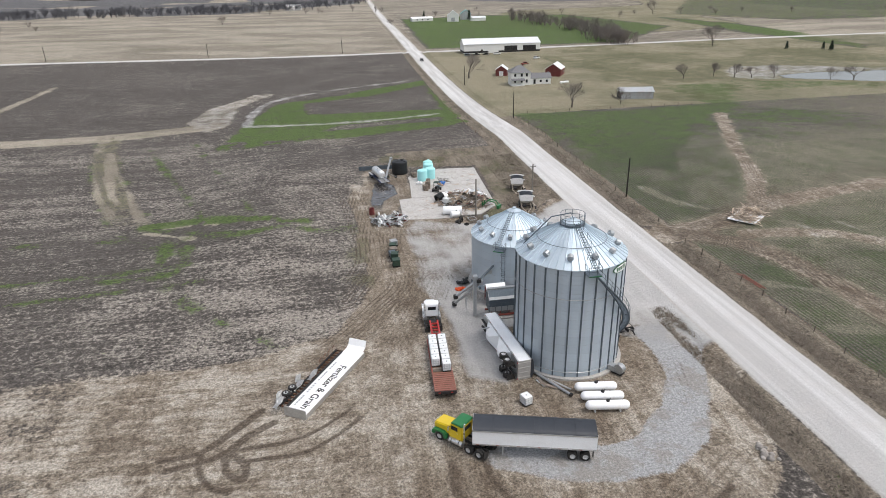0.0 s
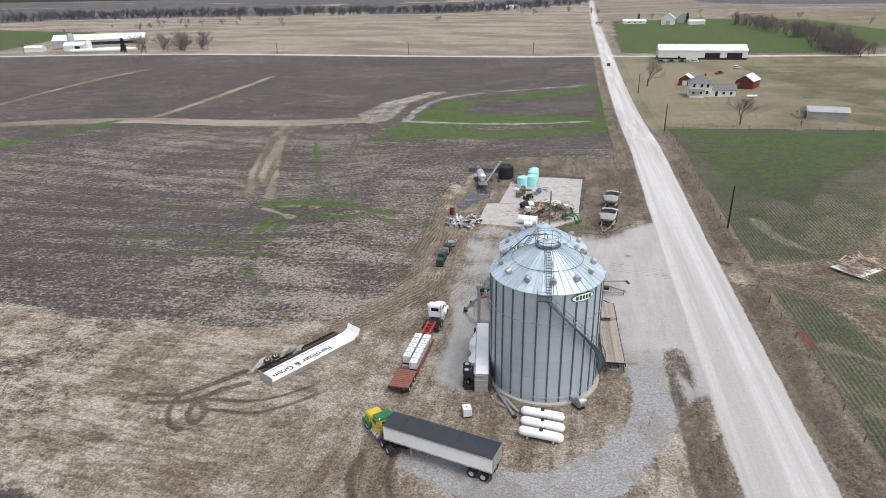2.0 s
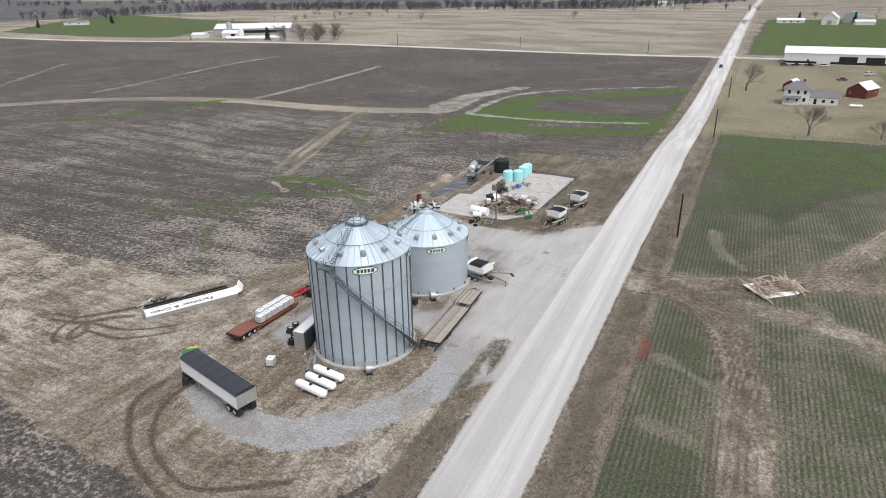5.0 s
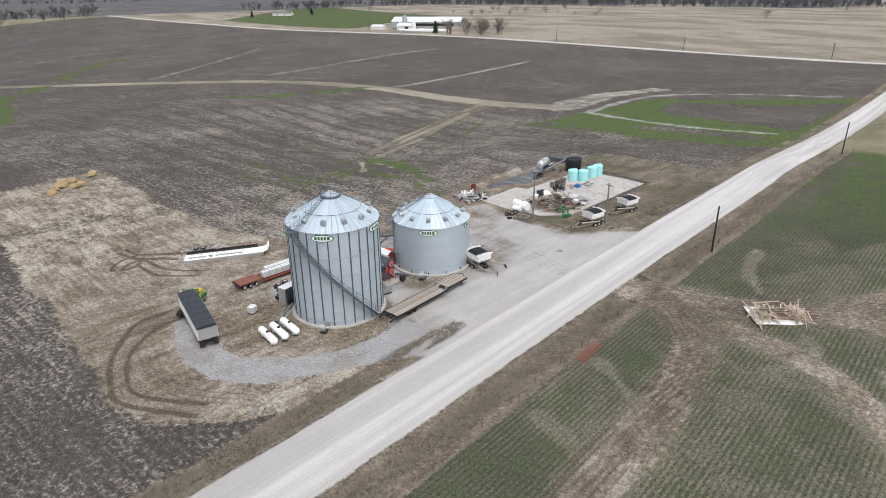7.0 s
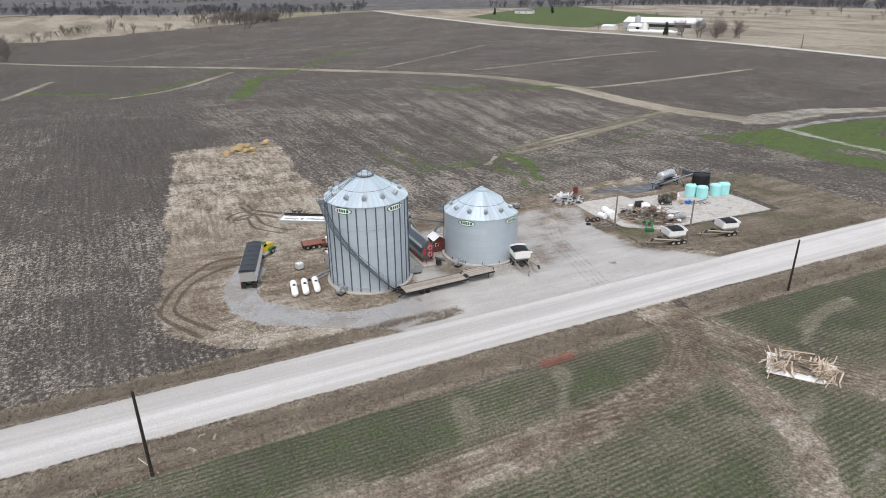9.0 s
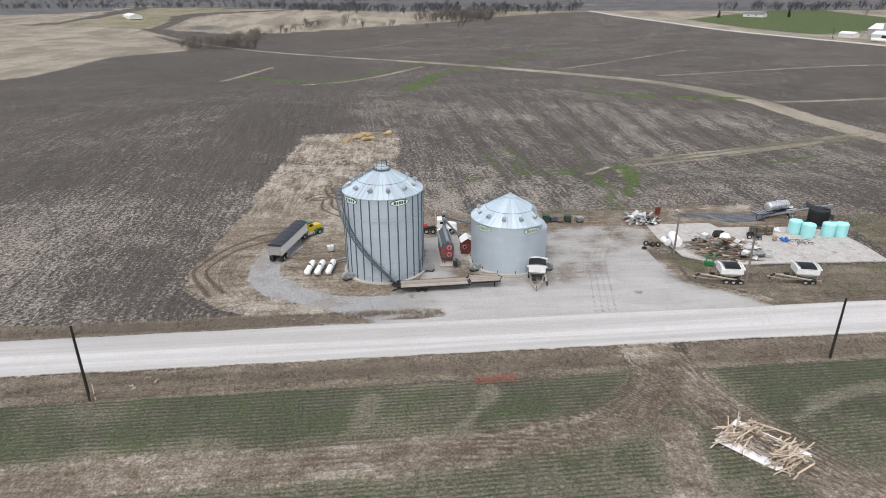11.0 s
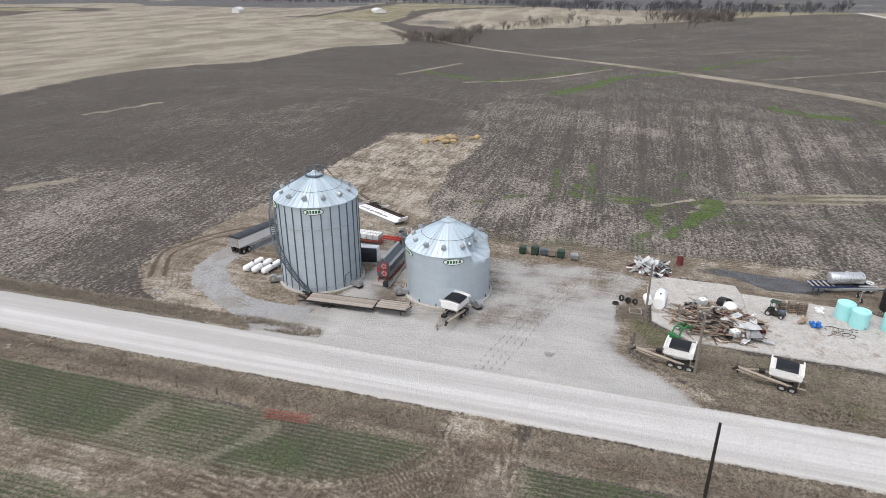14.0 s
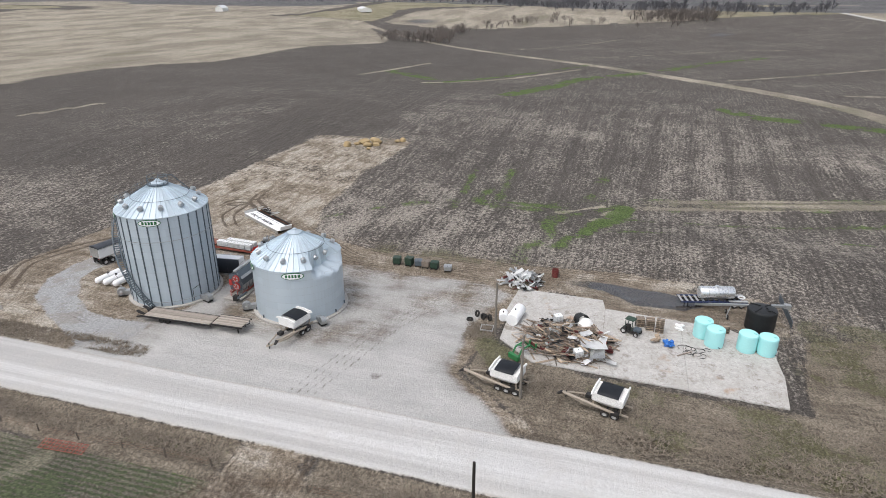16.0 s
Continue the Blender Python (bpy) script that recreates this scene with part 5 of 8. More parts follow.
# ---- flatbed beside the bins ----
def flatbed():
    m = pose(34.75, 67.0, 0, 0, 0, 91.6)
    t = thing("flatbed_trailer", m, "black gooseneck flatbed trailer with weathered plank deck", "trailer", "road trailers")
    for i in range(10):
        boxpart("plank", t, M_DECK, 6.2, -1.17 + i * 0.26, 0.93, 10.6, 0.24, 0.06)
    for i in range(8):
        boxpart("front_plank", t, M_DECK, 14.3, -1.1 + i * 0.315, 1.22, 4.6, 0.29, 0.06)
    for s in (-1, 1):
        boxpart("side_rail", t, M_BLACK, 6.1, s * 1.33, 0.84, 11.6, 0.1, 0.26)
        boxpart("front_rail", t, M_BLACK, 14.3, s * 1.33, 1.13, 4.8, 0.1, 0.24)
        boxpart("main_beam", t, M_BLACK, 6.0, s * 0.5, 0.68, 11.6, 0.14, 0.34)
        part("tail_slope", beam(bm_new(), (0.9, s * 1.1, 0.86), (-0.5, s * 1.1, 0.45), 0.1, 0.2), M_BLACK, t)
        part("rear_ramp", beam(bm_new(), (0.4, s * 0.7, 0.85), (-0.6, s * 0.7, 1.25), 0.5, 0.07), M_BLACK, t)
    for i in range(16):
        boxpart("cross_member", t, M_BLACK, 0.9 + i * 0.7, 0, 0.78, 0.08, 2.6, 0.16)
    part("gooseneck", beam(bm_new(), (11.6, 0, 0.7), (12.3, 0, 1.1), 0.9, 0.2), M_BLACK, t)
    part("hitch", pipe(bm_new(), [(16.6, -0.9, 1.15), (17.2, 0, 1.3), (16.6, 0.9, 1.15)], 0.07), M_BLACK, t)
    for s in (-1, 1):
        boxpart("jack_leg", t, M_BLACK, 15.8, s * 0.9, 0.55, 0.12, 0.12, 1.1)
    for x in (3.6, 4.6):
        for s in (-1, 1):
            wheel(t, x, s * 1.02, None, 0.4, 0.4, M_BLACK)
        part("axle", rod(bm_new(), (x, -1.0, 0.4), (x, 1.0, 0.4), 0.07), M_BLACK, t)


flatbed()


# ---- seed tenders ----
M_FRAMETAN = paint("dusty_tan_paint", (0.36, 0.31, 0.25), 0.7, 0, 0.5, (0.2, 0.16, 0.12), 1.5)


def tender(m, label, axles):
    t = thing("seed_tender", m @ Matrix.Diagonal((1.42, 1.3, 1.0, 1)), label, "seed tender", "seed tenders")
    bm = bm_new()
    top = [bm.verts.new(v) for v in ((-1.25, -1.05, 2.7), (1.25, -1.05, 2.7), (1.25, 1.05, 2.7), (-1.25, 1.05, 2.7))]
    mid = [bm.verts.new(v) for v in ((-1.25, -1.05, 1.75), (1.25, -1.05, 1.75), (1.25, 1.05, 1.75), (-1.25, 1.05, 1.75))]
    bot = [bm.verts.new(v) for v in ((-0.35, -0.35, 0.85), (0.35, -0.35, 0.85), (0.35, 0.35, 0.85), (-0.35, 0.35, 0.85))]
    for a, b in ((top, mid), (mid, bot)):
        for i in range(4):
            j = (i + 1) % 4
            bm.faces.new((a[i], b[i], b[j], a[j]))
    bm.faces.new(bot[::-1])
    bm.faces.new(top)
    bmesh.ops.recalc_face_normals(bm, faces=bm.faces)
    bmesh.ops.bevel(bm, geom=bm.edges[:], offset=0.05, segments=2, affect="EDGES")
    hop = part("hopper", bm, M_CREAM, t, "off-white steel hopper")
    for s in (-1, 1):
        bm = prism(bm_new(), [(-1.3, 2.66), (1.3, 2.66), (1.2, 2.9), (0, 3.08), (-1.2, 2.9)], 0.12, pose(0, 0, 0, 0, 0, 90) @ pose(0, s * 1.22, 0))
        part("end_cap", bm, M_CREAM, hop)
    bm = bm_new()
    rows = [[bm.verts.new((x, 1.06 * math.cos(math.pi * j / 8), 2.72 + 0.3 * math.sin(math.pi * j / 8))) for j in range(9)] for x in (-0.85, -0.28, 0.28, 0.85)]
    for p, q in zip(rows, rows[1:]):
        for j in range(8):
            bm.faces.new((p[j], q[j], q[j + 1], p[j + 1]))
    bmesh.ops.solidify(bm, geom=bm.faces[:], thickness=0.02)
    part("tarp", bm, M_TARP, t, "black roll tarp", True)
    for s in (-1, 1):
        boxpart("frame_rail", t, M_FRAMETAN, 0.2, s * 0.75, 0.66, 3.8, 0.12, 0.18)
        part("tongue", beam(bm_new(), (2.0, s * 0.75, 0.66), (3.9, 0.05 * s, 0.6), 0.1, 0.14), M_FRAMETAN, t)
        for x in (-1.1, 1.1):
            part("hopper_leg", beam(bm_new(), (x, s * 0.8, 0.7), (x, s * 0.98, 1.8), 0.09, 0.09), M_FRAMETAN, t)
        for i in range(axles):
            wheel(t, (i - (axles - 1) / 2) * 0.78 - 0.3, s * 1.0, None, 0.36, 0.24)
    for i in range(axles):
        x = (i - (axles - 1) / 2) * 0.78 - 0.3
        part("axle", rod(bm_new(), (x, -1.0, 0.36), (x, 1.0, 0.36), 0.06), M_BLACK, t)
    part("jack", rod(bm_new(), (3.6, 0, 0.0), (3.6, 0, 0.95), 0.05), M_BLACK, t)
    tube = part("conveyor_tube", rod(bm_new(), (-0.6, 0.95, 0.75), (3.6, 1.2, 1.75), 0.15, seg=14), M_FRAMETAN, t, "dusty tan conveyor tube", True)
    part("spout", rod(bm_new(), (3.55, 1.2, 1.8), (3.95, 1.22, 1.35), 0.17, 0.12, 12), M_BLACK, tube)
    boxpart("intake", tube, M_BLACK, -0.7, 0.93, 0.72, 0.6, 0.5, 0.3)
    boxpart("engine", t, M_BLACK, 1.75, -0.3, 0.95, 0.5, 0.5, 0.4)
    return t


tender(pose(32.6, 90.3, 0, 0, 0, -14), "off-white seed tender with black tarp beside a bin", 2)
tender(pose(36.9, 121.0, 0, 0, 0, 258), "off-white three-axle seed tender with long conveyor", 3)
tender(pose(38.3, 133.0, 0, 0, 0, 256), "off-white seed tender standing on dead grass", 2)


# ---- bin fittings: stair, roof ladder, peak railing, fans ----
def bin_stair(top, r, eave, a0, a1):
    """Steps that wind down the wall, with two strings, posts and a handrail."""
    n = 52
    inner, outer = r + 0.25, r + 1.05
    at = lambda t, rr, dz=0.0: polar(rr, radians(a0 + (a1 - a0) * t), (eave - 0.35) * (1 - t) + 0.25 * t + dz)
    st = part("stair", bm_new(), M_STIFF, top, "dark steel stair winding down the wall")
    for rr in (inner, outer):
        part("string", pipe(bm_new(), [at(i / 26, rr) for i in range(27)], 0.1, 6), M_STIFF, st)
    tread = mesh_of("tread", lambda b: box(b, 0, 0, 0, 0.8, 0.26, 0.04), M_STIFF)
    for i in range(n):
        t = (i + 0.5) / n
        put("tread", tread, st, Matrix.Translation(at(t, (inner + outer) / 2)) @ pose(0, 0, 0, 0, 0, a0 + (a1 - a0) * t))
    for dz in (0.55, 1.05):
        bm = bm_new()
        pipe(bm, [at(i / 26, outer, dz) for i in range(27)], 0.025, 6)
        part("handrail", bm, M_STIFF, st)
    for i in range(14):
        part("rail_post", rod(bm_new(), at(i / 13, outer), at(i / 13, outer, 1.05), 0.025, seg=6), M_STIFF, st)
    for i in range(5):
        t = (i + 0.6) / 5
        part("bracket", beam(bm_new(), at(t, r), at(t, outer, -0.05), 0.06, 0.06), M_STIFF, st)


def platform(top, r, z, deg, w=1.5):
    M = pose(0, 0, 0, 0, 0, deg)
    p = part("platform", box(bm_new(), r + 0.6, 0, z, 1.2, w, 0.06, M), M_STIFF, top, "steel landing with handrails")
    for y in (-w / 2, w / 2):
        for x in (r + 0.05, r + 1.2):
            part("post", rod(bm_new(), M @ Vector((x, y, z)), M @ Vector((x, y, z + 1.1)), 0.025, seg=6), M_STIFF, p)
    for dz in (0.55, 1.1):
        line = [(r + 0.05, -w / 2), (r + 1.2, -w / 2), (r + 1.2, w / 2), (r + 0.05, w / 2)]
        part("guard_rail", pipe(bm_new(), [M @ Vector((x, y, z + dz)) for x, y in line], 0.024, 6), M_STIFF, p)
    part("green_edge", box(bm_new(), r + 1.23, 0, z, 0.05, w, 0.12, M), M_GREEN, p, "green painted toe board")


def roof_ladder(top, r, eave, slope, lip, hub, deg, rails):
    M = pose(0, 0, 0, 0, 0, deg)
    L = part("roof_ladder", bm_new(), M_STIFF, top, "steel steps up the roof slope")
    at = lambda t, y, dz: M @ Vector((lip + (1.0 - lip) * t, y, eave + (lip - 1.0) * t * slope + dz))
    bm = bm_new()
    for y in (-0.28, 0.28):
        rod(bm, at(0, y, 0.18), at(1, y, 0.18), 0.03, seg=6)
    part("ladder_rail", bm, M_STIFF, L)
    rung = mesh_of("rung", lambda b: box(b, 0, 0, 0, 0.08, 0.58, 0.04), M_STIFF)
    for i in range(18):
        put("rung", rung, L, Matrix.Translation(at(i / 18, 0, 0.19)) @ M)
    if rails:
        for y in (-0.45, 0.45):
            bm = bm_new()
            for i in range(5):
                t = 0.02 + i * 0.2
                rod(bm, at(t, y, 0), at(t, y, 1.05), 0.022, seg=6)
            for i in range(4):
                t = 0.02 + i * 0.2
                if i % 2 == 0:
                    rod(bm, at(t, y, 1.05), at(t + 0.2, y, 1.05), 0.022, seg=6)
                    rod(bm, at(t, y, 0.55), at(t + 0.2, y, 0.55), 0.018, seg=6)
            part("hand_hoop", bm, M_STIFF, L)


def bin_fan(parent, r, deg):
    """A centrifugal fan on the footing with its duct into the wall."""
    M = pose(0, 0, 0, 0, 0, deg)
    f = part("fan", rod(bm_new(), M @ Vector((r + 1.45, -0.35, 0.75)), M @ Vector((r + 1.45, 0.35, 0.75)), 0.62, seg=22), M_ZINC, parent, "galvanised drying fan with duct", True)
    part("duct", box(bm_new(), r + 0.55, 0, 0.55, 1.2, 0.8, 0.7, M, 0.04), M_ZINC, f)
    part("motor", rod(bm_new(), M @ Vector((r + 1.45, 0.35, 0.75)), M @ Vector((r + 1.45, 0.85, 0.75)), 0.2, seg=14), M_ALU, f)
    part("fan_base", box(bm_new(), r + 1.3, 0, 0.13, 1.3, 0.9, 0.1, M), M_BLACK, f)


for (top, hub, slope, lip), eave, tall in ((bin_a, 14.2, True), (bin_b, 8.3, False)):
    if tall:
        bin_stair(top, 6.5, eave, -88, 12)
        platform(top, 6.5, eave - 0.3, -90)
        roof_ladder(top, 6.5, eave, slope, lip, hub, -86, True)
        ring = part("peak_railing", bm_new(), M_STIFF, top, "steel railing round the roof peak")
        for z in (0.55, 1.1):
            part("rail", pipe(bm_new(), [polar(1.45, 2 * math.pi * i / 16, hub + z) for i in range(17)], 0.028, 6), M_STIFF, ring)
        for i in range(10):
            part("rail_post", rod(bm_new(), polar(1.45, 2 * math.pi * i / 10, hub - 0.35), polar(1.45, 2 * math.pi * i / 10, hub + 1.1), 0.028, seg=6), M_STIFF, ring)
        part("walk_ring", lathe(bm_new(), [(1.1, hub - 0.12), (1.5, hub - 0.12), (1.5, hub - 0.06), (1.1, hub - 0.06)], 20), M_STIFF, ring)
        part("fill_pipe", pipe(bm_new(), [(-5.6, 1.0, eave + 0.6), (-2.4, 0.7, hub + 0.6), (-0.2, 0.05, hub + 1.15), (0, 0, hub + 0.5)], 0.07, 10), M_STIFF, top, "curved fill pipe to the peak", True)
        bin_fan(top, 6.5, -55)
        bin_fan(top, 6.5, 72)
        part("wall_conduit", pipe(bm_new(), [polar(6.62, radians(60), 0.3), polar(6.62, radians(60), 2.2), polar(6.62, radians(70), 2.6)], 0.04), M_BLACK, top)
    else:
        roof_ladder(top, 6.5, eave, slope, lip, hub, -125, False)
        platform(top, 6.5, eave - 0.5, -122, 1.6)
        L = part("wall_ladder", bm_new(), M_STIFF, top, "caged wall ladder")
        M = pose(0, 0, 0, 0, 0, -118)
        for y in (-0.25, 0.25):
            part("ladder_rail", rod(bm_new(), M @ Vector((6.7, y, 0.4)), M @ Vector((6.7, y, eave + 0.6)), 0.03, seg=6), M_STIFF, L)
        for i in range(25):
            part("rung", rod(bm_new(), M @ Vector((6.7, -0.25, 0.6 + i * 0.31)), M @ Vector((6.7, 0.25, 0.6 + i * 0.31)), 0.018, seg=5), M_STIFF, L)
        for i in range(6):
            part("cage_hoop", pipe(bm_new(), [M @ Vector((6.7 + 0.7 * math.sin(math.pi * k / 8), -0.35 * math.cos(math.pi * k / 8) * 1.1, 3.0 + i * 1.0)) for k in range(9)], 0.02, 5), M_STIFF, L)
        bin_fan(top, 6.5, -58)
        bin_fan(top, 6.5, 50)
        for i in range(14):
            part("anchor_bolt", box(bm_new(), 0, 0, 0, 0.16, 0.12, 0.55, Matrix.Translation(polar(6.6, 2 * math.pi * i / 14, 0.4)) @ pose(0, 0, 0, 0, 0, 360 * i / 14)), M_STIFF, top)


# ---- dryer, shed, augers between the bins ----
def dryer():
    t = thing("grain_dryer", pose(21.7, 76.3, 0.05), "grey portable grain dryer with red fan end", "grain dryer")
    slab = boxpart("slab", t, M_CONC, 0.9, 0, 0.06, 8.4, 3.0, 0.16, "concrete slab", 0.02)
    for s in (-1, 1):
        boxpart("skid", t, M_RED, 0, s * 0.95, 0.45, 7.4, 0.14, 0.26, "red steel skid")
        for i in range(6):
            boxpart("skid_leg", t, M_RED, -3.2 + i * 1.28, s * 0.95, 0.8, 0.1, 0.1, 0.6)
        boxpart("lower_panel", t, M_ZINC, 0, s * 1.02, 1.75, 7.2, 0.05, 1.3)
        for i in range(9):
            boxpart("panel_rib", t, M_STIFF, -3.5 + i * 0.875, s * 1.06, 2.1, 0.07, 0.05, 2.0)
        bm = prism(bm_new(), [(-3.6, 0), (3.6, 0), (3.6, 0.05), (-3.6, 0.05)], 1.55, Matrix.Translation((0, s * 0.62, 3.5)) @ pose(0, 0, 0, -s * 48))
        part("roof_slope", bm, M_ZINC, t, "sloping grey hood")
    bm = prism(bm_new(), [(-1.0, 1.1), (1.0, 1.1), (1.12, 3.0), (0.2, 4.1), (-0.2, 4.1), (-1.12, 3.0)], 7.1, pose(0, 0, 0, 0, 0, 90))
    part("column", bm, M_STIFF, t)
    bm = bm_new()
    box(bm, 0, 0, 4.15, 7.3, 0.5, 0.25, None, 0.03)
    part("top_trough", bm, M_ZINC, t)
    end = boxpart("fan_end", t, M_STIFF, 3.68, 0, 2.35, 0.14, 2.0, 2.6, "grey end panel with fans")
    for z in (1.75, 3.0):
        f = part("fan_ring", rod(bm_new(), (3.7, 0.25, z), (4.0, 0.25, z), 0.56, seg=22), M_REDBRIGHT, end, "round red fan housing", True)
        part("fan_disc", rod(bm_new(), (4.0, 0.25, z), (4.02, 0.25, z), 0.46, seg=20), M_ALU, f)
        for i in range(5):
            a = 2 * math.pi * i / 5
            part("fan_blade", beam(bm_new(), (4.04, 0.25, z), (4.04, 0.25 + 0.42 * math.cos(a), z + 0.42 * math.sin(a)), 0.02, 0.14), M_REDBRIGHT, f)
    boxpart("control_box", t, M_REDBRIGHT, 3.8, -0.75, 2.3, 0.3, 0.45, 0.9)
    boxpart("gas_valve_box", t, M_BLACK, 5.6, 1.1, 0.75, 0.7, 0.7, 0.8)
    part("unload_auger", rod(bm_new(), (3.5, 1.5, 0.7), (6.2, 1.9, 1.1), 0.18, seg=12), M_STIFF, t)
    for y in (-0.6, 0.6):
        part("gas_pipe", pipe(bm_new(), [(3.6, y, 1.1), (4.4, y, 1.1), (4.4, y, 0.3)], 0.05), M_REDBRIGHT, t)


dryer()


def shed():
    t = thing("garden_shed", pose(20.2, 80.3, 0.02), "small dark red shed with white gable roof", "shed")
    boxpart("wall", t, M_BARNRED, 0, 0, 1.1, 2.6, 2.2, 2.2)
    for s in (-1, 1):
        bm = box(bm_new(), 0, 0, 0, 2.9, 1.5, 0.06, Matrix.Translation((0, s * 0.6, 2.58)) @ pose(0, 0, 0, -s * 33))
        part("roof_sheet", bm, M_WHITE, t, "white metal roof sheet")
    part("gable", prism(bm_new(), [(-1.1, 2.2), (1.1, 2.2), (0, 2.9)], 2.56, pose(0, 0, 0, 0, 0, 90)), M_BARNRED, t)
    boxpart("door", t, M_BARNRED, 1.32, 0.4, 1.0, 0.05, 0.8, 1.8)
    w = boxpart("window", t, M_WHITE, 1.325, -0.55, 1.4, 0.05, 0.6, 0.6, "white framed window")
    boxpart("pane", w, M_GLASS, 1.34, -0.55, 1.4, 0.05, 0.48, 0.48)


shed()


def incline(name, a, b, r, legs, label, material):
    """A tube auger from a to b with its legs."""
    t = thing(name, pose(0, 0, 0), label, "auger")
    part("tube", rod(bm_new(), a, b, r, seg=14), material, t, "", True)
    part("boot", box(bm_new(), *a, 0.6, 0.6, 0.5), M_BLACK, t)
    part("head", box(bm_new(), *b, 0.55, 0.55, 0.6, None, 0.05), material, t)
    for k in legs:
        p = Vector(a).lerp(Vector(b), k)
        for s in (-0.8, 0.8):
            part("leg", beam(bm_new(), p, (p.x, p.y + s, 0.05), 0.06, 0.06), material, t)
    return t


incline("transfer_auger", (16.9, 76.4, 5.6), (20.6, 82.6, 4.9), 0.16, (), "dark tube auger between dryer and bin", M_STIFF)
incline("dryer_auger", (14.0, 79.8, 0.5), (17.2, 76.4, 5.3), 0.2, (0.45,), "grey feed auger rising to the dryer", M_ZINC)
incline("bin_auger", (14.6, 82.0, 0.5), (19.6, 81.2, 4.6), 0.2, (0.5,), "grey unloading auger leaning between bins", M_ZINC)
part_leg = thing("bucket_leg", pose(16.4, 76.6, 0), "slim steel leg tower beside the dryer", "grain leg")
boxpart("trunk", part_leg, M_ZINC, 0, 0, 2.9, 0.4, 0.5, 5.8)
boxpart("head", part_leg, M_ZINC, 0, 0, 6.0, 0.7, 0.7, 0.7, "", 0.1)
pipe_thing = thing("steel_pipe", pose(0, 0, 0), "long grey auger tube lying on dirt", "pipe")
part("tube", rod(bm_new(), (20.2, 61.4, 0.28), (23.2, 56.0, 0.2), 0.16, seg=14), M_ZINC, pipe_thing, "", True)
part("flange", rod(bm_new(), (23.15, 56.1, 0.2), (23.25, 55.9, 0.2), 0.24, seg=14), M_BLACK, pipe_thing)
rng = random.Random(11)
for i in range(9):
    x, y = 21.3 + rng.uniform(-0.8, 1.8), 58.9 + rng.uniform(-0.7, 0.7)
    b = thing("scrap_board", pose(x, y, 0.06 + i * 0.015, rng.uniform(-3, 3), rng.uniform(-3, 3), rng.uniform(100, 150)), "grey scrap board lying beside the bin", "board", "scrap boards by the bin")
    boxpart("board", b, M_SHEET if i % 2 else M_OLDWOOD, 0, 0, 0, rng.uniform(1.5, 3.0), rng.uniform(0.15, 0.4), 0.04)


# ---- propane tanks ----
def propane(m):
    t = thing("propane_tank", m, "long white propane tank lying on bare dirt", "propane tank", "white propane tanks")
    r, half = 0.52, 1.95
    prof = [(r * math.sin(math.pi / 2 * i / 6), -half - 0.5 * math.cos(math.pi / 2 * i / 6)) for i in range(7)]
    prof += [(a, -b) for a, b in prof[::-1]]
    shell = part("shell", lathe(bm_new(), prof, 28, pose(0, 0, 0.72, 0, 90)), M_WHITE, t, "", True)
    d = part("valve_dome", lathe(bm_new(), [(0.2, 1.2), (0.2, 1.36), (0.15, 1.42), (0, 1.43)], 16), M_BLACK, t, "dark valve dome", True)
    part("hose", pipe(bm_new(), [(0, 0, 1.36), (0.25, 0.18, 1.38), (0.4, 0.4, 1.25), (0.3, 0.6, 0.9)], 0.03), M_BLACK, t)
    for x in (-1.4, 1.4):
        boxpart("foot", t, M_WHITE, x, 0, 0.12, 0.14, 0.75, 0.24)
    return t


tank = propane(pose(26.25, 56.35, 0, 0, 0, -8))
copy_thing(tank, pose(26.3, 54.55, 0, 0, 0, -9))
copy_thing(tank, pose(26.2, 52.85, 0, 0, 0, -8.5))


# ---- concrete pad and what stands on it ----
def slab(name, outline, z, label):
    bm = bm_new()
    top = [bm.verts.new((x, y, z)) for x, y in outline]
    bot = [bm.verts.new((x, y, -0.3)) for x, y in outline]
    bm.faces.new(top)
    for i in range(len(top)):
        j = (i + 1) % len(top)
        bm.faces.new((top[i], bot[i], bot[j], top[j]))
    bmesh.ops.recalc_face_normals(bm, faces=bm.faces)
    return bm


def pad_material():
    k = Nodes("old_slab_concrete", 0.92)
    a, b = k.noise(0.35, 6, 0.7, None, 0.35, 0.7), k.noise(3.0, 6, 0.75, None, 0.3, 0.75)
    c = k.mix(b, (0.38, 0.365, 0.345), (0.58, 0.565, 0.54))
    c = k.mix(k.math("MULTIPLY", a, 0.55), c, (0.34, 0.315, 0.28))
    c = k.mix(k.noise(0.45, 8, 0.7, None, 0.56, 0.66, 0, 0.75), c, (0.215, 0.185, 0.155))
    c = k.mix(k.noise(1.7, 5, 0.75, None, 0.64, 0.7, 0, 0.6), c, (0.15, 0.13, 0.11))
    c = k.mix(k.noise(0.16, 3, 0.6, None, 0.62, 0.72, 0, 0.6), c, (0.36, 0.20, 0.09))
    crack = k.noise(0.5, 8, 0.65, None, 0.485, 0.5)
    crack = k.math("MULTIPLY", crack, k.math("SUBTRACT", 1.0, k.noise(0.5, 8, 0.65, None, 0.5, 0.515)))
    c = k.mix(k.math("MULTIPLY", crack, 0.45), c, (0.17, 0.145, 0.12))
    k.color(c)
    k.bump(b, 0.3, 0.03)
    return k.m


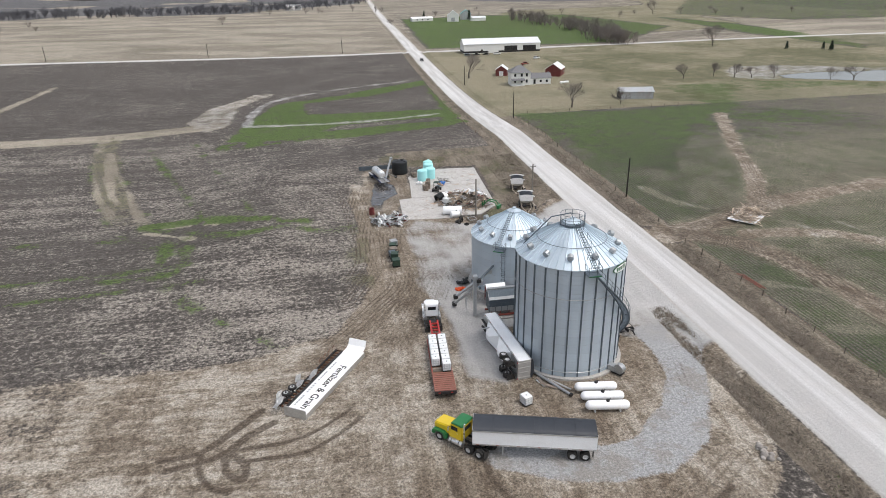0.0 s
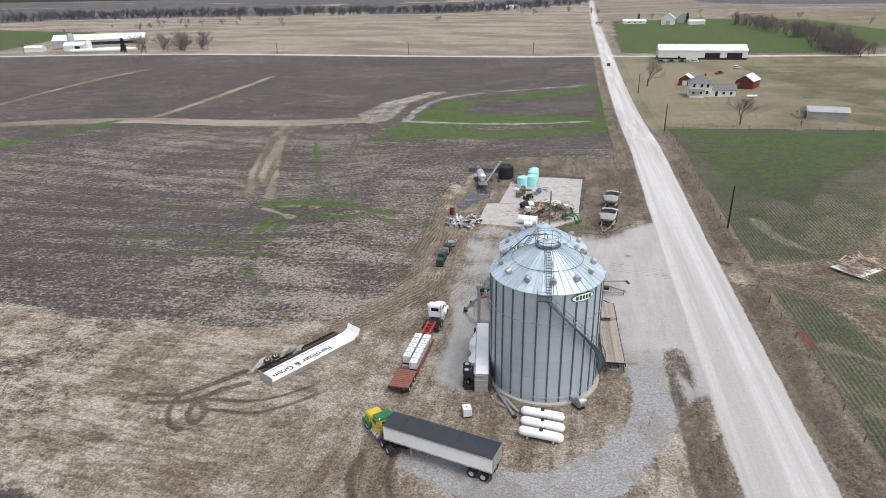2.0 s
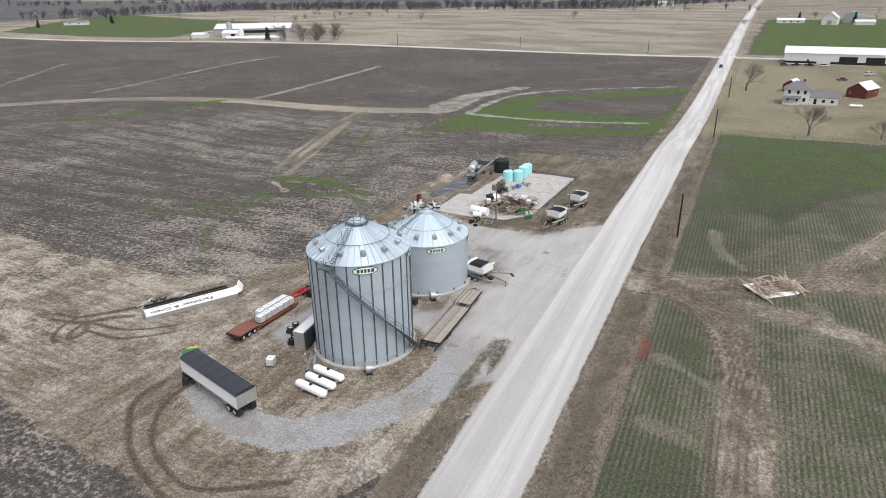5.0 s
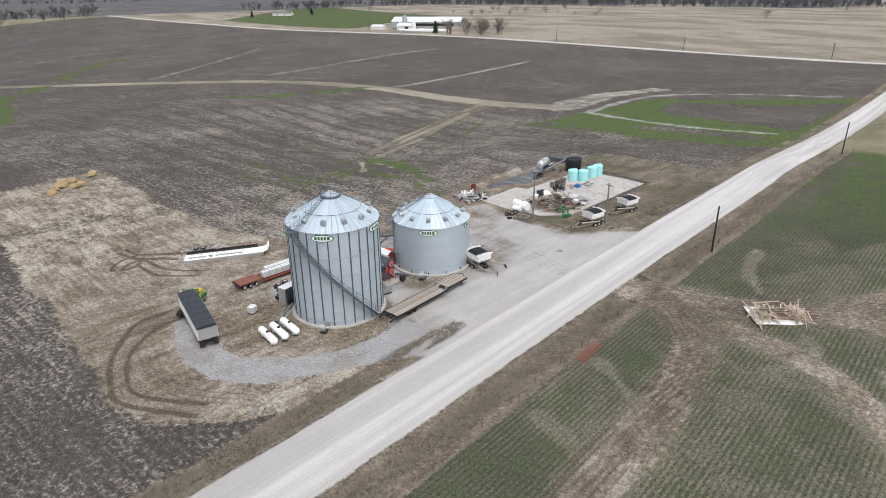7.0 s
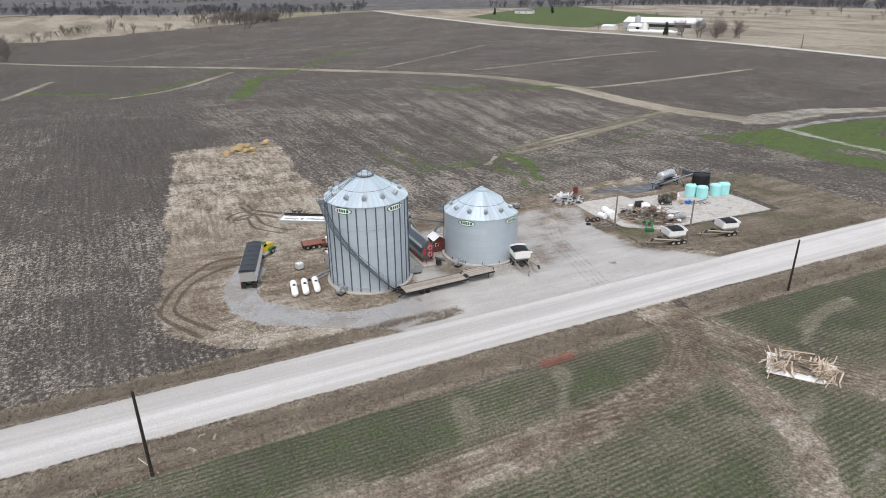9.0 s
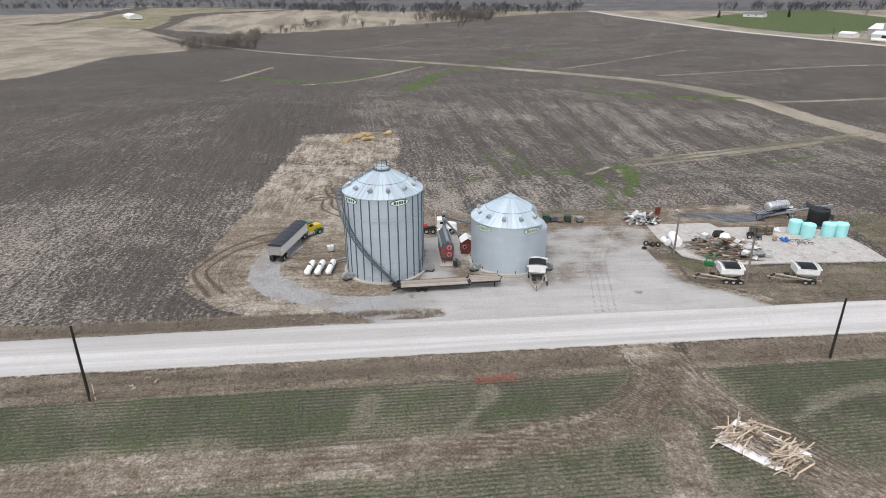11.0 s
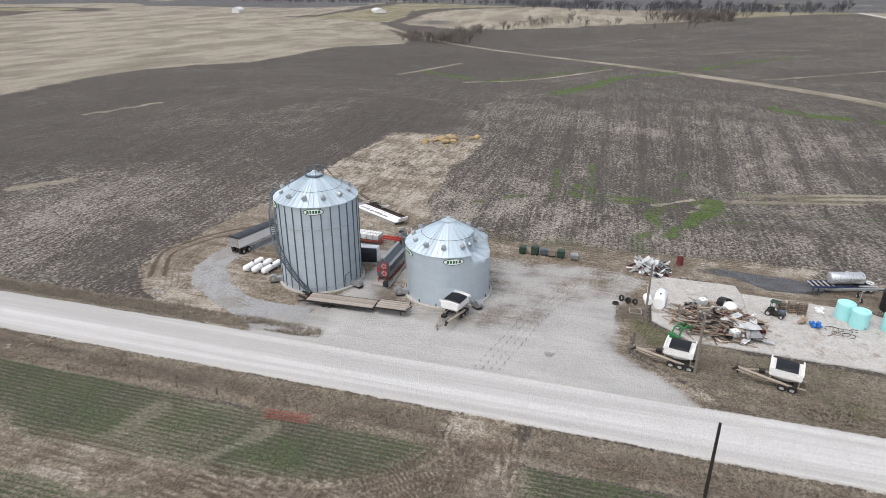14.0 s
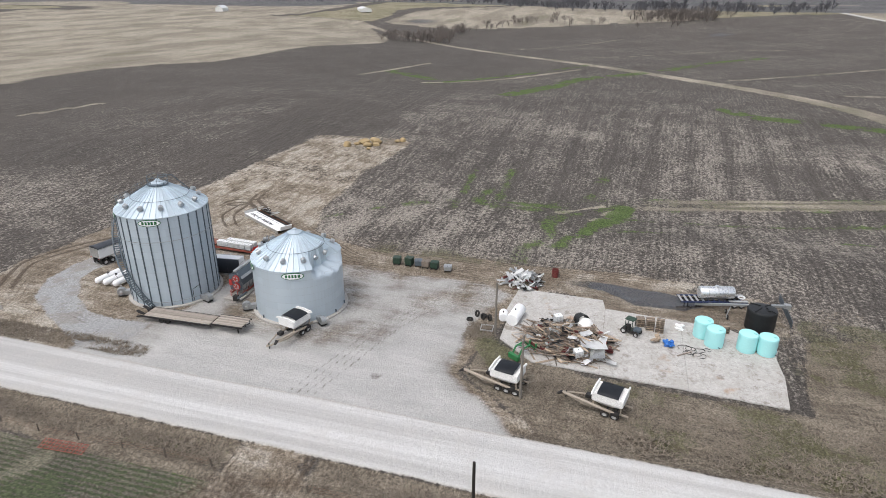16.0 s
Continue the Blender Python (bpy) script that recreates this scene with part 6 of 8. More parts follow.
M_PAD = pad_material()
pad = tagged(new("concrete_pad"), "cracked pale concrete slab strewn with debris", "concrete slab", kind="structure")
for o in ([(13.8, 131.5), (21.5, 131.5), (21.5, 142), (14.6, 142)], [(21.53, 118), (26.5, 118), (31.0, 123), (31.4, 131.5), (21.53, 131.5)], [(21.53, 131.53), (31.4, 131.53), (31.9, 142), (21.53, 142)],
          [(14.7, 142.03), (21.5, 142.03), (21.5, 153.4), (19.5, 154), (14.8, 148)], [(21.53, 142.03), (31.9, 142.03), (32.5, 152.9), (26, 153.6), (21.53, 153.4)], [(10.6, 118), (21.5, 117), (21.5, 131.47), (13.8, 131.47), (11.0, 131)]):
    bm = slab("panel", o, 0.15 if o[0][0] != 10.6 else 0.09, "")
    part("slab_panel", bm, M_PAD, pad)


def poly_tank(m, r, h, material, label, name="poly_tank"):
    t = thing(name, m, label, "tank", "poly tanks on the slab")
    ribs = []
    n = 7
    for i in range(n):
        z = 0.1 + (h - 0.25) * i / (n - 1)
        ribs += [(r, z), (r + (0.03 if i % 2 else 0), z + (h - 0.25) / (n - 1) * 0.45)]
    prof = [(r * 0.97, 0.0)] + ribs[:-1] + [(r * 0.97, h - 0.05), (r * 0.6, h + 0.12), (0.32, h + 0.2), (0, h + 0.2)]
    part("shell", lathe(bm_new(), prof, 36), material, t, "", True)
    part("lid", lathe(bm_new(), [(0.26, h + 0.1), (0.26, h + 0.28), (0, h + 0.3)], 16, pose(r * 0.55, 0.1, -0.02)), material, t, "round screw lid", True)
    part("outlet", rod(bm_new(), (r - 0.05, 0, 0.25), (r + 0.25, 0, 0.25), 0.06), M_BLACK, t)
    return t


for x, y in ((18.0, 144.6), (20.1, 145.9), (20.2, 149.9), (20.4, 152.3)):
    poly_tank(pose(x, y, 0.15, 0, 0, random.uniform(0, 90)), 1.2, 2.55, M_TEAL, "pale teal poly tank standing on concrete")
big = poly_tank(pose(13.3, 152.6, 0.0, 0, 0, 30), 1.95, 3.15, M_TANKBLACK, "large ribbed black poly tank", "poly_tank")
for i in range(4):
    a = radians(90 * i + 20)
    part("top_rib", beam(bm_new(), (0.4 * math.cos(a), 0.4 * math.sin(a), 3.38), (1.9 * math.cos(a), 1.9 * math.sin(a), 3.16), 0.1, 0.22), M_TANKBLACK, big)


def silver_trailer():
    m = pose(8.9, 142.0, 0, 0, 0, 104)
    t = thing("tank_trailer", m, "polished steel tank on a blue flat trailer", "trailer", "road trailers")
    r, half = 0.95, 2.4
    prof = [(r * math.sin(math.pi / 2 * i / 5), -half - 0.35 * math.cos(math.pi / 2 * i / 5)) for i in range(6)]
    prof += [(a, -b) for a, b in prof[::-1]]
    tk = part("barrel", lathe(bm_new(), prof, 30, pose(5.4, 0, 2.1, 0, 90)), M_CHROME, t, "polished steel barrel", True)
    part("manhole", rod(bm_new(), (5.4, 0, 3.0), (5.4, 0, 3.2), 0.3, seg=16), M_CHROME, tk)
    for x in (4.0, 5.4, 6.8):
        part("band", rod(bm_new(), (x, 0, 2.1), (x + 0.08, 0, 2.1), r + 0.012, seg=30), M_ALU, tk)
    M_NAVY = paint("navy_paint", (0.02, 0.035, 0.10), 0.5, 0, 0.25)
    for s in (-1, 1):
        boxpart("side_rail", t, M_NAVY, 4.9, s * 1.1, 1.0, 9.8, 0.14, 0.22)
        boxpart("main_beam", t, M_BLACK, 4.9, s * 0.45, 0.85, 9.6, 0.14, 0.3)
        boxpart("fender", t, M_ALU, 8.5, s * 1.0, 1.14, 2.8, 0.55, 0.05)
    for i in range(12):
        boxpart("cross_bar", t, M_ALU if i < 5 else M_NAVY, 0.2 + i * 0.8, 0, 1.05, 0.3 if i < 5 else 0.12, 2.2, 0.1)
    for x in (8.0, 9.05):
        for s in (-1, 1):
            wheel(t, x, s * 0.95, None, 0.46, 0.4)
        part("axle", rod(bm_new(), (x, -1, 0.46), (x, 1, 0.46), 0.07), M_BLACK, t)
    for s in (-1, 1):
        boxpart("landing_leg", t, M_BLACK, 1.2, s * 0.7, 0.45, 0.12, 0.12, 0.9)
    part("hose_coil", pipe(bm_new(), [(9.3 + 0.5 * math.cos(a * 0.7), 0.5 * math.sin(a * 0.7), 1.2 + a * 0.01) for a in range(20)], 0.05), M_WHITE, t)


silver_trailer()
conv = thing("portable_conveyor", pose(0, 0, 0), "long grey portable conveyor on two wheels", "conveyor")
part("tube", beam(bm_new(), (8.8, 144.4, 0.35), (11.4, 155.8, 3.0), 0.42, 0.3), M_ZINC, conv)
part("hood", box(bm_new(), 11.5, 156.0, 3.05, 0.7, 0.9, 0.6, None, 0.06), M_ZINC, conv)
for s in (-1, 1):
    part("axle_leg", beam(bm_new(), (9.9, 149.2, 1.3), (10.9 + s * 0.9, 148.6 - s * 0.2, 0.4), 0.08, 0.08), M_ZINC, conv)
    wheel(conv, 10.9 + s * 0.95, 148.6, None, 0.36, 0.22)
part("strut", beam(bm_new(), (9.3, 146.8, 0.9), (11.2, 153.5, 2.4), 0.07, 0.07), M_BLACK, conv)
rail = thing("windbreak_fence", pose(0, 0, 0), "low dark board windbreak behind the tanks", "fence")
for i in range(10):
    part("board", box(bm_new(), 3.6 + i * 0.9, 157.0, 0.55, 0.86, 0.06, 1.1), M_STIFF, rail)


def pallet_stack(x, y, n, turn, label):
    t = thing("pallet_stack", pose(x, y, 0.15, 0, 0, turn), label, "pallets", "stacks of pallets")
    for i in range(n):
        z = i * 0.145
        p = part("pallet", box(bm_new(), 0, 0, z + 0.045, 1.0, 0.1, 0.09), M_WOOD if i % 3 else M_OLDWOOD, t)
        for yy in (-0.5, 0.5):
            boxpart("bearer", p, M_OLDWOOD, 0, yy, z + 0.045, 1.0, 0.1, 0.09)
        for k in range(6):
            boxpart("slat", p, M_WOOD if (i + k) % 2 else M_OLDWOOD, -0.45 + k * 0.18, 0, z + 0.105, 0.12, 1.1, 0.03)


pallet_stack(17.6, 136.4, 9, 12, "stack of brown wooden pallets on concrete")
pallet_stack(18.3, 137.7, 12, 5, "stack of brown wooden pallets on concrete")
pallet_stack(18.6, 139.0, 13, -6, "tall stack of weathered wooden pallets")
pallet_stack(16.3, 147.6, 8, 20, "grey pallets stacked between tanks")


M_MACHINE = paint("dull_machine_green", (0.022, 0.05, 0.032), 0.6, 0, 0.4, (0.10, 0.09, 0.07), 2.0)


def mower():
    t = thing("farm_implement", pose(20.0, 135.1, 0.15, 0, 0, 65), "dark green open-station farm implement", "implement")
    boxpart("chassis", t, M_BLACK, 0, 0, 0.5, 2.2, 1.0, 0.3, "", 0.05)
    for x in (-0.6, 0.4):
        for y in (-0.5, 0.5):
            boxpart("cage_post", t, M_MACHINE, x, y, 1.4, 0.07, 0.07, 1.6)
    boxpart("roof", t, M_MACHINE, -0.1, 0, 2.2, 1.3, 1.2, 0.1, "", 0.04)
    boxpart("seat", t, M_BLACK, -0.3, 0, 0.95, 0.5, 0.5, 0.6, "", 0.08)
    boxpart("engine_cover", t, M_STIFF, 1.0, 0, 0.85, 0.9, 0.8, 0.5, "", 0.08)
    for x, r in ((-0.7, 0.45), (1.1, 0.35)):
        for s in (-1, 1):
            wheel(t, x, s * 0.65, None, r, 0.25)


mower()


def bundle(name, x, y, sx, sy, sz, n, material, label, category, seed, z0=0.15):
    """A loose heap of crumpled blocks."""
    t = thing(name, pose(x, y, z0), label, category)
    r = random.Random(seed)
    for i in range(n):
        bm = bm_new()
        a, b, c = r.uniform(0.3, 0.7), r.uniform(0.25, 0.5), r.uniform(0.12, 0.35)
        box(bm, 0, 0, 0, a, b, c, None, 0.05)
        for v in bm.verts:
            v.co += Vector((r.uniform(-1, 1), r.uniform(-1, 1), r.uniform(-1, 1))) * 0.06
        bm.transform(pose(r.uniform(-sx, sx) / 2, r.uniform(-sy, sy) / 2, c / 2 + r.random() * (sz - c), r.uniform(-20, 20), r.uniform(-20, 20), r.uniform(0, 180)))
        part("piece", bm, material, t)
    return t


bundle("white_sacks", 16.6, 141.8, 1.4, 1.0, 0.6, 9, M_WHITE, "crumpled white sacks on concrete", "sacks", 1)
bundle("blue_bundle", 22.0, 140.2, 1.2, 1.2, 0.8, 12, M_BLUE, "heap of bright blue plastic drums and sheet", "bundle", 2)
bundle("carton_pile", 21.4, 138.4, 1.0, 0.9, 0.9, 8, M_WOOD, "pile of brown cartons and sheets", "cartons", 3)
bundle("black_bags", 16.6, 87.2, 1.8, 1.4, 0.7, 12, M_TANKBLACK, "pile of black plastic bags on gravel", "bags", 5, 0)
bundle("orange_fencing", 16.0, 85.2, 1.5, 0.7, 0.3, 10, M_ORANGE, "crumpled orange plastic fencing on gravel", "fencing", 6, 0)
wire = thing("wire_tangle", pose(22.6, 143.6, 0.15), "tangle of dark hose and wire on concrete", "wire")
rw = random.Random(8)
for i in range(7):
    cx, cy, rr = rw.uniform(-1.2, 1.2), rw.uniform(-1.5, 1.5), rw.uniform(0.3, 0.8)
    part("loop", pipe(bm_new(), [(cx + rr * math.cos(k * 0.6), cy + rr * 1.3 * math.sin(k * 0.6), 0.05 + 0.1 * rw.random()) for k in range(10)], 0.035, 5), M_BLACK, wire)
part("board", box(bm_new(), -0.2, -1.9, 0.08, 0.2, 2.4, 0.08, pose(0, 0, 0, 0, 0, 40)), M_OLDWOOD, wire)


# ---- white fuel tanks, tyres, frame by the light pole ----
def fuel_tank(m, r, half, label):
    t = thing("fuel_tank", m, label, "tank", "white fuel tanks")
    part("shell", lathe(bm_new(), [(0, -half), (r * 0.96, -half), (r, -half + 0.05), (r, half - 0.05), (r * 0.96, half), (0, half)], 28, pose(0, 0, r, 0, 90)), M_WHITE, t, "", True)
    part("filler", rod(bm_new(), (0.3, 0, 2 * r - 0.03), (0.3, 0, 2 * r + 0.22), 0.1), M_BLACK, t)
    for x in (-half * 0.6, half * 0.6):
        boxpart("chock", t, M_OLDWOOD, x, 0, 0.06, 0.15, r * 1.4, 0.12)


fuel_tank(pose(21.0, 117.4, 0.1, 0, 0, 8), 0.62, 0.85, "short white fuel tank lying on its side")
fuel_tank(pose(20.8, 119.2, 0.1, 0, 0, -8), 0.88, 1.9, "large white fuel tank lying on its side")
tyre_me = SHARED["tyre/0.50.27"]
for x, y, a in ((22.5, 112.8, 0), (21.2, 113.6, 70), (21.8, 114.6, 75), (21.9, 115.6, 80), (30.9, 86.6, 88), (21.0, 114.6, 0)):
    o = tagged(new("loose_tyre", tyre_me), "worn black tyre lying on gravel" if a < 60 else "worn black tyre leaning on edge", "tyre", "loose tyres")
    o.matrix_basis = pose(x, y, 0.14 if a < 60 else 0.5, a, 0, 40 if x < 30 else 95)
fr = thing("sandbox_frame", pose(24.2, 115.7, 0.1, 0, 0, 5), "open rectangular metal box frame on grass", "box frame")
for x, y, a, b in ((0, 0.85, 1.5, 0.1), (0, -0.85, 1.5, 0.1), (0.75, 0, 0.1, 1.8), (-0.75, 0, 0.1, 1.8)):
    boxpart("bar", fr, M_ALU, x, y, 0, a, b, 0.18)
barrel = thing("burn_barrel", pose(4.5, 122.9, 0.0), "rusty upright burn barrel at the field edge", "barrel")
part("drum", lathe(bm_new(), [(0.55, 0), (0.55, 0.45), (0.58, 0.48), (0.55, 0.51), (0.55, 0.95), (0.58, 0.98), (0.55, 1.4), (0.48, 1.38), (0.48, 0.1)], 22), M_BARNRED, barrel, "", True)


# ---- heaps: torn roofing and the demolished building ----
def sheet_piece(rnd, a, b, curl):
    bm = bm_new()
    n, k = 7, 4
    f = [rnd.uniform(0, 6) for _ in range(4)]
    rows = [[bm.verts.new(((i / (n - 1) - 0.5) * a, (j / (k - 1) - 0.5) * b, curl * (math.sin(i * 1.1 + f[0]) + 0.6 * math.sin(j * 1.7 + i * 0.8 + f[1])))) for j in range(k)] for i in range(n)]
    for p, q in zip(rows, rows[1:]):
        for j in range(k - 1):
            bm.faces.new((p[j], q[j], q[j + 1], p[j + 1]))
    bmesh.ops.solidify(bm, geom=bm.faces[:], thickness=0.015)
    return bm


scrap = thing("scrap_metal_heap", pose(7.8, 118.0, 0.05), "heap of torn white and red roofing sheets", "scrap heap")
rnd = random.Random(21)
for i in range(95):
    a = rnd.uniform(0, 2 * math.pi)
    d = math.sqrt(rnd.random())
    h = (1 - d) * 1.15
    bm = sheet_piece(rnd, rnd.uniform(1.2, 3.6), rnd.uniform(0.25, 0.7), rnd.uniform(0.04, 0.14))
    bm.transform(pose(3.6 * d * math.cos(a), 3.0 * d * math.sin(a), 0.15 + h * rnd.random(), rnd.uniform(-40, 40), rnd.uniform(-35, 35), rnd.uniform(0, 360)))
    part("sheet", bm, M_BARNRED if i % 11 == 0 else (M_BLACK if i % 13 == 0 else (M_WHITE if i % 2 == 0 else M_SHEET)), scrap)

heap = thing("lumber_heap", pose(24.8, 126.8, 0.15), "big heap of broken lumber and wall panels", "debris heap")
timber = [mesh_of(f"timber/{k}", lambda b, k=k: box(b, 0, 0, 0, 1.6 + k * 0.62, (0.09, 0.14, 0.2, 0.05, 0.25)[k], (0.05, 0.09, 0.04, 0.05, 0.03)[k]), M_OLDWOOD if k % 2 else M_WOOD) for k in range(5)]
M_BROWNWOOD = paint("brown_old_lumber", (0.215, 0.165, 0.125), 0.95, 0, 0.5, (0.10, 0.078, 0.062), 1.4, 0.5, 0.3)
timber += [mesh_of(f"timber/b{k}", lambda b, k=k: box(b, 0, 0, 0, 1.4 + k * 0.8, 0.12 + 0.04 * k, 0.06), M_BROWNWOOD) for k in range(4)]
for i in range(290):
    a = rnd.uniform(0, 2 * math.pi)
    d = rnd.random() ** 0.6
    h = (1 - d) ** 0.8 * 1.9
    put("timber", rnd.choice(timber), heap, pose(5.6 * d * math.cos(a), 6.4 * d * math.sin(a), 0.12 + h * rnd.random() ** 0.6, rnd.uniform(-25, 25), rnd.gauss(0, 5 + 7 * (1 - d)), rnd.gauss(75, 24) if i % 3 else rnd.uniform(0, 180)))
for i, (x, y, z, a, b, mat) in enumerate(((1.4, 3.6, 1.1, 3.4, 2.6, M_WHITE), (3.2, 4.4, 0.8, 2.6, 1.6, M_SHEET), (-0.6, 4.8, 0.8, 2.2, 1.0, M_WHITE), (2.4, 3.4, 0.7, 2.4, 1.0, M_SHEET), (-1.0, 0.8, 1.3, 2.2, 1.0, M_OLDWOOD), (3.8, 3.6, 0.6, 2.0, 0.5, M_SHEET), (0.6, -3.0, 0.4, 2.2, 0.9, M_REDBRIGHT), (4.2, 5.5, 0.5, 2.6, 0.5, M_SHEET), (-3.4, -1.6, 0.6, 1.6, 0.8, M_SHEET), (0.2, 4.6, 0.7, 1.6, 1.0, M_RED), (-2.6, 4.0, 0.6, 1.2, 1.2, M_RED), (2.0, 0.2, 1.1, 2.2, 0.7, M_BROWNWOOD), (-0.5, 2.5, 1.4, 1.8, 0.9, M_WHITE))):
    bm = sheet_piece(rnd, a, b, 0.05)
    bm.transform(pose(x, y, z, rnd.uniform(-18, 18), rnd.uniform(-18, 18), rnd.uniform(0, 180)))
    part("wall_panel", bm, mat, heap, "broken wall panel")
for x, y, z in ((3.6, 1.9, 0.1), (-4.4, -1.6, 0.4)):
    o = copy_thing(first_tote, pose(24.8 + x, 126.8 + y, 0.15 + z, 4, 3, 30))
    o["label"] = "white caged liquid tote lying among broken lumber"
for i in range(64):
    a, d = rnd.uniform(0, 2 * math.pi), rnd.random() ** 0.6
    bm = sheet_piece(rnd, rnd.uniform(0.8, 2.0), rnd.uniform(0.3, 0.9), 0.06)
    bm.transform(pose(5.8 * d * math.cos(a), 6.2 * d * math.sin(a), 0.3 + 1.5 * (1 - d), rnd.uniform(-20, 20), rnd.uniform(-20, 20), rnd.uniform(0, 180)))
    part("torn_panel", bm, (M_SHEET, M_WHITE, M_BLACK, M_SHEET, M_BLACK, M_OLDWOOD, M_BARNRED)[i % 7], heap)
coil = thing("drain_pipe_coil", pose(19.6, 128.4, 0.9, 20, -15, 30), "black corrugated drain pipe coil on debris", "pipe coil")
for i in range(9):
    part("turn", pipe(bm_new(), [(i * 0.17 - 0.7, 0.85 * math.cos(k * math.pi / 9), 0.85 * math.sin(k * math.pi / 9)) for k in range(19)], 0.085, 7), M_TANKBLACK, coil)
dome = thing("white_dome", pose(20.6, 129.0, 0.6, 25, 20, 0), "cracked white fibreglass dome on debris", "dome")
part("shell", lathe(bm_new(), [(1.15, 0), (1.1, 0.4), (0.85, 0.75), (0.45, 0.95), (0, 1.0)], 24), M_CREAM, dome, "", True)


def loader():
    t = thing("front_loader", pose(29.4, 121.9, 0.1, 0, 0, -35), "bright green tractor loader arms on debris", "loader")
    for s in (-1, 1):
        part("arm", pipe(bm_new(), [(-1.5, s * 0.55, 0.4), (-0.3, s * 0.55, 1.55), (1.2, s * 0.55, 1.35), (1.7, s * 0.55, 0.5)], 0.13, 8), M_CABGREEN, t)
        part("cylinder", rod(bm_new(), (-0.9, s * 0.55, 0.6), (0.8, s * 0.55, 1.1), 0.06), M_CHROME, t)
        boxpart("mast", t, M_CABGREEN, -1.5, s * 0.55, 0.6, 0.3, 0.16, 1.2)
    part("cross_tube", rod(bm_new(), (0.6, -0.55, 1.4), (0.6, 0.55, 1.4), 0.1), M_CABGREEN, t)
    boxpart("bucket", t, M_CABGREEN, 2.0, 0, 0.4, 0.5, 1.7, 0.7, "", 0.08)


loader()


# ---- wood pile on its pad east of the road ----
def woodpad():
    m = pose(*on_land(76.5, 103.4), 0, 0, 38)
    t = thing("lumber_pile", m, "stack of pale broken lumber on white panels", "lumber pile")
    for i in range(5):
        boxpart("base_panel", t, M_WHITE, -3.2 + i * 1.6, 0, 0.14, 1.57, 5.0, 0.08, "white painted base panel")
    r = random.Random(31)
    tm = [mesh_of(f"timber/w{k}", lambda b, k=k: box(b, 0, 0, 0, 1.3 + k * 0.5, 0.11 + 0.05 * (k % 2), 0.06), M_WOODPALE) for k in range(5)]
    for i in range(12):
        boxpart("bearer", t, M_WOODPALE, -3.7 + i * 0.67, -2.4, 0.09, 0.1, 0.9, 0.09)
    for i in range(215):
        side = r.choice((-1, 1))
        put("timber", r.choice(tm), t, pose(side * 2.2 + r.gauss(0, 0.75), r.gauss(0, 0.95), 0.22 + abs(r.gauss(0, 0.45)), r.uniform(-18, 18), r.gauss(0, 17), r.gauss(82, 24)))
    for i in range(26):
        put("timber", timber[i % 9], t, pose(r.gauss(0, 0.7), r.gauss(0.1, 0.9), 0.25 + 0.03 * i, r.uniform(-6, 6), r.uniform(-6, 6), r.gauss(3, 10)))


woodpad()


# ---- crates along the lot's west edge, rocks, bales ----
def crate(x, y, turn, material, sx, sy, sz, label):
    t = thing("planter_unit", pose(x, y, 0, 0, 0, turn), label, "machine box", "parts along the lot edge")
    boxpart("box", t, material, 0, 0, sz / 2 + 0.25, sx, sy, sz, "", 0.06)
    boxpart("lid", t, material, 0, 0, sz + 0.3, sx + 0.08, sy + 0.08, 0.08, "", 0.02)
    for s in (-1, 1):
        boxpart("skid", t, M_BLACK, 0, s * sy * 0.35, 0.12, sx * 1.05, 0.12, 0.25)
    part("bar", rod(bm_new(), (-sx * 0.6, 0, 0.3), (sx * 0.6, 0, sz + 0.55), 0.04), M_BLACK, t)


for x, y, a, mat, s in ((7.0, 96.0, 4, M_MACHINE, 1.0), (7.0, 98.2, -8, M_MACHINE, 1.2), (6.8, 99.8, 15, M_STIFF, 0.8), (7.0, 101.2, 3, M_OLDWOOD, 0.9), (7.1, 102.8, -5, M_MACHINE, 1.0), (7.4, 105.2, 12, M_ZINC, 0.7)):
    crate(x, y, a, mat, 1.2, 1.25, s, "dark green machine box on skids" if mat == M_MACHINE else "weathered grey machine box on skids")


def lump(name, x, y, r, material, label, category, group, seed, flat=0.7):
    rr = random.Random(seed)
    bm = bm_new()
    bmesh.ops.create_icosphere(bm, subdivisions=2, radius=r)
    for v in bm.verts:
        v.co *= 1 + 0.35 * (noise.noise(v.co / r * 1.3 + Vector((seed, 0, 0))))
        v.co.z *= flat
    ob = part(name, bm, material, None, "", True)
    ob.matrix_basis = pose(*on_land(x, y, r * 0.35), 0, 0, rr.uniform(0, 360))
    return tagged(ob, label, category, group)


for i in range(16):
    lump("field_stone", 38.6 + rng.gauss(0, 0.6), 43.4 + rng.gauss(0, 1.0), rng.uniform(0.15, 0.4), M_STONE, "pale field stone in a low pile", "stone", "stones by the ditch", i)
for i, (x, y, r, f) in enumerate(((-63.5, 55.0, 1.1, 1.0), (-75.0, 68.0, 1.0, 0.9), (-68.0, 58.5, 1.7, 0.5), (-70.0, 61.5, 1.5, 0.55), (-65.5, 60.5, 1.3, 0.5), (-71.8, 60.0, 1.2, 0.6), (-67.0, 62.5, 1.1, 0.5), (-73.4, 66.8, 0.9, 0.5), (-62.5, 62.0, 0.7, 0.5), (-66.2, 56.8, 0.9, 0.45))):
    lump("straw_bale", x, y, r, M_HAY, "collapsed tan straw bale on stubble" if f < 0.8 else "round tan straw bale on stubble", "bale", "straw bales", 40 + i, f)


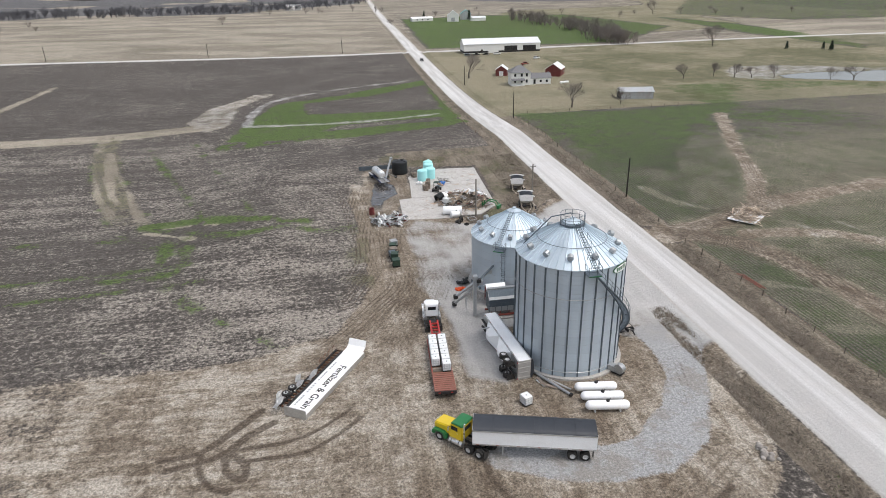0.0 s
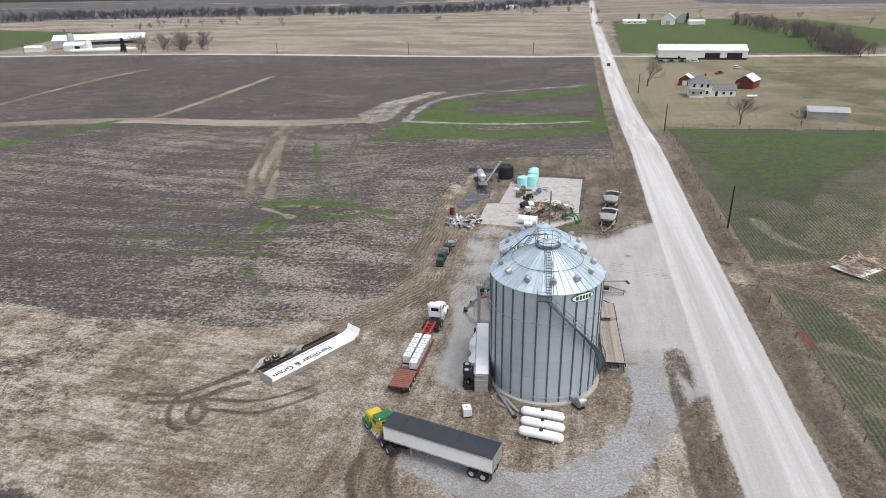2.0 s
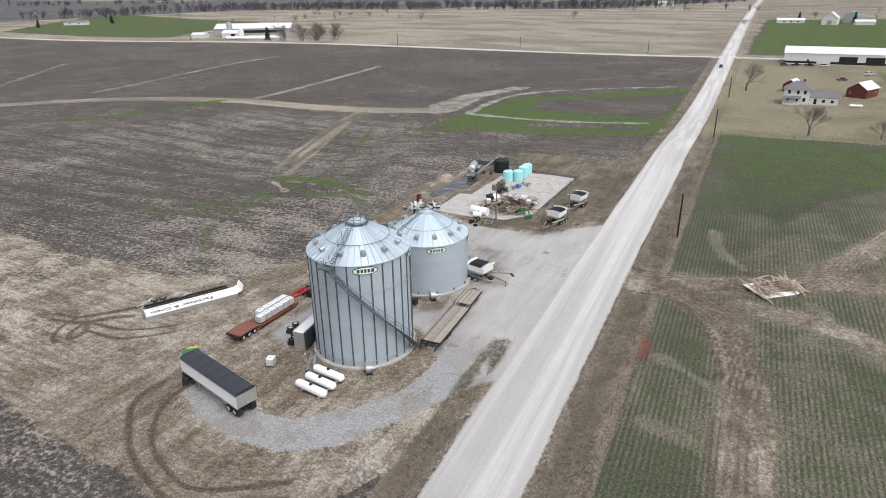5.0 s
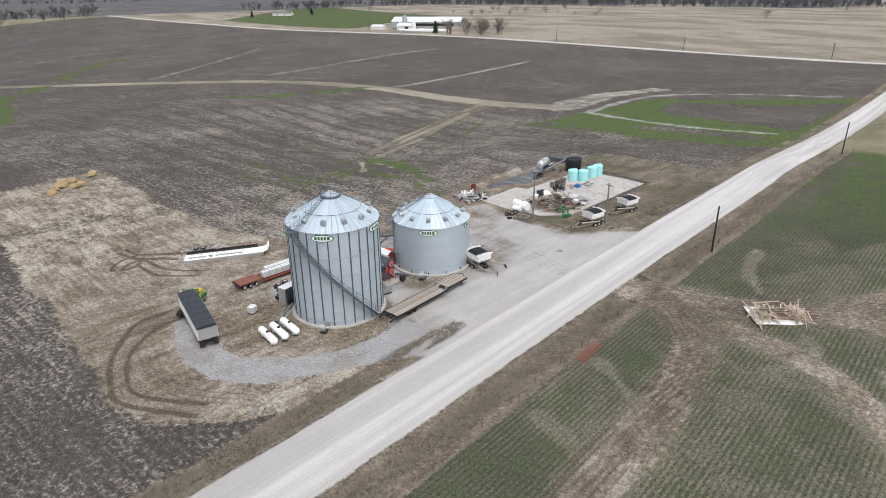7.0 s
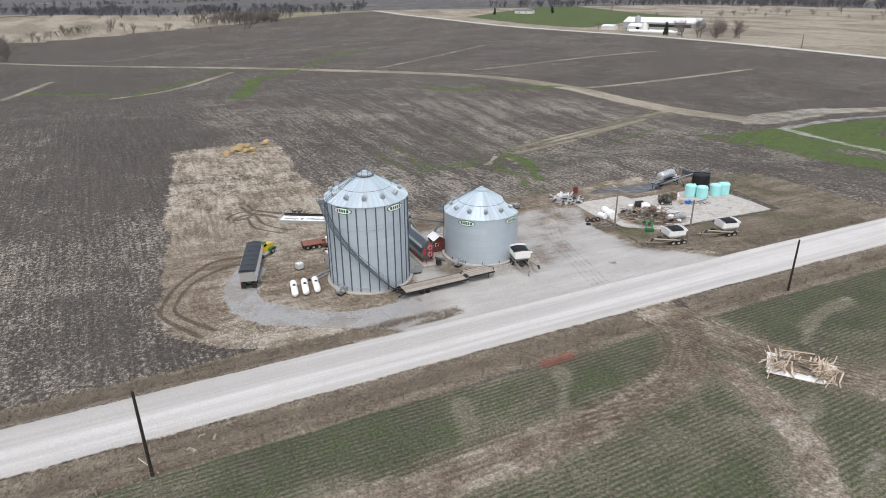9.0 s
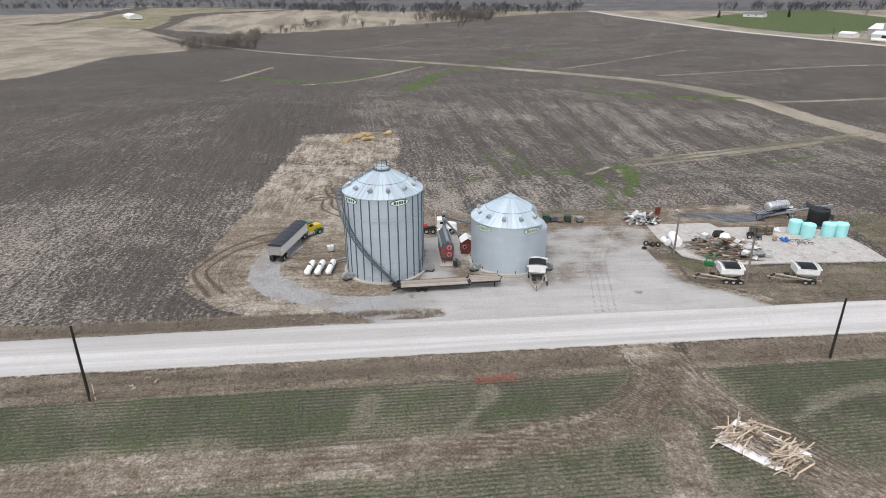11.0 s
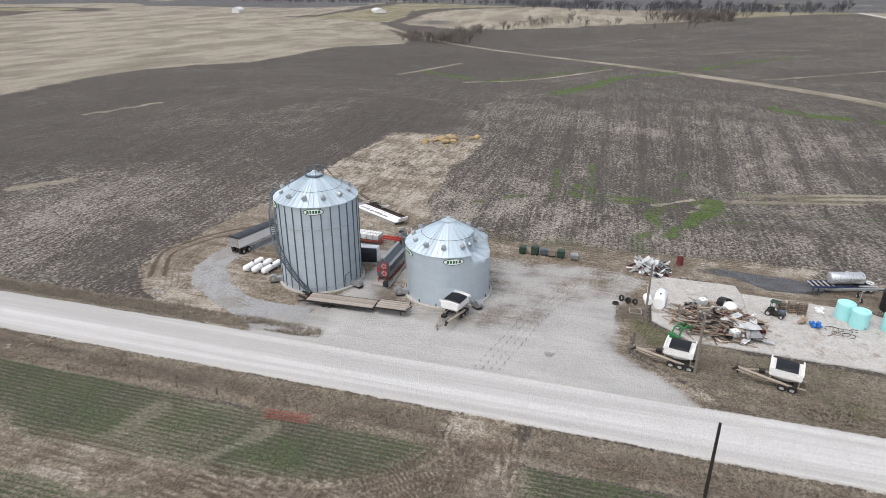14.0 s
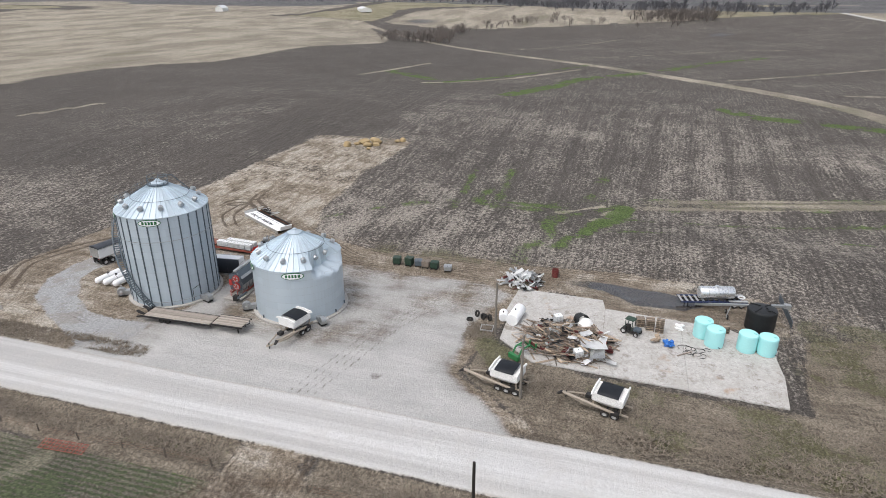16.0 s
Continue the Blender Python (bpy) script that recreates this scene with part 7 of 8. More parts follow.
# ---- poles and fences ----
def utility_pole(x, y, h, label, material, arm=False, lamp=False):
    t = thing("utility_pole", pose(*on_land(x, y, -0.1)), label, "pole", "wooden poles")
    part("shaft", rod(bm_new(), (0, 0, 0), (0, 0, h), 0.18, 0.13, 12), material, t, "", True)
    if arm:
        boxpart("cross_arm", t, material, 0, 0, h - 0.5, 1.3, 0.1, 0.12)
        for s in (-0.55, 0, 0.55):
            part("insulator", rod(bm_new(), (s, 0, h - 0.44), (s, 0, h - 0.2), 0.05), M_ALU, t)
    if lamp:
        a = part("lamp_arm", pipe(bm_new(), [(0, 0, h - 0.6), (-0.9, 0.2, h - 0.1), (-1.5, 0.3, h - 0.1)], 0.035), M_ALU, t)
        part("lamp_head", box(bm_new(), -1.7, 0.33, h - 0.15, 0.5, 0.28, 0.18, None, 0.05), M_ALU, a, "grey yard light head")
    return t


utility_pole(60.1, 122.3, 8.7, "dark utility pole beside the fence", M_POLE)
utility_pole(60.0, 30.9, 10.0, "dark utility pole beside the fence", M_POLE)
utility_pole(60.8, 218, 9.2, "dark utility pole beside the road", M_POLE)
utility_pole(61.5, 312, 9.2, "dark utility pole beside the road", M_POLE)
utility_pole(25.3, 117.1, 8.0, "grey yard light pole standing on dead grass", M_GREYPOLE, lamp=True)
utility_pole(38.8, 122.9, 8.6, "grey service pole with a short cross arm", M_GREYPOLE, True)
for x in (-400, -293, -186, -86, 4):
    utility_pole(x, float(np.interp(x, [p[0] for p in CROSS], [p[1] for p in CROSS])) + 8, 9.0, "distant utility pole beside the gravel road", M_POLE, True)


def fence(x0, y0, x1, y1, gap, h, label, wires=3, seed=0):
    t = thing("wire_fence", pose(0, 0, 0), label, "fence", "field fences")
    r = random.Random(seed)
    n = max(2, int(math.hypot(x1 - x0, y1 - y0) / gap))
    tops = []
    for i in range(n + 1):
        x, y = x0 + (x1 - x0) * i / n + r.uniform(-0.2, 0.2), y0 + (y1 - y0) * i / n
        b = Vector(on_land(x, y, -0.3))
        e = b + Vector((r.uniform(-0.12, 0.12), r.uniform(-0.12, 0.12), h + 0.3 + r.uniform(-0.15, 0.15)))
        part("post", rod(bm_new(), b, e, 0.07 if i % 4 else 0.11, seg=6), M_OLDWOOD, t)
        tops.append((b, e))
    for k in range(wires):
        f = 0.45 + 0.5 * k / max(1, wires - 1)
        part("wire", pipe(bm_new(), [b.lerp(e, f) for b, e in tops], 0.012, 3), M_RUST, t)


fence(60.6, 26, 58.6, 95, 5.2, 1.15, "sagging wire fence on old wooden posts", seed=1)
fence(59.0, 106, 61.5, 221, 5.2, 1.15, "sagging wire fence on old wooden posts", seed=2)
fence(62.5, 224, 136, 220, 5.0, 1.2, "wire fence below the farmhouse lawn", seed=3)
fence(41.5, 168, 43.5, 330, 6.5, 1.1, "old wire fence along the road ditch", seed=4)
for i, (x, y, a, b) in enumerate(((57.6, 34.8, 1.3, 0.5), (58.2, 31.9, 0.9, 0.35), (55.6, 35.9, 0.8, 0.3), (56.4, 37.2, 1.0, 0.3))):
    o = part("litter_sheet", sheet_piece(random.Random(50 + i), a, b, 0.05), M_WOODPALE, None)
    o.matrix_basis = pose(*on_land(x, y, -0.12), 0, 0, 40 + 37 * i)
    tagged(o, "pale torn sheet lying in the road ditch", "litter", "litter in the ditch")
stick = part("loose_pole", rod(bm_new(), (0, -1.9, 0), (0, 1.9, 0.1), 0.05, seg=8), M_WOODPALE, None)
stick.matrix_basis = pose(*on_land(58.3, 30.6, -0.05), 0, 0, -62)
tagged(stick, "thin pale pole lying beside the utility pole", "pole")
net = thing("plastic_net", pose(*on_land(60.7, 78.5, 0.25), 0, 12, 4), "fallen red plastic snow fence", "fencing")
for i in range(14):
    boxpart("strand", net, M_RED, 0, -2.6 + i * 0.4, 0, 1.3, 0.07, 0.03)
for i in range(4):
    boxpart("strand", net, M_RED, -0.6 + i * 0.4, 0, 0.02, 0.05, 5.4, 0.03)


# ---- bare trees ----
M_BARK = paint("grey_bark", (0.115, 0.098, 0.085), 0.95, 0, 0.3)
M_TWIG = paint("bare_twigs", (0.18, 0.155, 0.14), 1.0, 0, 0.3, (0.13, 0.11, 0.10), 0.5, 0.15)
M_CEDAR = paint("cedar_needles", (0.022, 0.036, 0.022), 1.0, 0, 0.3, (0.03, 0.03, 0.02), 0.7, 0.2)
# far trees: distance haze is put into this blue-grey base colour
M_HAZEWOOD = paint("hazed_distant_woods", (0.105, 0.105, 0.115), 1.0, 0, 0.4, (0.075, 0.075, 0.085), 0.02)


def limb(verts, faces, a, b, ra, rb):
    d = (b - a).normalized()
    u = d.orthogonal().normalized()
    w = d.cross(u)
    i = len(verts)
    for p, r in ((a, ra), (b, rb)):
        for k in range(3):
            ang = 2 * math.pi * k / 3
            verts.append(p + (u * math.cos(ang) + w * math.sin(ang)) * r)
    for k in range(3):
        j = (k + 1) % 3
        faces.append((i + k, i + j, i + 3 + j, i + 3 + k))


def grow(r, verts, faces, p, d, length, radius, depth):
    e = p + d * length
    limb(verts, faces, p, e, radius, radius * 0.62)
    if depth == 0:
        return
    for k in range(r.choice((3, 3, 4))):
        n = (d + Vector((r.gauss(0, 0.5), r.gauss(0, 0.5), r.gauss(0.18, 0.3)))).normalized()
        grow(r, verts, faces, p.lerp(e, r.uniform(0.6, 1.0)), n, length * r.uniform(0.58, 0.82), radius * 0.55, depth - 1)


def bare_tree(x, y, h, seed, label="bare grey-brown deciduous tree", depth=5, name="tree"):
    r = random.Random(seed)
    t = thing(name, pose(*on_land(x, y, -0.2)), label, "tree", "bare trees")
    part("trunk", rod(bm_new(), (0, 0, 0), (0, 0, h * 0.24), h * 0.028, h * 0.022, 8), M_BARK, t)
    verts, faces = [], []
    for k in range(5):
        grow(r, verts, faces, Vector((0, 0, h * (0.16 + 0.02 * k))), Vector((r.gauss(0, 0.75), r.gauss(0, 0.75), 1)).normalized(), h * 0.27, h * 0.014, depth)
    me = bpy.data.meshes.new("crown")
    me.from_pydata(verts, [], faces)
    me.materials.append(M_TWIG)
    o = new("crown", me)
    o.parent = t
    return t


for i, (x, y, h) in enumerate(((68.0, 333, 15), (88, 232, 12), (107.5, 231.4, 7), (165, 288, 9), (182, 290, 8), (188, 282, 9), (195, 279, 7), (204, 275, 8), (222, 260.5, 7), (231, 257, 9), (252, 408, 18), (205, 438, 12), (355, 702, 17), (58.5, 690, 9), (-119, 743, 11))):
    bare_tree(x, y, h, i)


def shrub_row(name, spots, material, label, category, seed, tall, depth=3):
    """Far bare scrub and woodland, built of branching twigs in one mesh."""
    r = random.Random(seed)
    verts, faces = [], []
    for x, y in spots:
        h = tall * r.uniform(0.6, 1.25)
        base = Vector(on_land(x, y, -0.3))
        limb(verts, faces, base, base + Vector((0, 0, h * 0.35)), h * 0.022, h * 0.016)
        for k in range(5):
            grow(r, verts, faces, base + Vector((r.uniform(-1, 1) * 0.05 * h, r.uniform(-1, 1) * 0.05 * h, h * r.uniform(0.08, 0.3))), Vector((r.gauss(0, 0.6), r.gauss(0, 0.6), 1)).normalized(), h * 0.30, h * (0.016 if depth > 2 else 0.03), depth)
    me = bpy.data.meshes.new(name)
    me.from_pydata(verts, [], faces)
    me.materials.append(material)
    return tagged(new(name, me), label, category, kind="stuff")


def scatter(line, half, n, seed):
    r = random.Random(seed)
    out = []
    for i in range(n):
        k = r.randrange(len(line) - 1)
        f = r.random()
        out.append((line[k][0] + (line[k + 1][0] - line[k][0]) * f + r.gauss(0, half), line[k][1] + (line[k + 1][1] - line[k][1]) * f + r.gauss(0, half)))
    return out


shrub_row("tree_line", scatter([(192, 717), (203, 666), (211, 587), (219, 551), (202, 482), (206, 445)], 6, 150, 1), M_TWIG, "bare brown trees along a creek", "tree line", 1, 12)
shrub_row("tree_belt", scatter([(-612, -150), (-640, -112), (-640, -90), (-720, -118), (-795, -100)], 9, 110, 2) + scatter([(-795, -100), (-884, -44), (-913, -14)], 5, 26, 12), M_TWIG, "bare grey tree belt at the field end", "tree line", 2, 14)
shrub_row("far_grove", scatter([(-300, 458), (-255, 470)], 8, 22, 3), M_TWIG, "bare grove beside the far farm", "grove", 3, 15)
shrub_row("far_scrub", scatter([(-900, 0), (-866, 70), (-780, 205)], 10, 14, 4) + scatter([(-916, 140), (-862, 230)], 14, 100, 5), M_TWIG, "dark bare woodlot behind the field", "woodlot", 4, 16)
shrub_row("scattered_trees", scatter([(150, 860), (350, 705), (480, 655), (800, 560)], 25, 26, 6) + scatter([(90, 900), (-60, 1000), (-190, 940)], 30, 16, 7) + scatter([(-480, 700), (-300, 760), (-700, 600)], 40, 22, 8), M_TWIG, "scattered bare trees on far pasture", "trees", 5, 9)
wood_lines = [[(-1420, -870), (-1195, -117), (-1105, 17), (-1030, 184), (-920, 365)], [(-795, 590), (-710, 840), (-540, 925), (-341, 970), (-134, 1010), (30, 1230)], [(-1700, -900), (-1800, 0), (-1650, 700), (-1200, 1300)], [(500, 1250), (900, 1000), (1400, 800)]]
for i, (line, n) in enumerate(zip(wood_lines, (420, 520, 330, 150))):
    shrub_row("far_woods", scatter(line, 24, n, 20 + i), M_HAZEWOOD, "distant woodland on low hills, tinted blue-grey for haze", "woods", 20 + i, 15, 2)


def cedar(x, y, h, seed):
    r = random.Random(seed)
    t = thing("cedar_tree", pose(*on_land(x, y, -0.1)), "dark green cedar tree", "tree", "cedar trees")
    part("trunk", rod(bm_new(), (0, 0, 0), (0, 0, h * 0.5), h * 0.03, h * 0.01, 6), M_BARK, t)
    verts, faces = [], []
    for i in range(260):
        f = r.random() ** 0.8
        rad = h * 0.23 * (1 - f) * r.uniform(0.5, 1.1)
        a = r.uniform(0, 2 * math.pi)
        c = Vector((rad * math.cos(a), rad * math.sin(a), h * (0.1 + 0.88 * f)))
        i0 = len(verts)
        s = h * 0.05
        verts.extend(c + Vector((r.gauss(0, s), r.gauss(0, s), r.gauss(0, s))) for _ in range(4))
        faces.extend(((i0, i0 + 1, i0 + 2), (i0, i0 + 2, i0 + 3), (i0 + 1, i0 + 3, i0 + 2)))
    me = bpy.data.meshes.new("crown")
    me.from_pydata(verts, [], faces)
    me.materials.append(M_CEDAR)
    o = new("crown", me)
    o.parent = t


for i, (x, y, h) in enumerate(((-312, 452, 11), (284, 376, 5), (302, 366, 5), (302, 359, 6), (152, 742, 10), (-660, 575, 9), (-652, 570, 8), (-690, 500, 9), (108, 800, 7))):
    cedar(x, y, h, i)


# ---- farm buildings ----
M_SIDING = paint("white_siding", (0.74, 0.74, 0.71), 0.6, 0, 0.15)
M_SHINGLE = paint("grey_shingles", (0.17, 0.17, 0.175), 0.9, 0, 0.3)
M_TINWHITE = paint("white_tin_roof", (0.74, 0.75, 0.75), 0.45, 0.1, 0.12)
M_TINGREY = paint("grey_tin", (0.42, 0.44, 0.45), 0.5, 0.4, 0.4, (0.3, 0.17, 0.1), 0.3)
M_TEALROOF = paint("teal_tin_roof", (0.16, 0.42, 0.42), 0.5, 0.1, 0.15)
# black trim and doors; also paints the shade inside open bays
M_DARK = paint("black_trim_and_bay_shade", (0.012, 0.012, 0.013), 0.9)


def gable(name, x, y, turn, sx, sy, wall, rise, mw, mr, label, category, doors=(), windows=(), base=None, overhang=0.4):
    """A gabled building, its ridge along local x; doors and windows as (side, place, width, height, sill)."""
    t = thing(name, pose(*on_land(x, y), 0, 0, turn), label, category)
    boxpart("wall", t, mw, 0, 0, wall / 2 - 0.3, sx, sy, wall + 0.6)
    part("gable", prism(bm_new(), [(-sy / 2, wall - 0.02), (sy / 2, wall - 0.02), (0, wall + rise - 0.05)], sx - 0.02, pose(0, 0, 0, 0, 0, 90)), mw, t)
    pitch = math.degrees(math.atan2(rise, sy / 2))
    run = math.hypot(sy / 2, rise) + overhang
    for s in (-1, 1):
        m = Matrix.Translation((0, s * (sy / 4 + overhang * 0.35), wall + rise / 2 - overhang * 0.2 + 0.1)) @ pose(0, 0, 0, -s * pitch)
        roof = part("roof", box(bm_new(), 0, 0, 0, sx + 2 * overhang, run, 0.14, m), mr, t)
        for i in range(int(sx / 3)):
            part("roof_seam", box(bm_new(), -sx / 2 + 1.5 + i * 3, 0, 0.09, 0.08, run, 0.05, m), mr, roof)
    part("ridge_cap", rod(bm_new(), (-sx / 2 - overhang, 0, wall + rise + 0.12), (sx / 2 + overhang, 0, wall + rise + 0.12), 0.12, seg=6), mr, t)
    if base:
        boxpart("wainscot", t, base, 0, 0, 0.6, sx + 0.06, sy + 0.06, 1.2, "black wainscot band")

    def face(side, place, w, h, sill, depth):
        if side in "sn":
            return place, (-1 if side == "s" else 1) * (sy / 2 + 0.03), sill + h / 2, w, depth, h
        return (-1 if side == "w" else 1) * (sx / 2 + 0.03), place, sill + h / 2, depth, w, h

    # M_DARK panels over open bays are painted shade on a closed wall
    for side, place, w, h, sill, mat in doors:
        boxpart("door", t, mat, *face(side, place, w, h, sill, 0.12))
    for side, place, w, h, sill in windows:
        f = face(side, place, w, h, sill, 0.1)
        wn_ = boxpart("window", t, M_SIDING, *f)
        g = face(side, place, w - 0.16, h - 0.16, sill + 0.08, 0.16)
        boxpart("pane", wn_, M_GLASS, *g)
    return t


gable("machine_shed", 112.5, 443, -3, 53, 18, 5.6, 3.0, M_SIDING, M_TINWHITE, "long white machine shed with two open bays", "building",
      [("s", 6, 9, 4.2, 0, M_DARK), ("s", 19, 9, 4.2, 0, M_DARK), ("s", -6, 7, 4.2, 0, M_SIDING), ("s", -14, 1.2, 2.2, 0, M_DARK)], (), M_DARK)
gable("farmhouse_wing", 97.3, 303.4, -5, 10, 6.5, 2.9, 1.9, M_SIDING, M_SHINGLE, "low white wing of the farmhouse", "house", [("s", -3, 1, 2.1, 0.2, M_DARK)], [("s", 0, 1.2, 1.2, 0.9), ("s", 3, 1.2, 1.2, 0.9)])
house = thing("farmhouse", pose(*on_land(87.4, 304.5), 0, 0, -5), "white two-storey farmhouse with grey hip roof", "house")
boxpart("wall", house, M_SIDING, 0, 0, 2.7, 9.6, 8.6, 6.4)
bm = bm_new()
e = [bm.verts.new(v) for v in ((-5.4, -4.9, 5.8), (5.4, -4.9, 5.8), (5.4, 4.9, 5.8), (-5.4, 4.9, 5.8))]
p = [bm.verts.new(v) for v in ((-1.2, 0, 8.9), (1.2, 0, 8.9))]
for f in ((e[0], e[1], p[1], p[0]), (e[1], e[2], p[1]), (e[2], e[3], p[0], p[1]), (e[3], e[0], p[0]), (e[3], e[2], e[1], e[0])):
    bm.faces.new(f)
part("roof", bm, M_SHINGLE, house, "grey shingled hip roof")
for x in (-2.8, 0.4, 2.9):
    for z in (1.2, 4.1):
        w_ = boxpart("window", house, M_SIDING, x, -4.33, z + 0.75, 1.15, 0.1, 1.65)
        boxpart("pane", w_, M_GLASS, x, -4.36, z + 0.75, 0.95, 0.1, 1.45)
porch = boxpart("porch", house, M_SIDING, -1.6, -5.6, 0.25, 6.0, 2.4, 0.6)
for x in (-4.4, -2.5, -0.6, 1.2):
    boxpart("porch_post", porch, M_SIDING, x, -6.6, 1.5, 0.18, 0.18, 2.4)
bm = box(bm_new(), 0, 0, 0, 6.6, 2.9, 0.16, Matrix.Translation((-1.6, -5.7, 2.9)) @ pose(0, 0, 0, 12))
part("porch_roof", bm, M_SHINGLE, porch)
boxpart("chimney", house, M_BARNRED, 1.8, 1.5, 8.6, 0.7, 0.7, 1.8)
gable("red_barn", 87, 337, 70, 7, 6, 3.2, 2.0, M_BARNRED, M_TINWHITE, "small dark red barn with white roof", "barn", [("w", 0, 2.2, 2.4, 0, M_SIDING)], [("s", 1.5, 1, 1, 1.2)])
gable("red_barn", 113.2, 326.4, 60, 11, 8, 3.6, 2.6, M_BARNRED, M_TINWHITE, "dark red barn with white tin roof", "barn", [("w", 0, 2.6, 2.6, 0, M_BARNRED)], [("w", 2.6, 0.9, 0.9, 1.4), ("s", 3, 1, 1, 1.3)])
gable("tin_shed", 120.3, 246, -12, 13, 7.5, 2.9, 1.3, M_TINGREY, M_TINGREY, "low open-fronted shed with rusty tin roof", "shed", [("w", 0, 6, 2.3, 0, M_DARK)])
gable("white_barn", 131, 728, 80, 20, 13, 6, 5, M_SIDING, M_TINWHITE, "tall white barn of a far farm", "barn", [("w", 0, 4, 4, 0, M_TINGREY)])
gable("teal_barn", 150, 752, 80, 20, 12, 6, 4, M_TINGREY, M_TEALROOF, "far barn with teal tin roof", "barn")
gable("low_barn", 158, 722, 5, 16, 8, 3, 1.5, M_SIDING, M_TINWHITE, "low white outbuilding of a far farm", "building")
gable("ranch_house", 98, 745, 5, 24, 9, 2.8, 1.6, M_CREAM, M_CREAM, "long low tan house on a far farm", "house", (), [("s", -6, 2, 1.2, 0.9), ("s", 0, 2, 1.2, 0.9), ("s", 6, 2, 1.2, 0.9)])
gable("cattle_barn", -372, 506, 27, 72, 24, 5.5, 4, M_TINGREY, M_TINWHITE, "long pale cattle barn of the far farm", "barn", [("s", 10, 40, 2.4, 1.5, M_DARK)])
gable("white_shed", -372, 474, 15, 16, 10, 4, 2.5, M_SIDING, M_TINWHITE, "white machine shed of the far farm", "building", [("s", 3, 4, 3.4, 0, M_DARK)])
gable("white_shed", -408, 470, 15, 14, 8, 3, 1.6, M_SIDING, M_TINWHITE, "low white shed of the far farm", "building")
gable("hillside_house", -684, 545, 35, 26, 11, 3, 2.5, M_SIDING, M_SHINGLE, "low white house on a far rise", "house", (), [("s", -6, 2, 1.2, 0.9), ("s", 4, 2, 1.2, 0.9)])
gable("far_sheds", -980, -325, 30, 60, 18, 4, 3, M_SIDING, M_TINWHITE, "row of white livestock sheds far away", "building")
gable("far_barn", -848, -520, 10, 22, 12, 5, 4, M_SIDING, M_TINWHITE, "small white barn far away", "barn")
gable("hill_barn", -60, 1060, 10, 22, 12, 5, 3, M_CREAM, M_CREAM, "pale barn on the far hill", "barn")
for i, (x, y, h, r) in enumerate(((-384, 484, 11, 2.6), (-352, 464, 7, 2.4))):
    s = thing("silo", pose(*on_land(x, y)), "white round silo of the far farm", "silo", "far silos")
    part("shaft", lathe(bm_new(), [(r, -0.5), (r, h), (r * 0.8, h + 1.0), (0, h + 1.8)], 20), M_SIDING if i else M_TINGREY, s, "", True)
for x, y, L in ((-345, 462, 40), (-330, 468, 34)):
    s = thing("silage_bag", pose(*on_land(x, y), 0, 0, 15), "long white plastic silage bag", "silage bag", "silage bags")
    part("bag", lathe(bm_new(), [(0, -L / 2), (1.2, -L / 2 + 0.6), (1.5, -L / 2 + 2), (1.5, L / 2 - 2), (1.2, L / 2 - 0.6), (0, L / 2)], 16, pose(0, 0, 1.1, 0, 90)), M_WHITE, s, "", True)


# ---- small vehicles by the farm and on the road ----
def car(x, y, turn, material, label, pickup=False):
    t = thing("pickup" if pickup else "car", pose(*on_land(x, y, 0.28 if x < 60 else 0.02), 0, 0, turn), label, "car", "parked cars")
    bm = prism(bm_new(), [(-2.4, 0.4), (2.4, 0.4), (2.45, 0.85), (1.2, 1.0), (-2.45, 1.0)], 1.8)
    bmesh.ops.bevel(bm, geom=bm.edges[:], offset=0.08, segments=2, affect="EDGES")
    part("body", bm, material, t, "", True)
    top = [(-0.9, 0.98), (1.25, 0.98), (0.55, 1.62), (-0.8, 1.62)] if pickup else [(-2.2, 0.98), (1.25, 0.98), (0.55, 1.58), (-1.8, 1.58)]
    cab = part("cabin", prism(bm_new(), top, 1.6), M_GLASS, t, "dark windows")
    part("roof", box(bm_new(), (top[2][0] + top[3][0]) / 2, 0, 1.62, top[2][0] - top[3][0] + 0.1, 1.62, 0.06), material, cab)
    for px_ in (-1.5, 1.5):
        for s in (-1, 1):
            wheel(t, px_, s * 0.8, None, 0.36, 0.24)
    for s in (-1, 1):
        boxpart("headlight", t, M_CHROME, 2.42, s * 0.6, 0.75, 0.06, 0.3, 0.14)


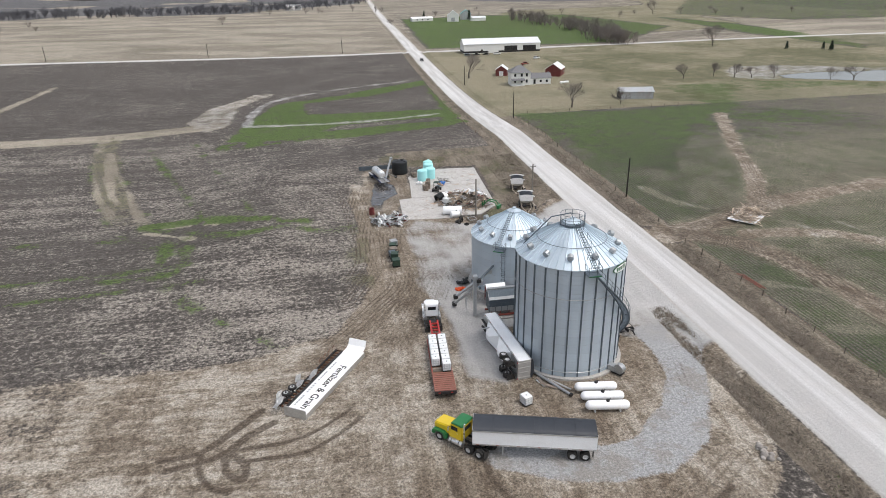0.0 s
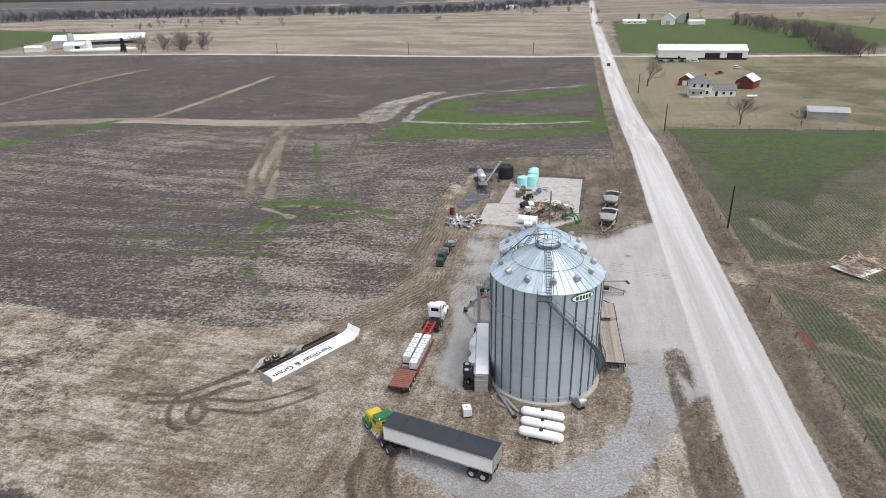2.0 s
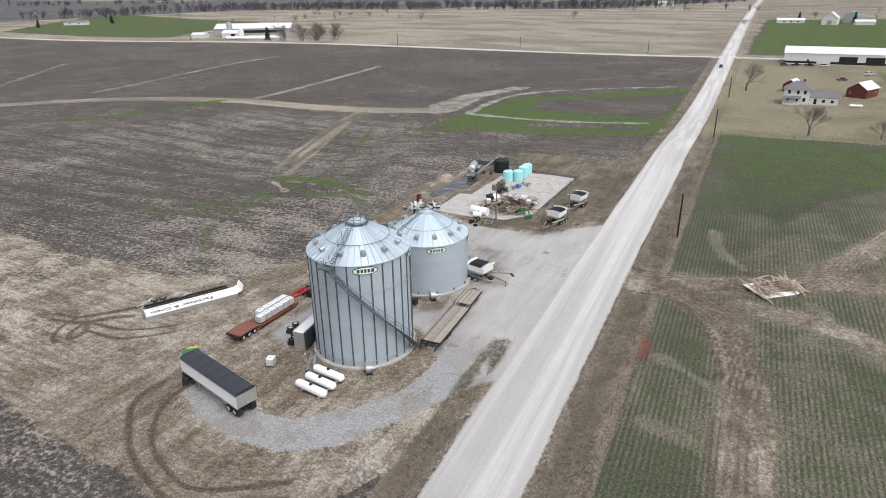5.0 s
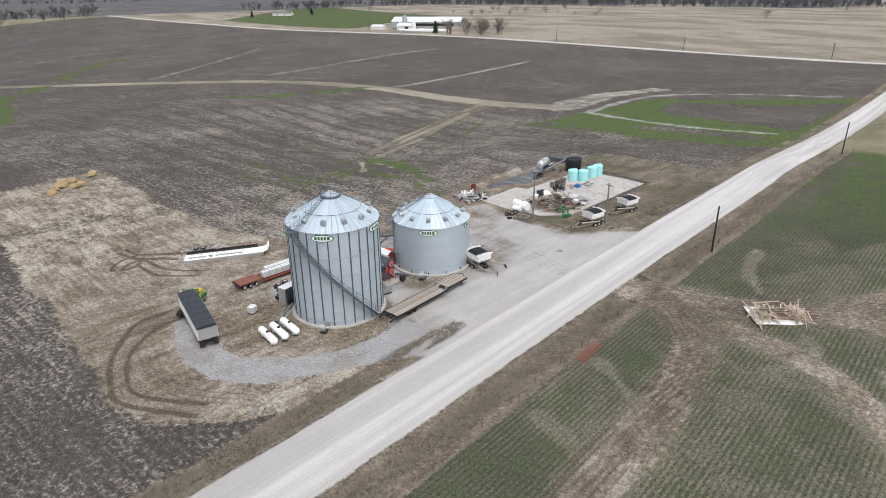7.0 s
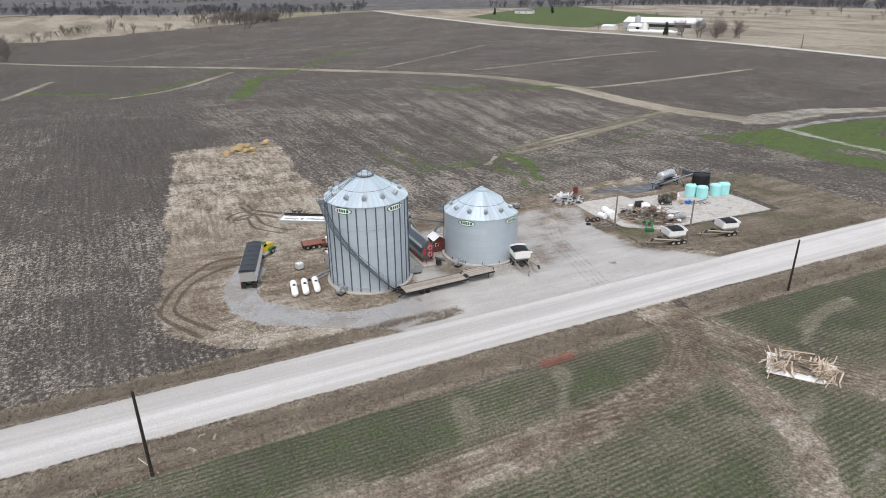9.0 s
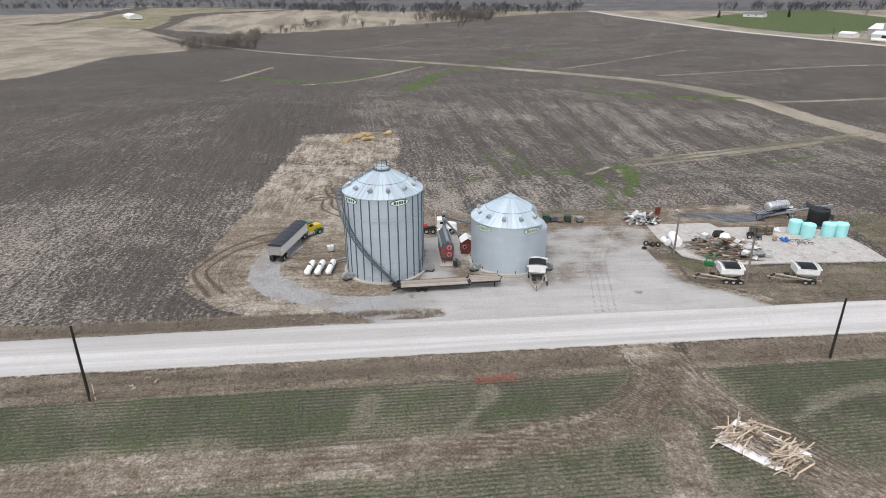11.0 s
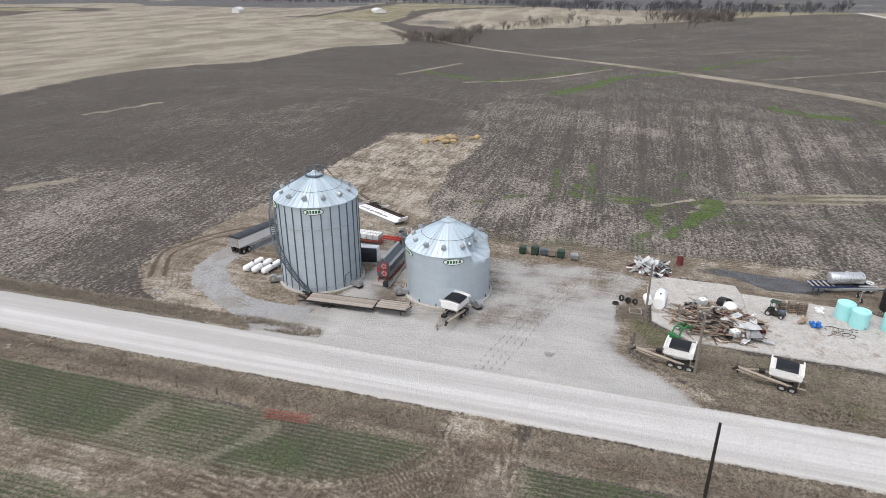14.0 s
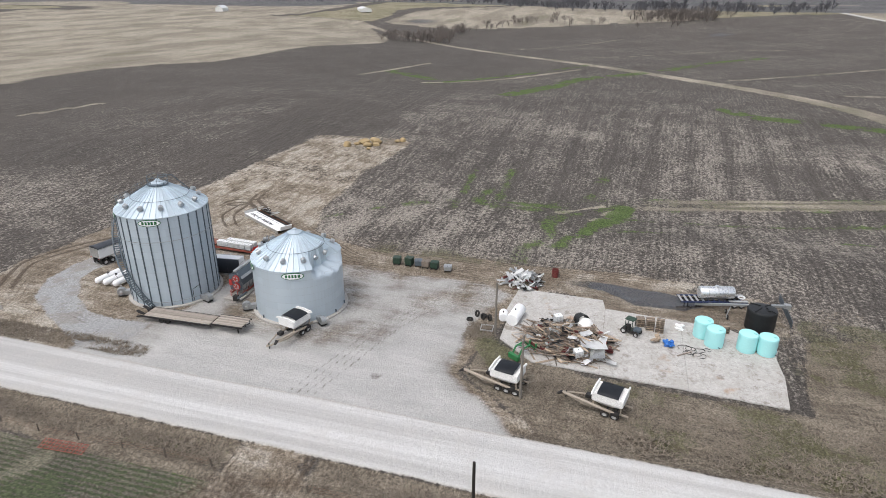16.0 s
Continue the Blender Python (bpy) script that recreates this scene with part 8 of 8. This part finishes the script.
car(53.0, 408, -88, M_BLACK, "dark car on the gravel road")
car(92, 425, 10, M_BLACK, "dark pickup parked at the shed", True)
car(98.5, 424.5, 0, M_BLACK, "black pickup parked at the shed", True)
car(106, 424, 5, M_CREAM, "tan car parked at the shed")
car(124, 394, 40, M_WHITE, "white car parked on the farm lane")
car(110, 372, 20, M_RED, "dark red pickup parked on the farm lane", True)
car(86, 424, -8, M_STIFF, "grey car parked at the shed")
gas = copy_thing(tank, pose(*on_land(108, 297), 0, 0, 10))
gas["label"] = "white propane tank on the farmhouse lawn"


# ---- dead grass tufts in the ditches ----
def tufts():
    r = random.Random(77)
    verts, faces = [], []
    strips = [(40.4, 45.0, 12, 74, 9000, -0.25), (55.0, 60.4, 20, 95, 11000, -0.25), (55.0, 60.6, 106, 175, 6000, -0.2), (36, 45.2, 134, 165, 4200, -0.05), (33.5, 37.5, 117, 128, 900, -0.03), (23, 27, 113.0, 117.3, 500, -0.03), (5, 24, 155, 168, 1500, -0.05)]
    for x0, x1, y0, y1, n, z in strips:
        for i in range(n):
            x, y = r.uniform(x0, x1), r.uniform(y0, y1)
            if noise.noise(Vector((x * 0.5, y * 0.18, 3))) < r.uniform(-0.5, 0.3):
                continue
            h, a = r.uniform(0.12, 0.36), r.uniform(0, 6.28)
            for k in range(3):
                b = a + k * 2.1
                i0 = len(verts)
                w = r.uniform(0.03, 0.08)
                verts.extend(((x + w * math.cos(b), y + w * math.sin(b), z), (x - w * math.cos(b), y - w * math.sin(b), z), (x + r.gauss(0, 0.4), y + r.gauss(0, 0.4), z + h)))
                faces.append((i0, i0 + 1, i0 + 2))
    me = bpy.data.meshes.new("dead_grass")
    me.from_pydata(verts, [], faces)
    k = Nodes("dead_grass_blades", 0.95)
    g = k.n("NewGeometry")
    k.color(k.mix(g.outputs["Random Per Island"], (0.145, 0.12, 0.094), (0.275, 0.235, 0.187)))
    me.materials.append(k.m)
    tagged(new("dead_grass", me), "flattened dead brown grass in the ditches", "grass", kind="stuff")


tufts()
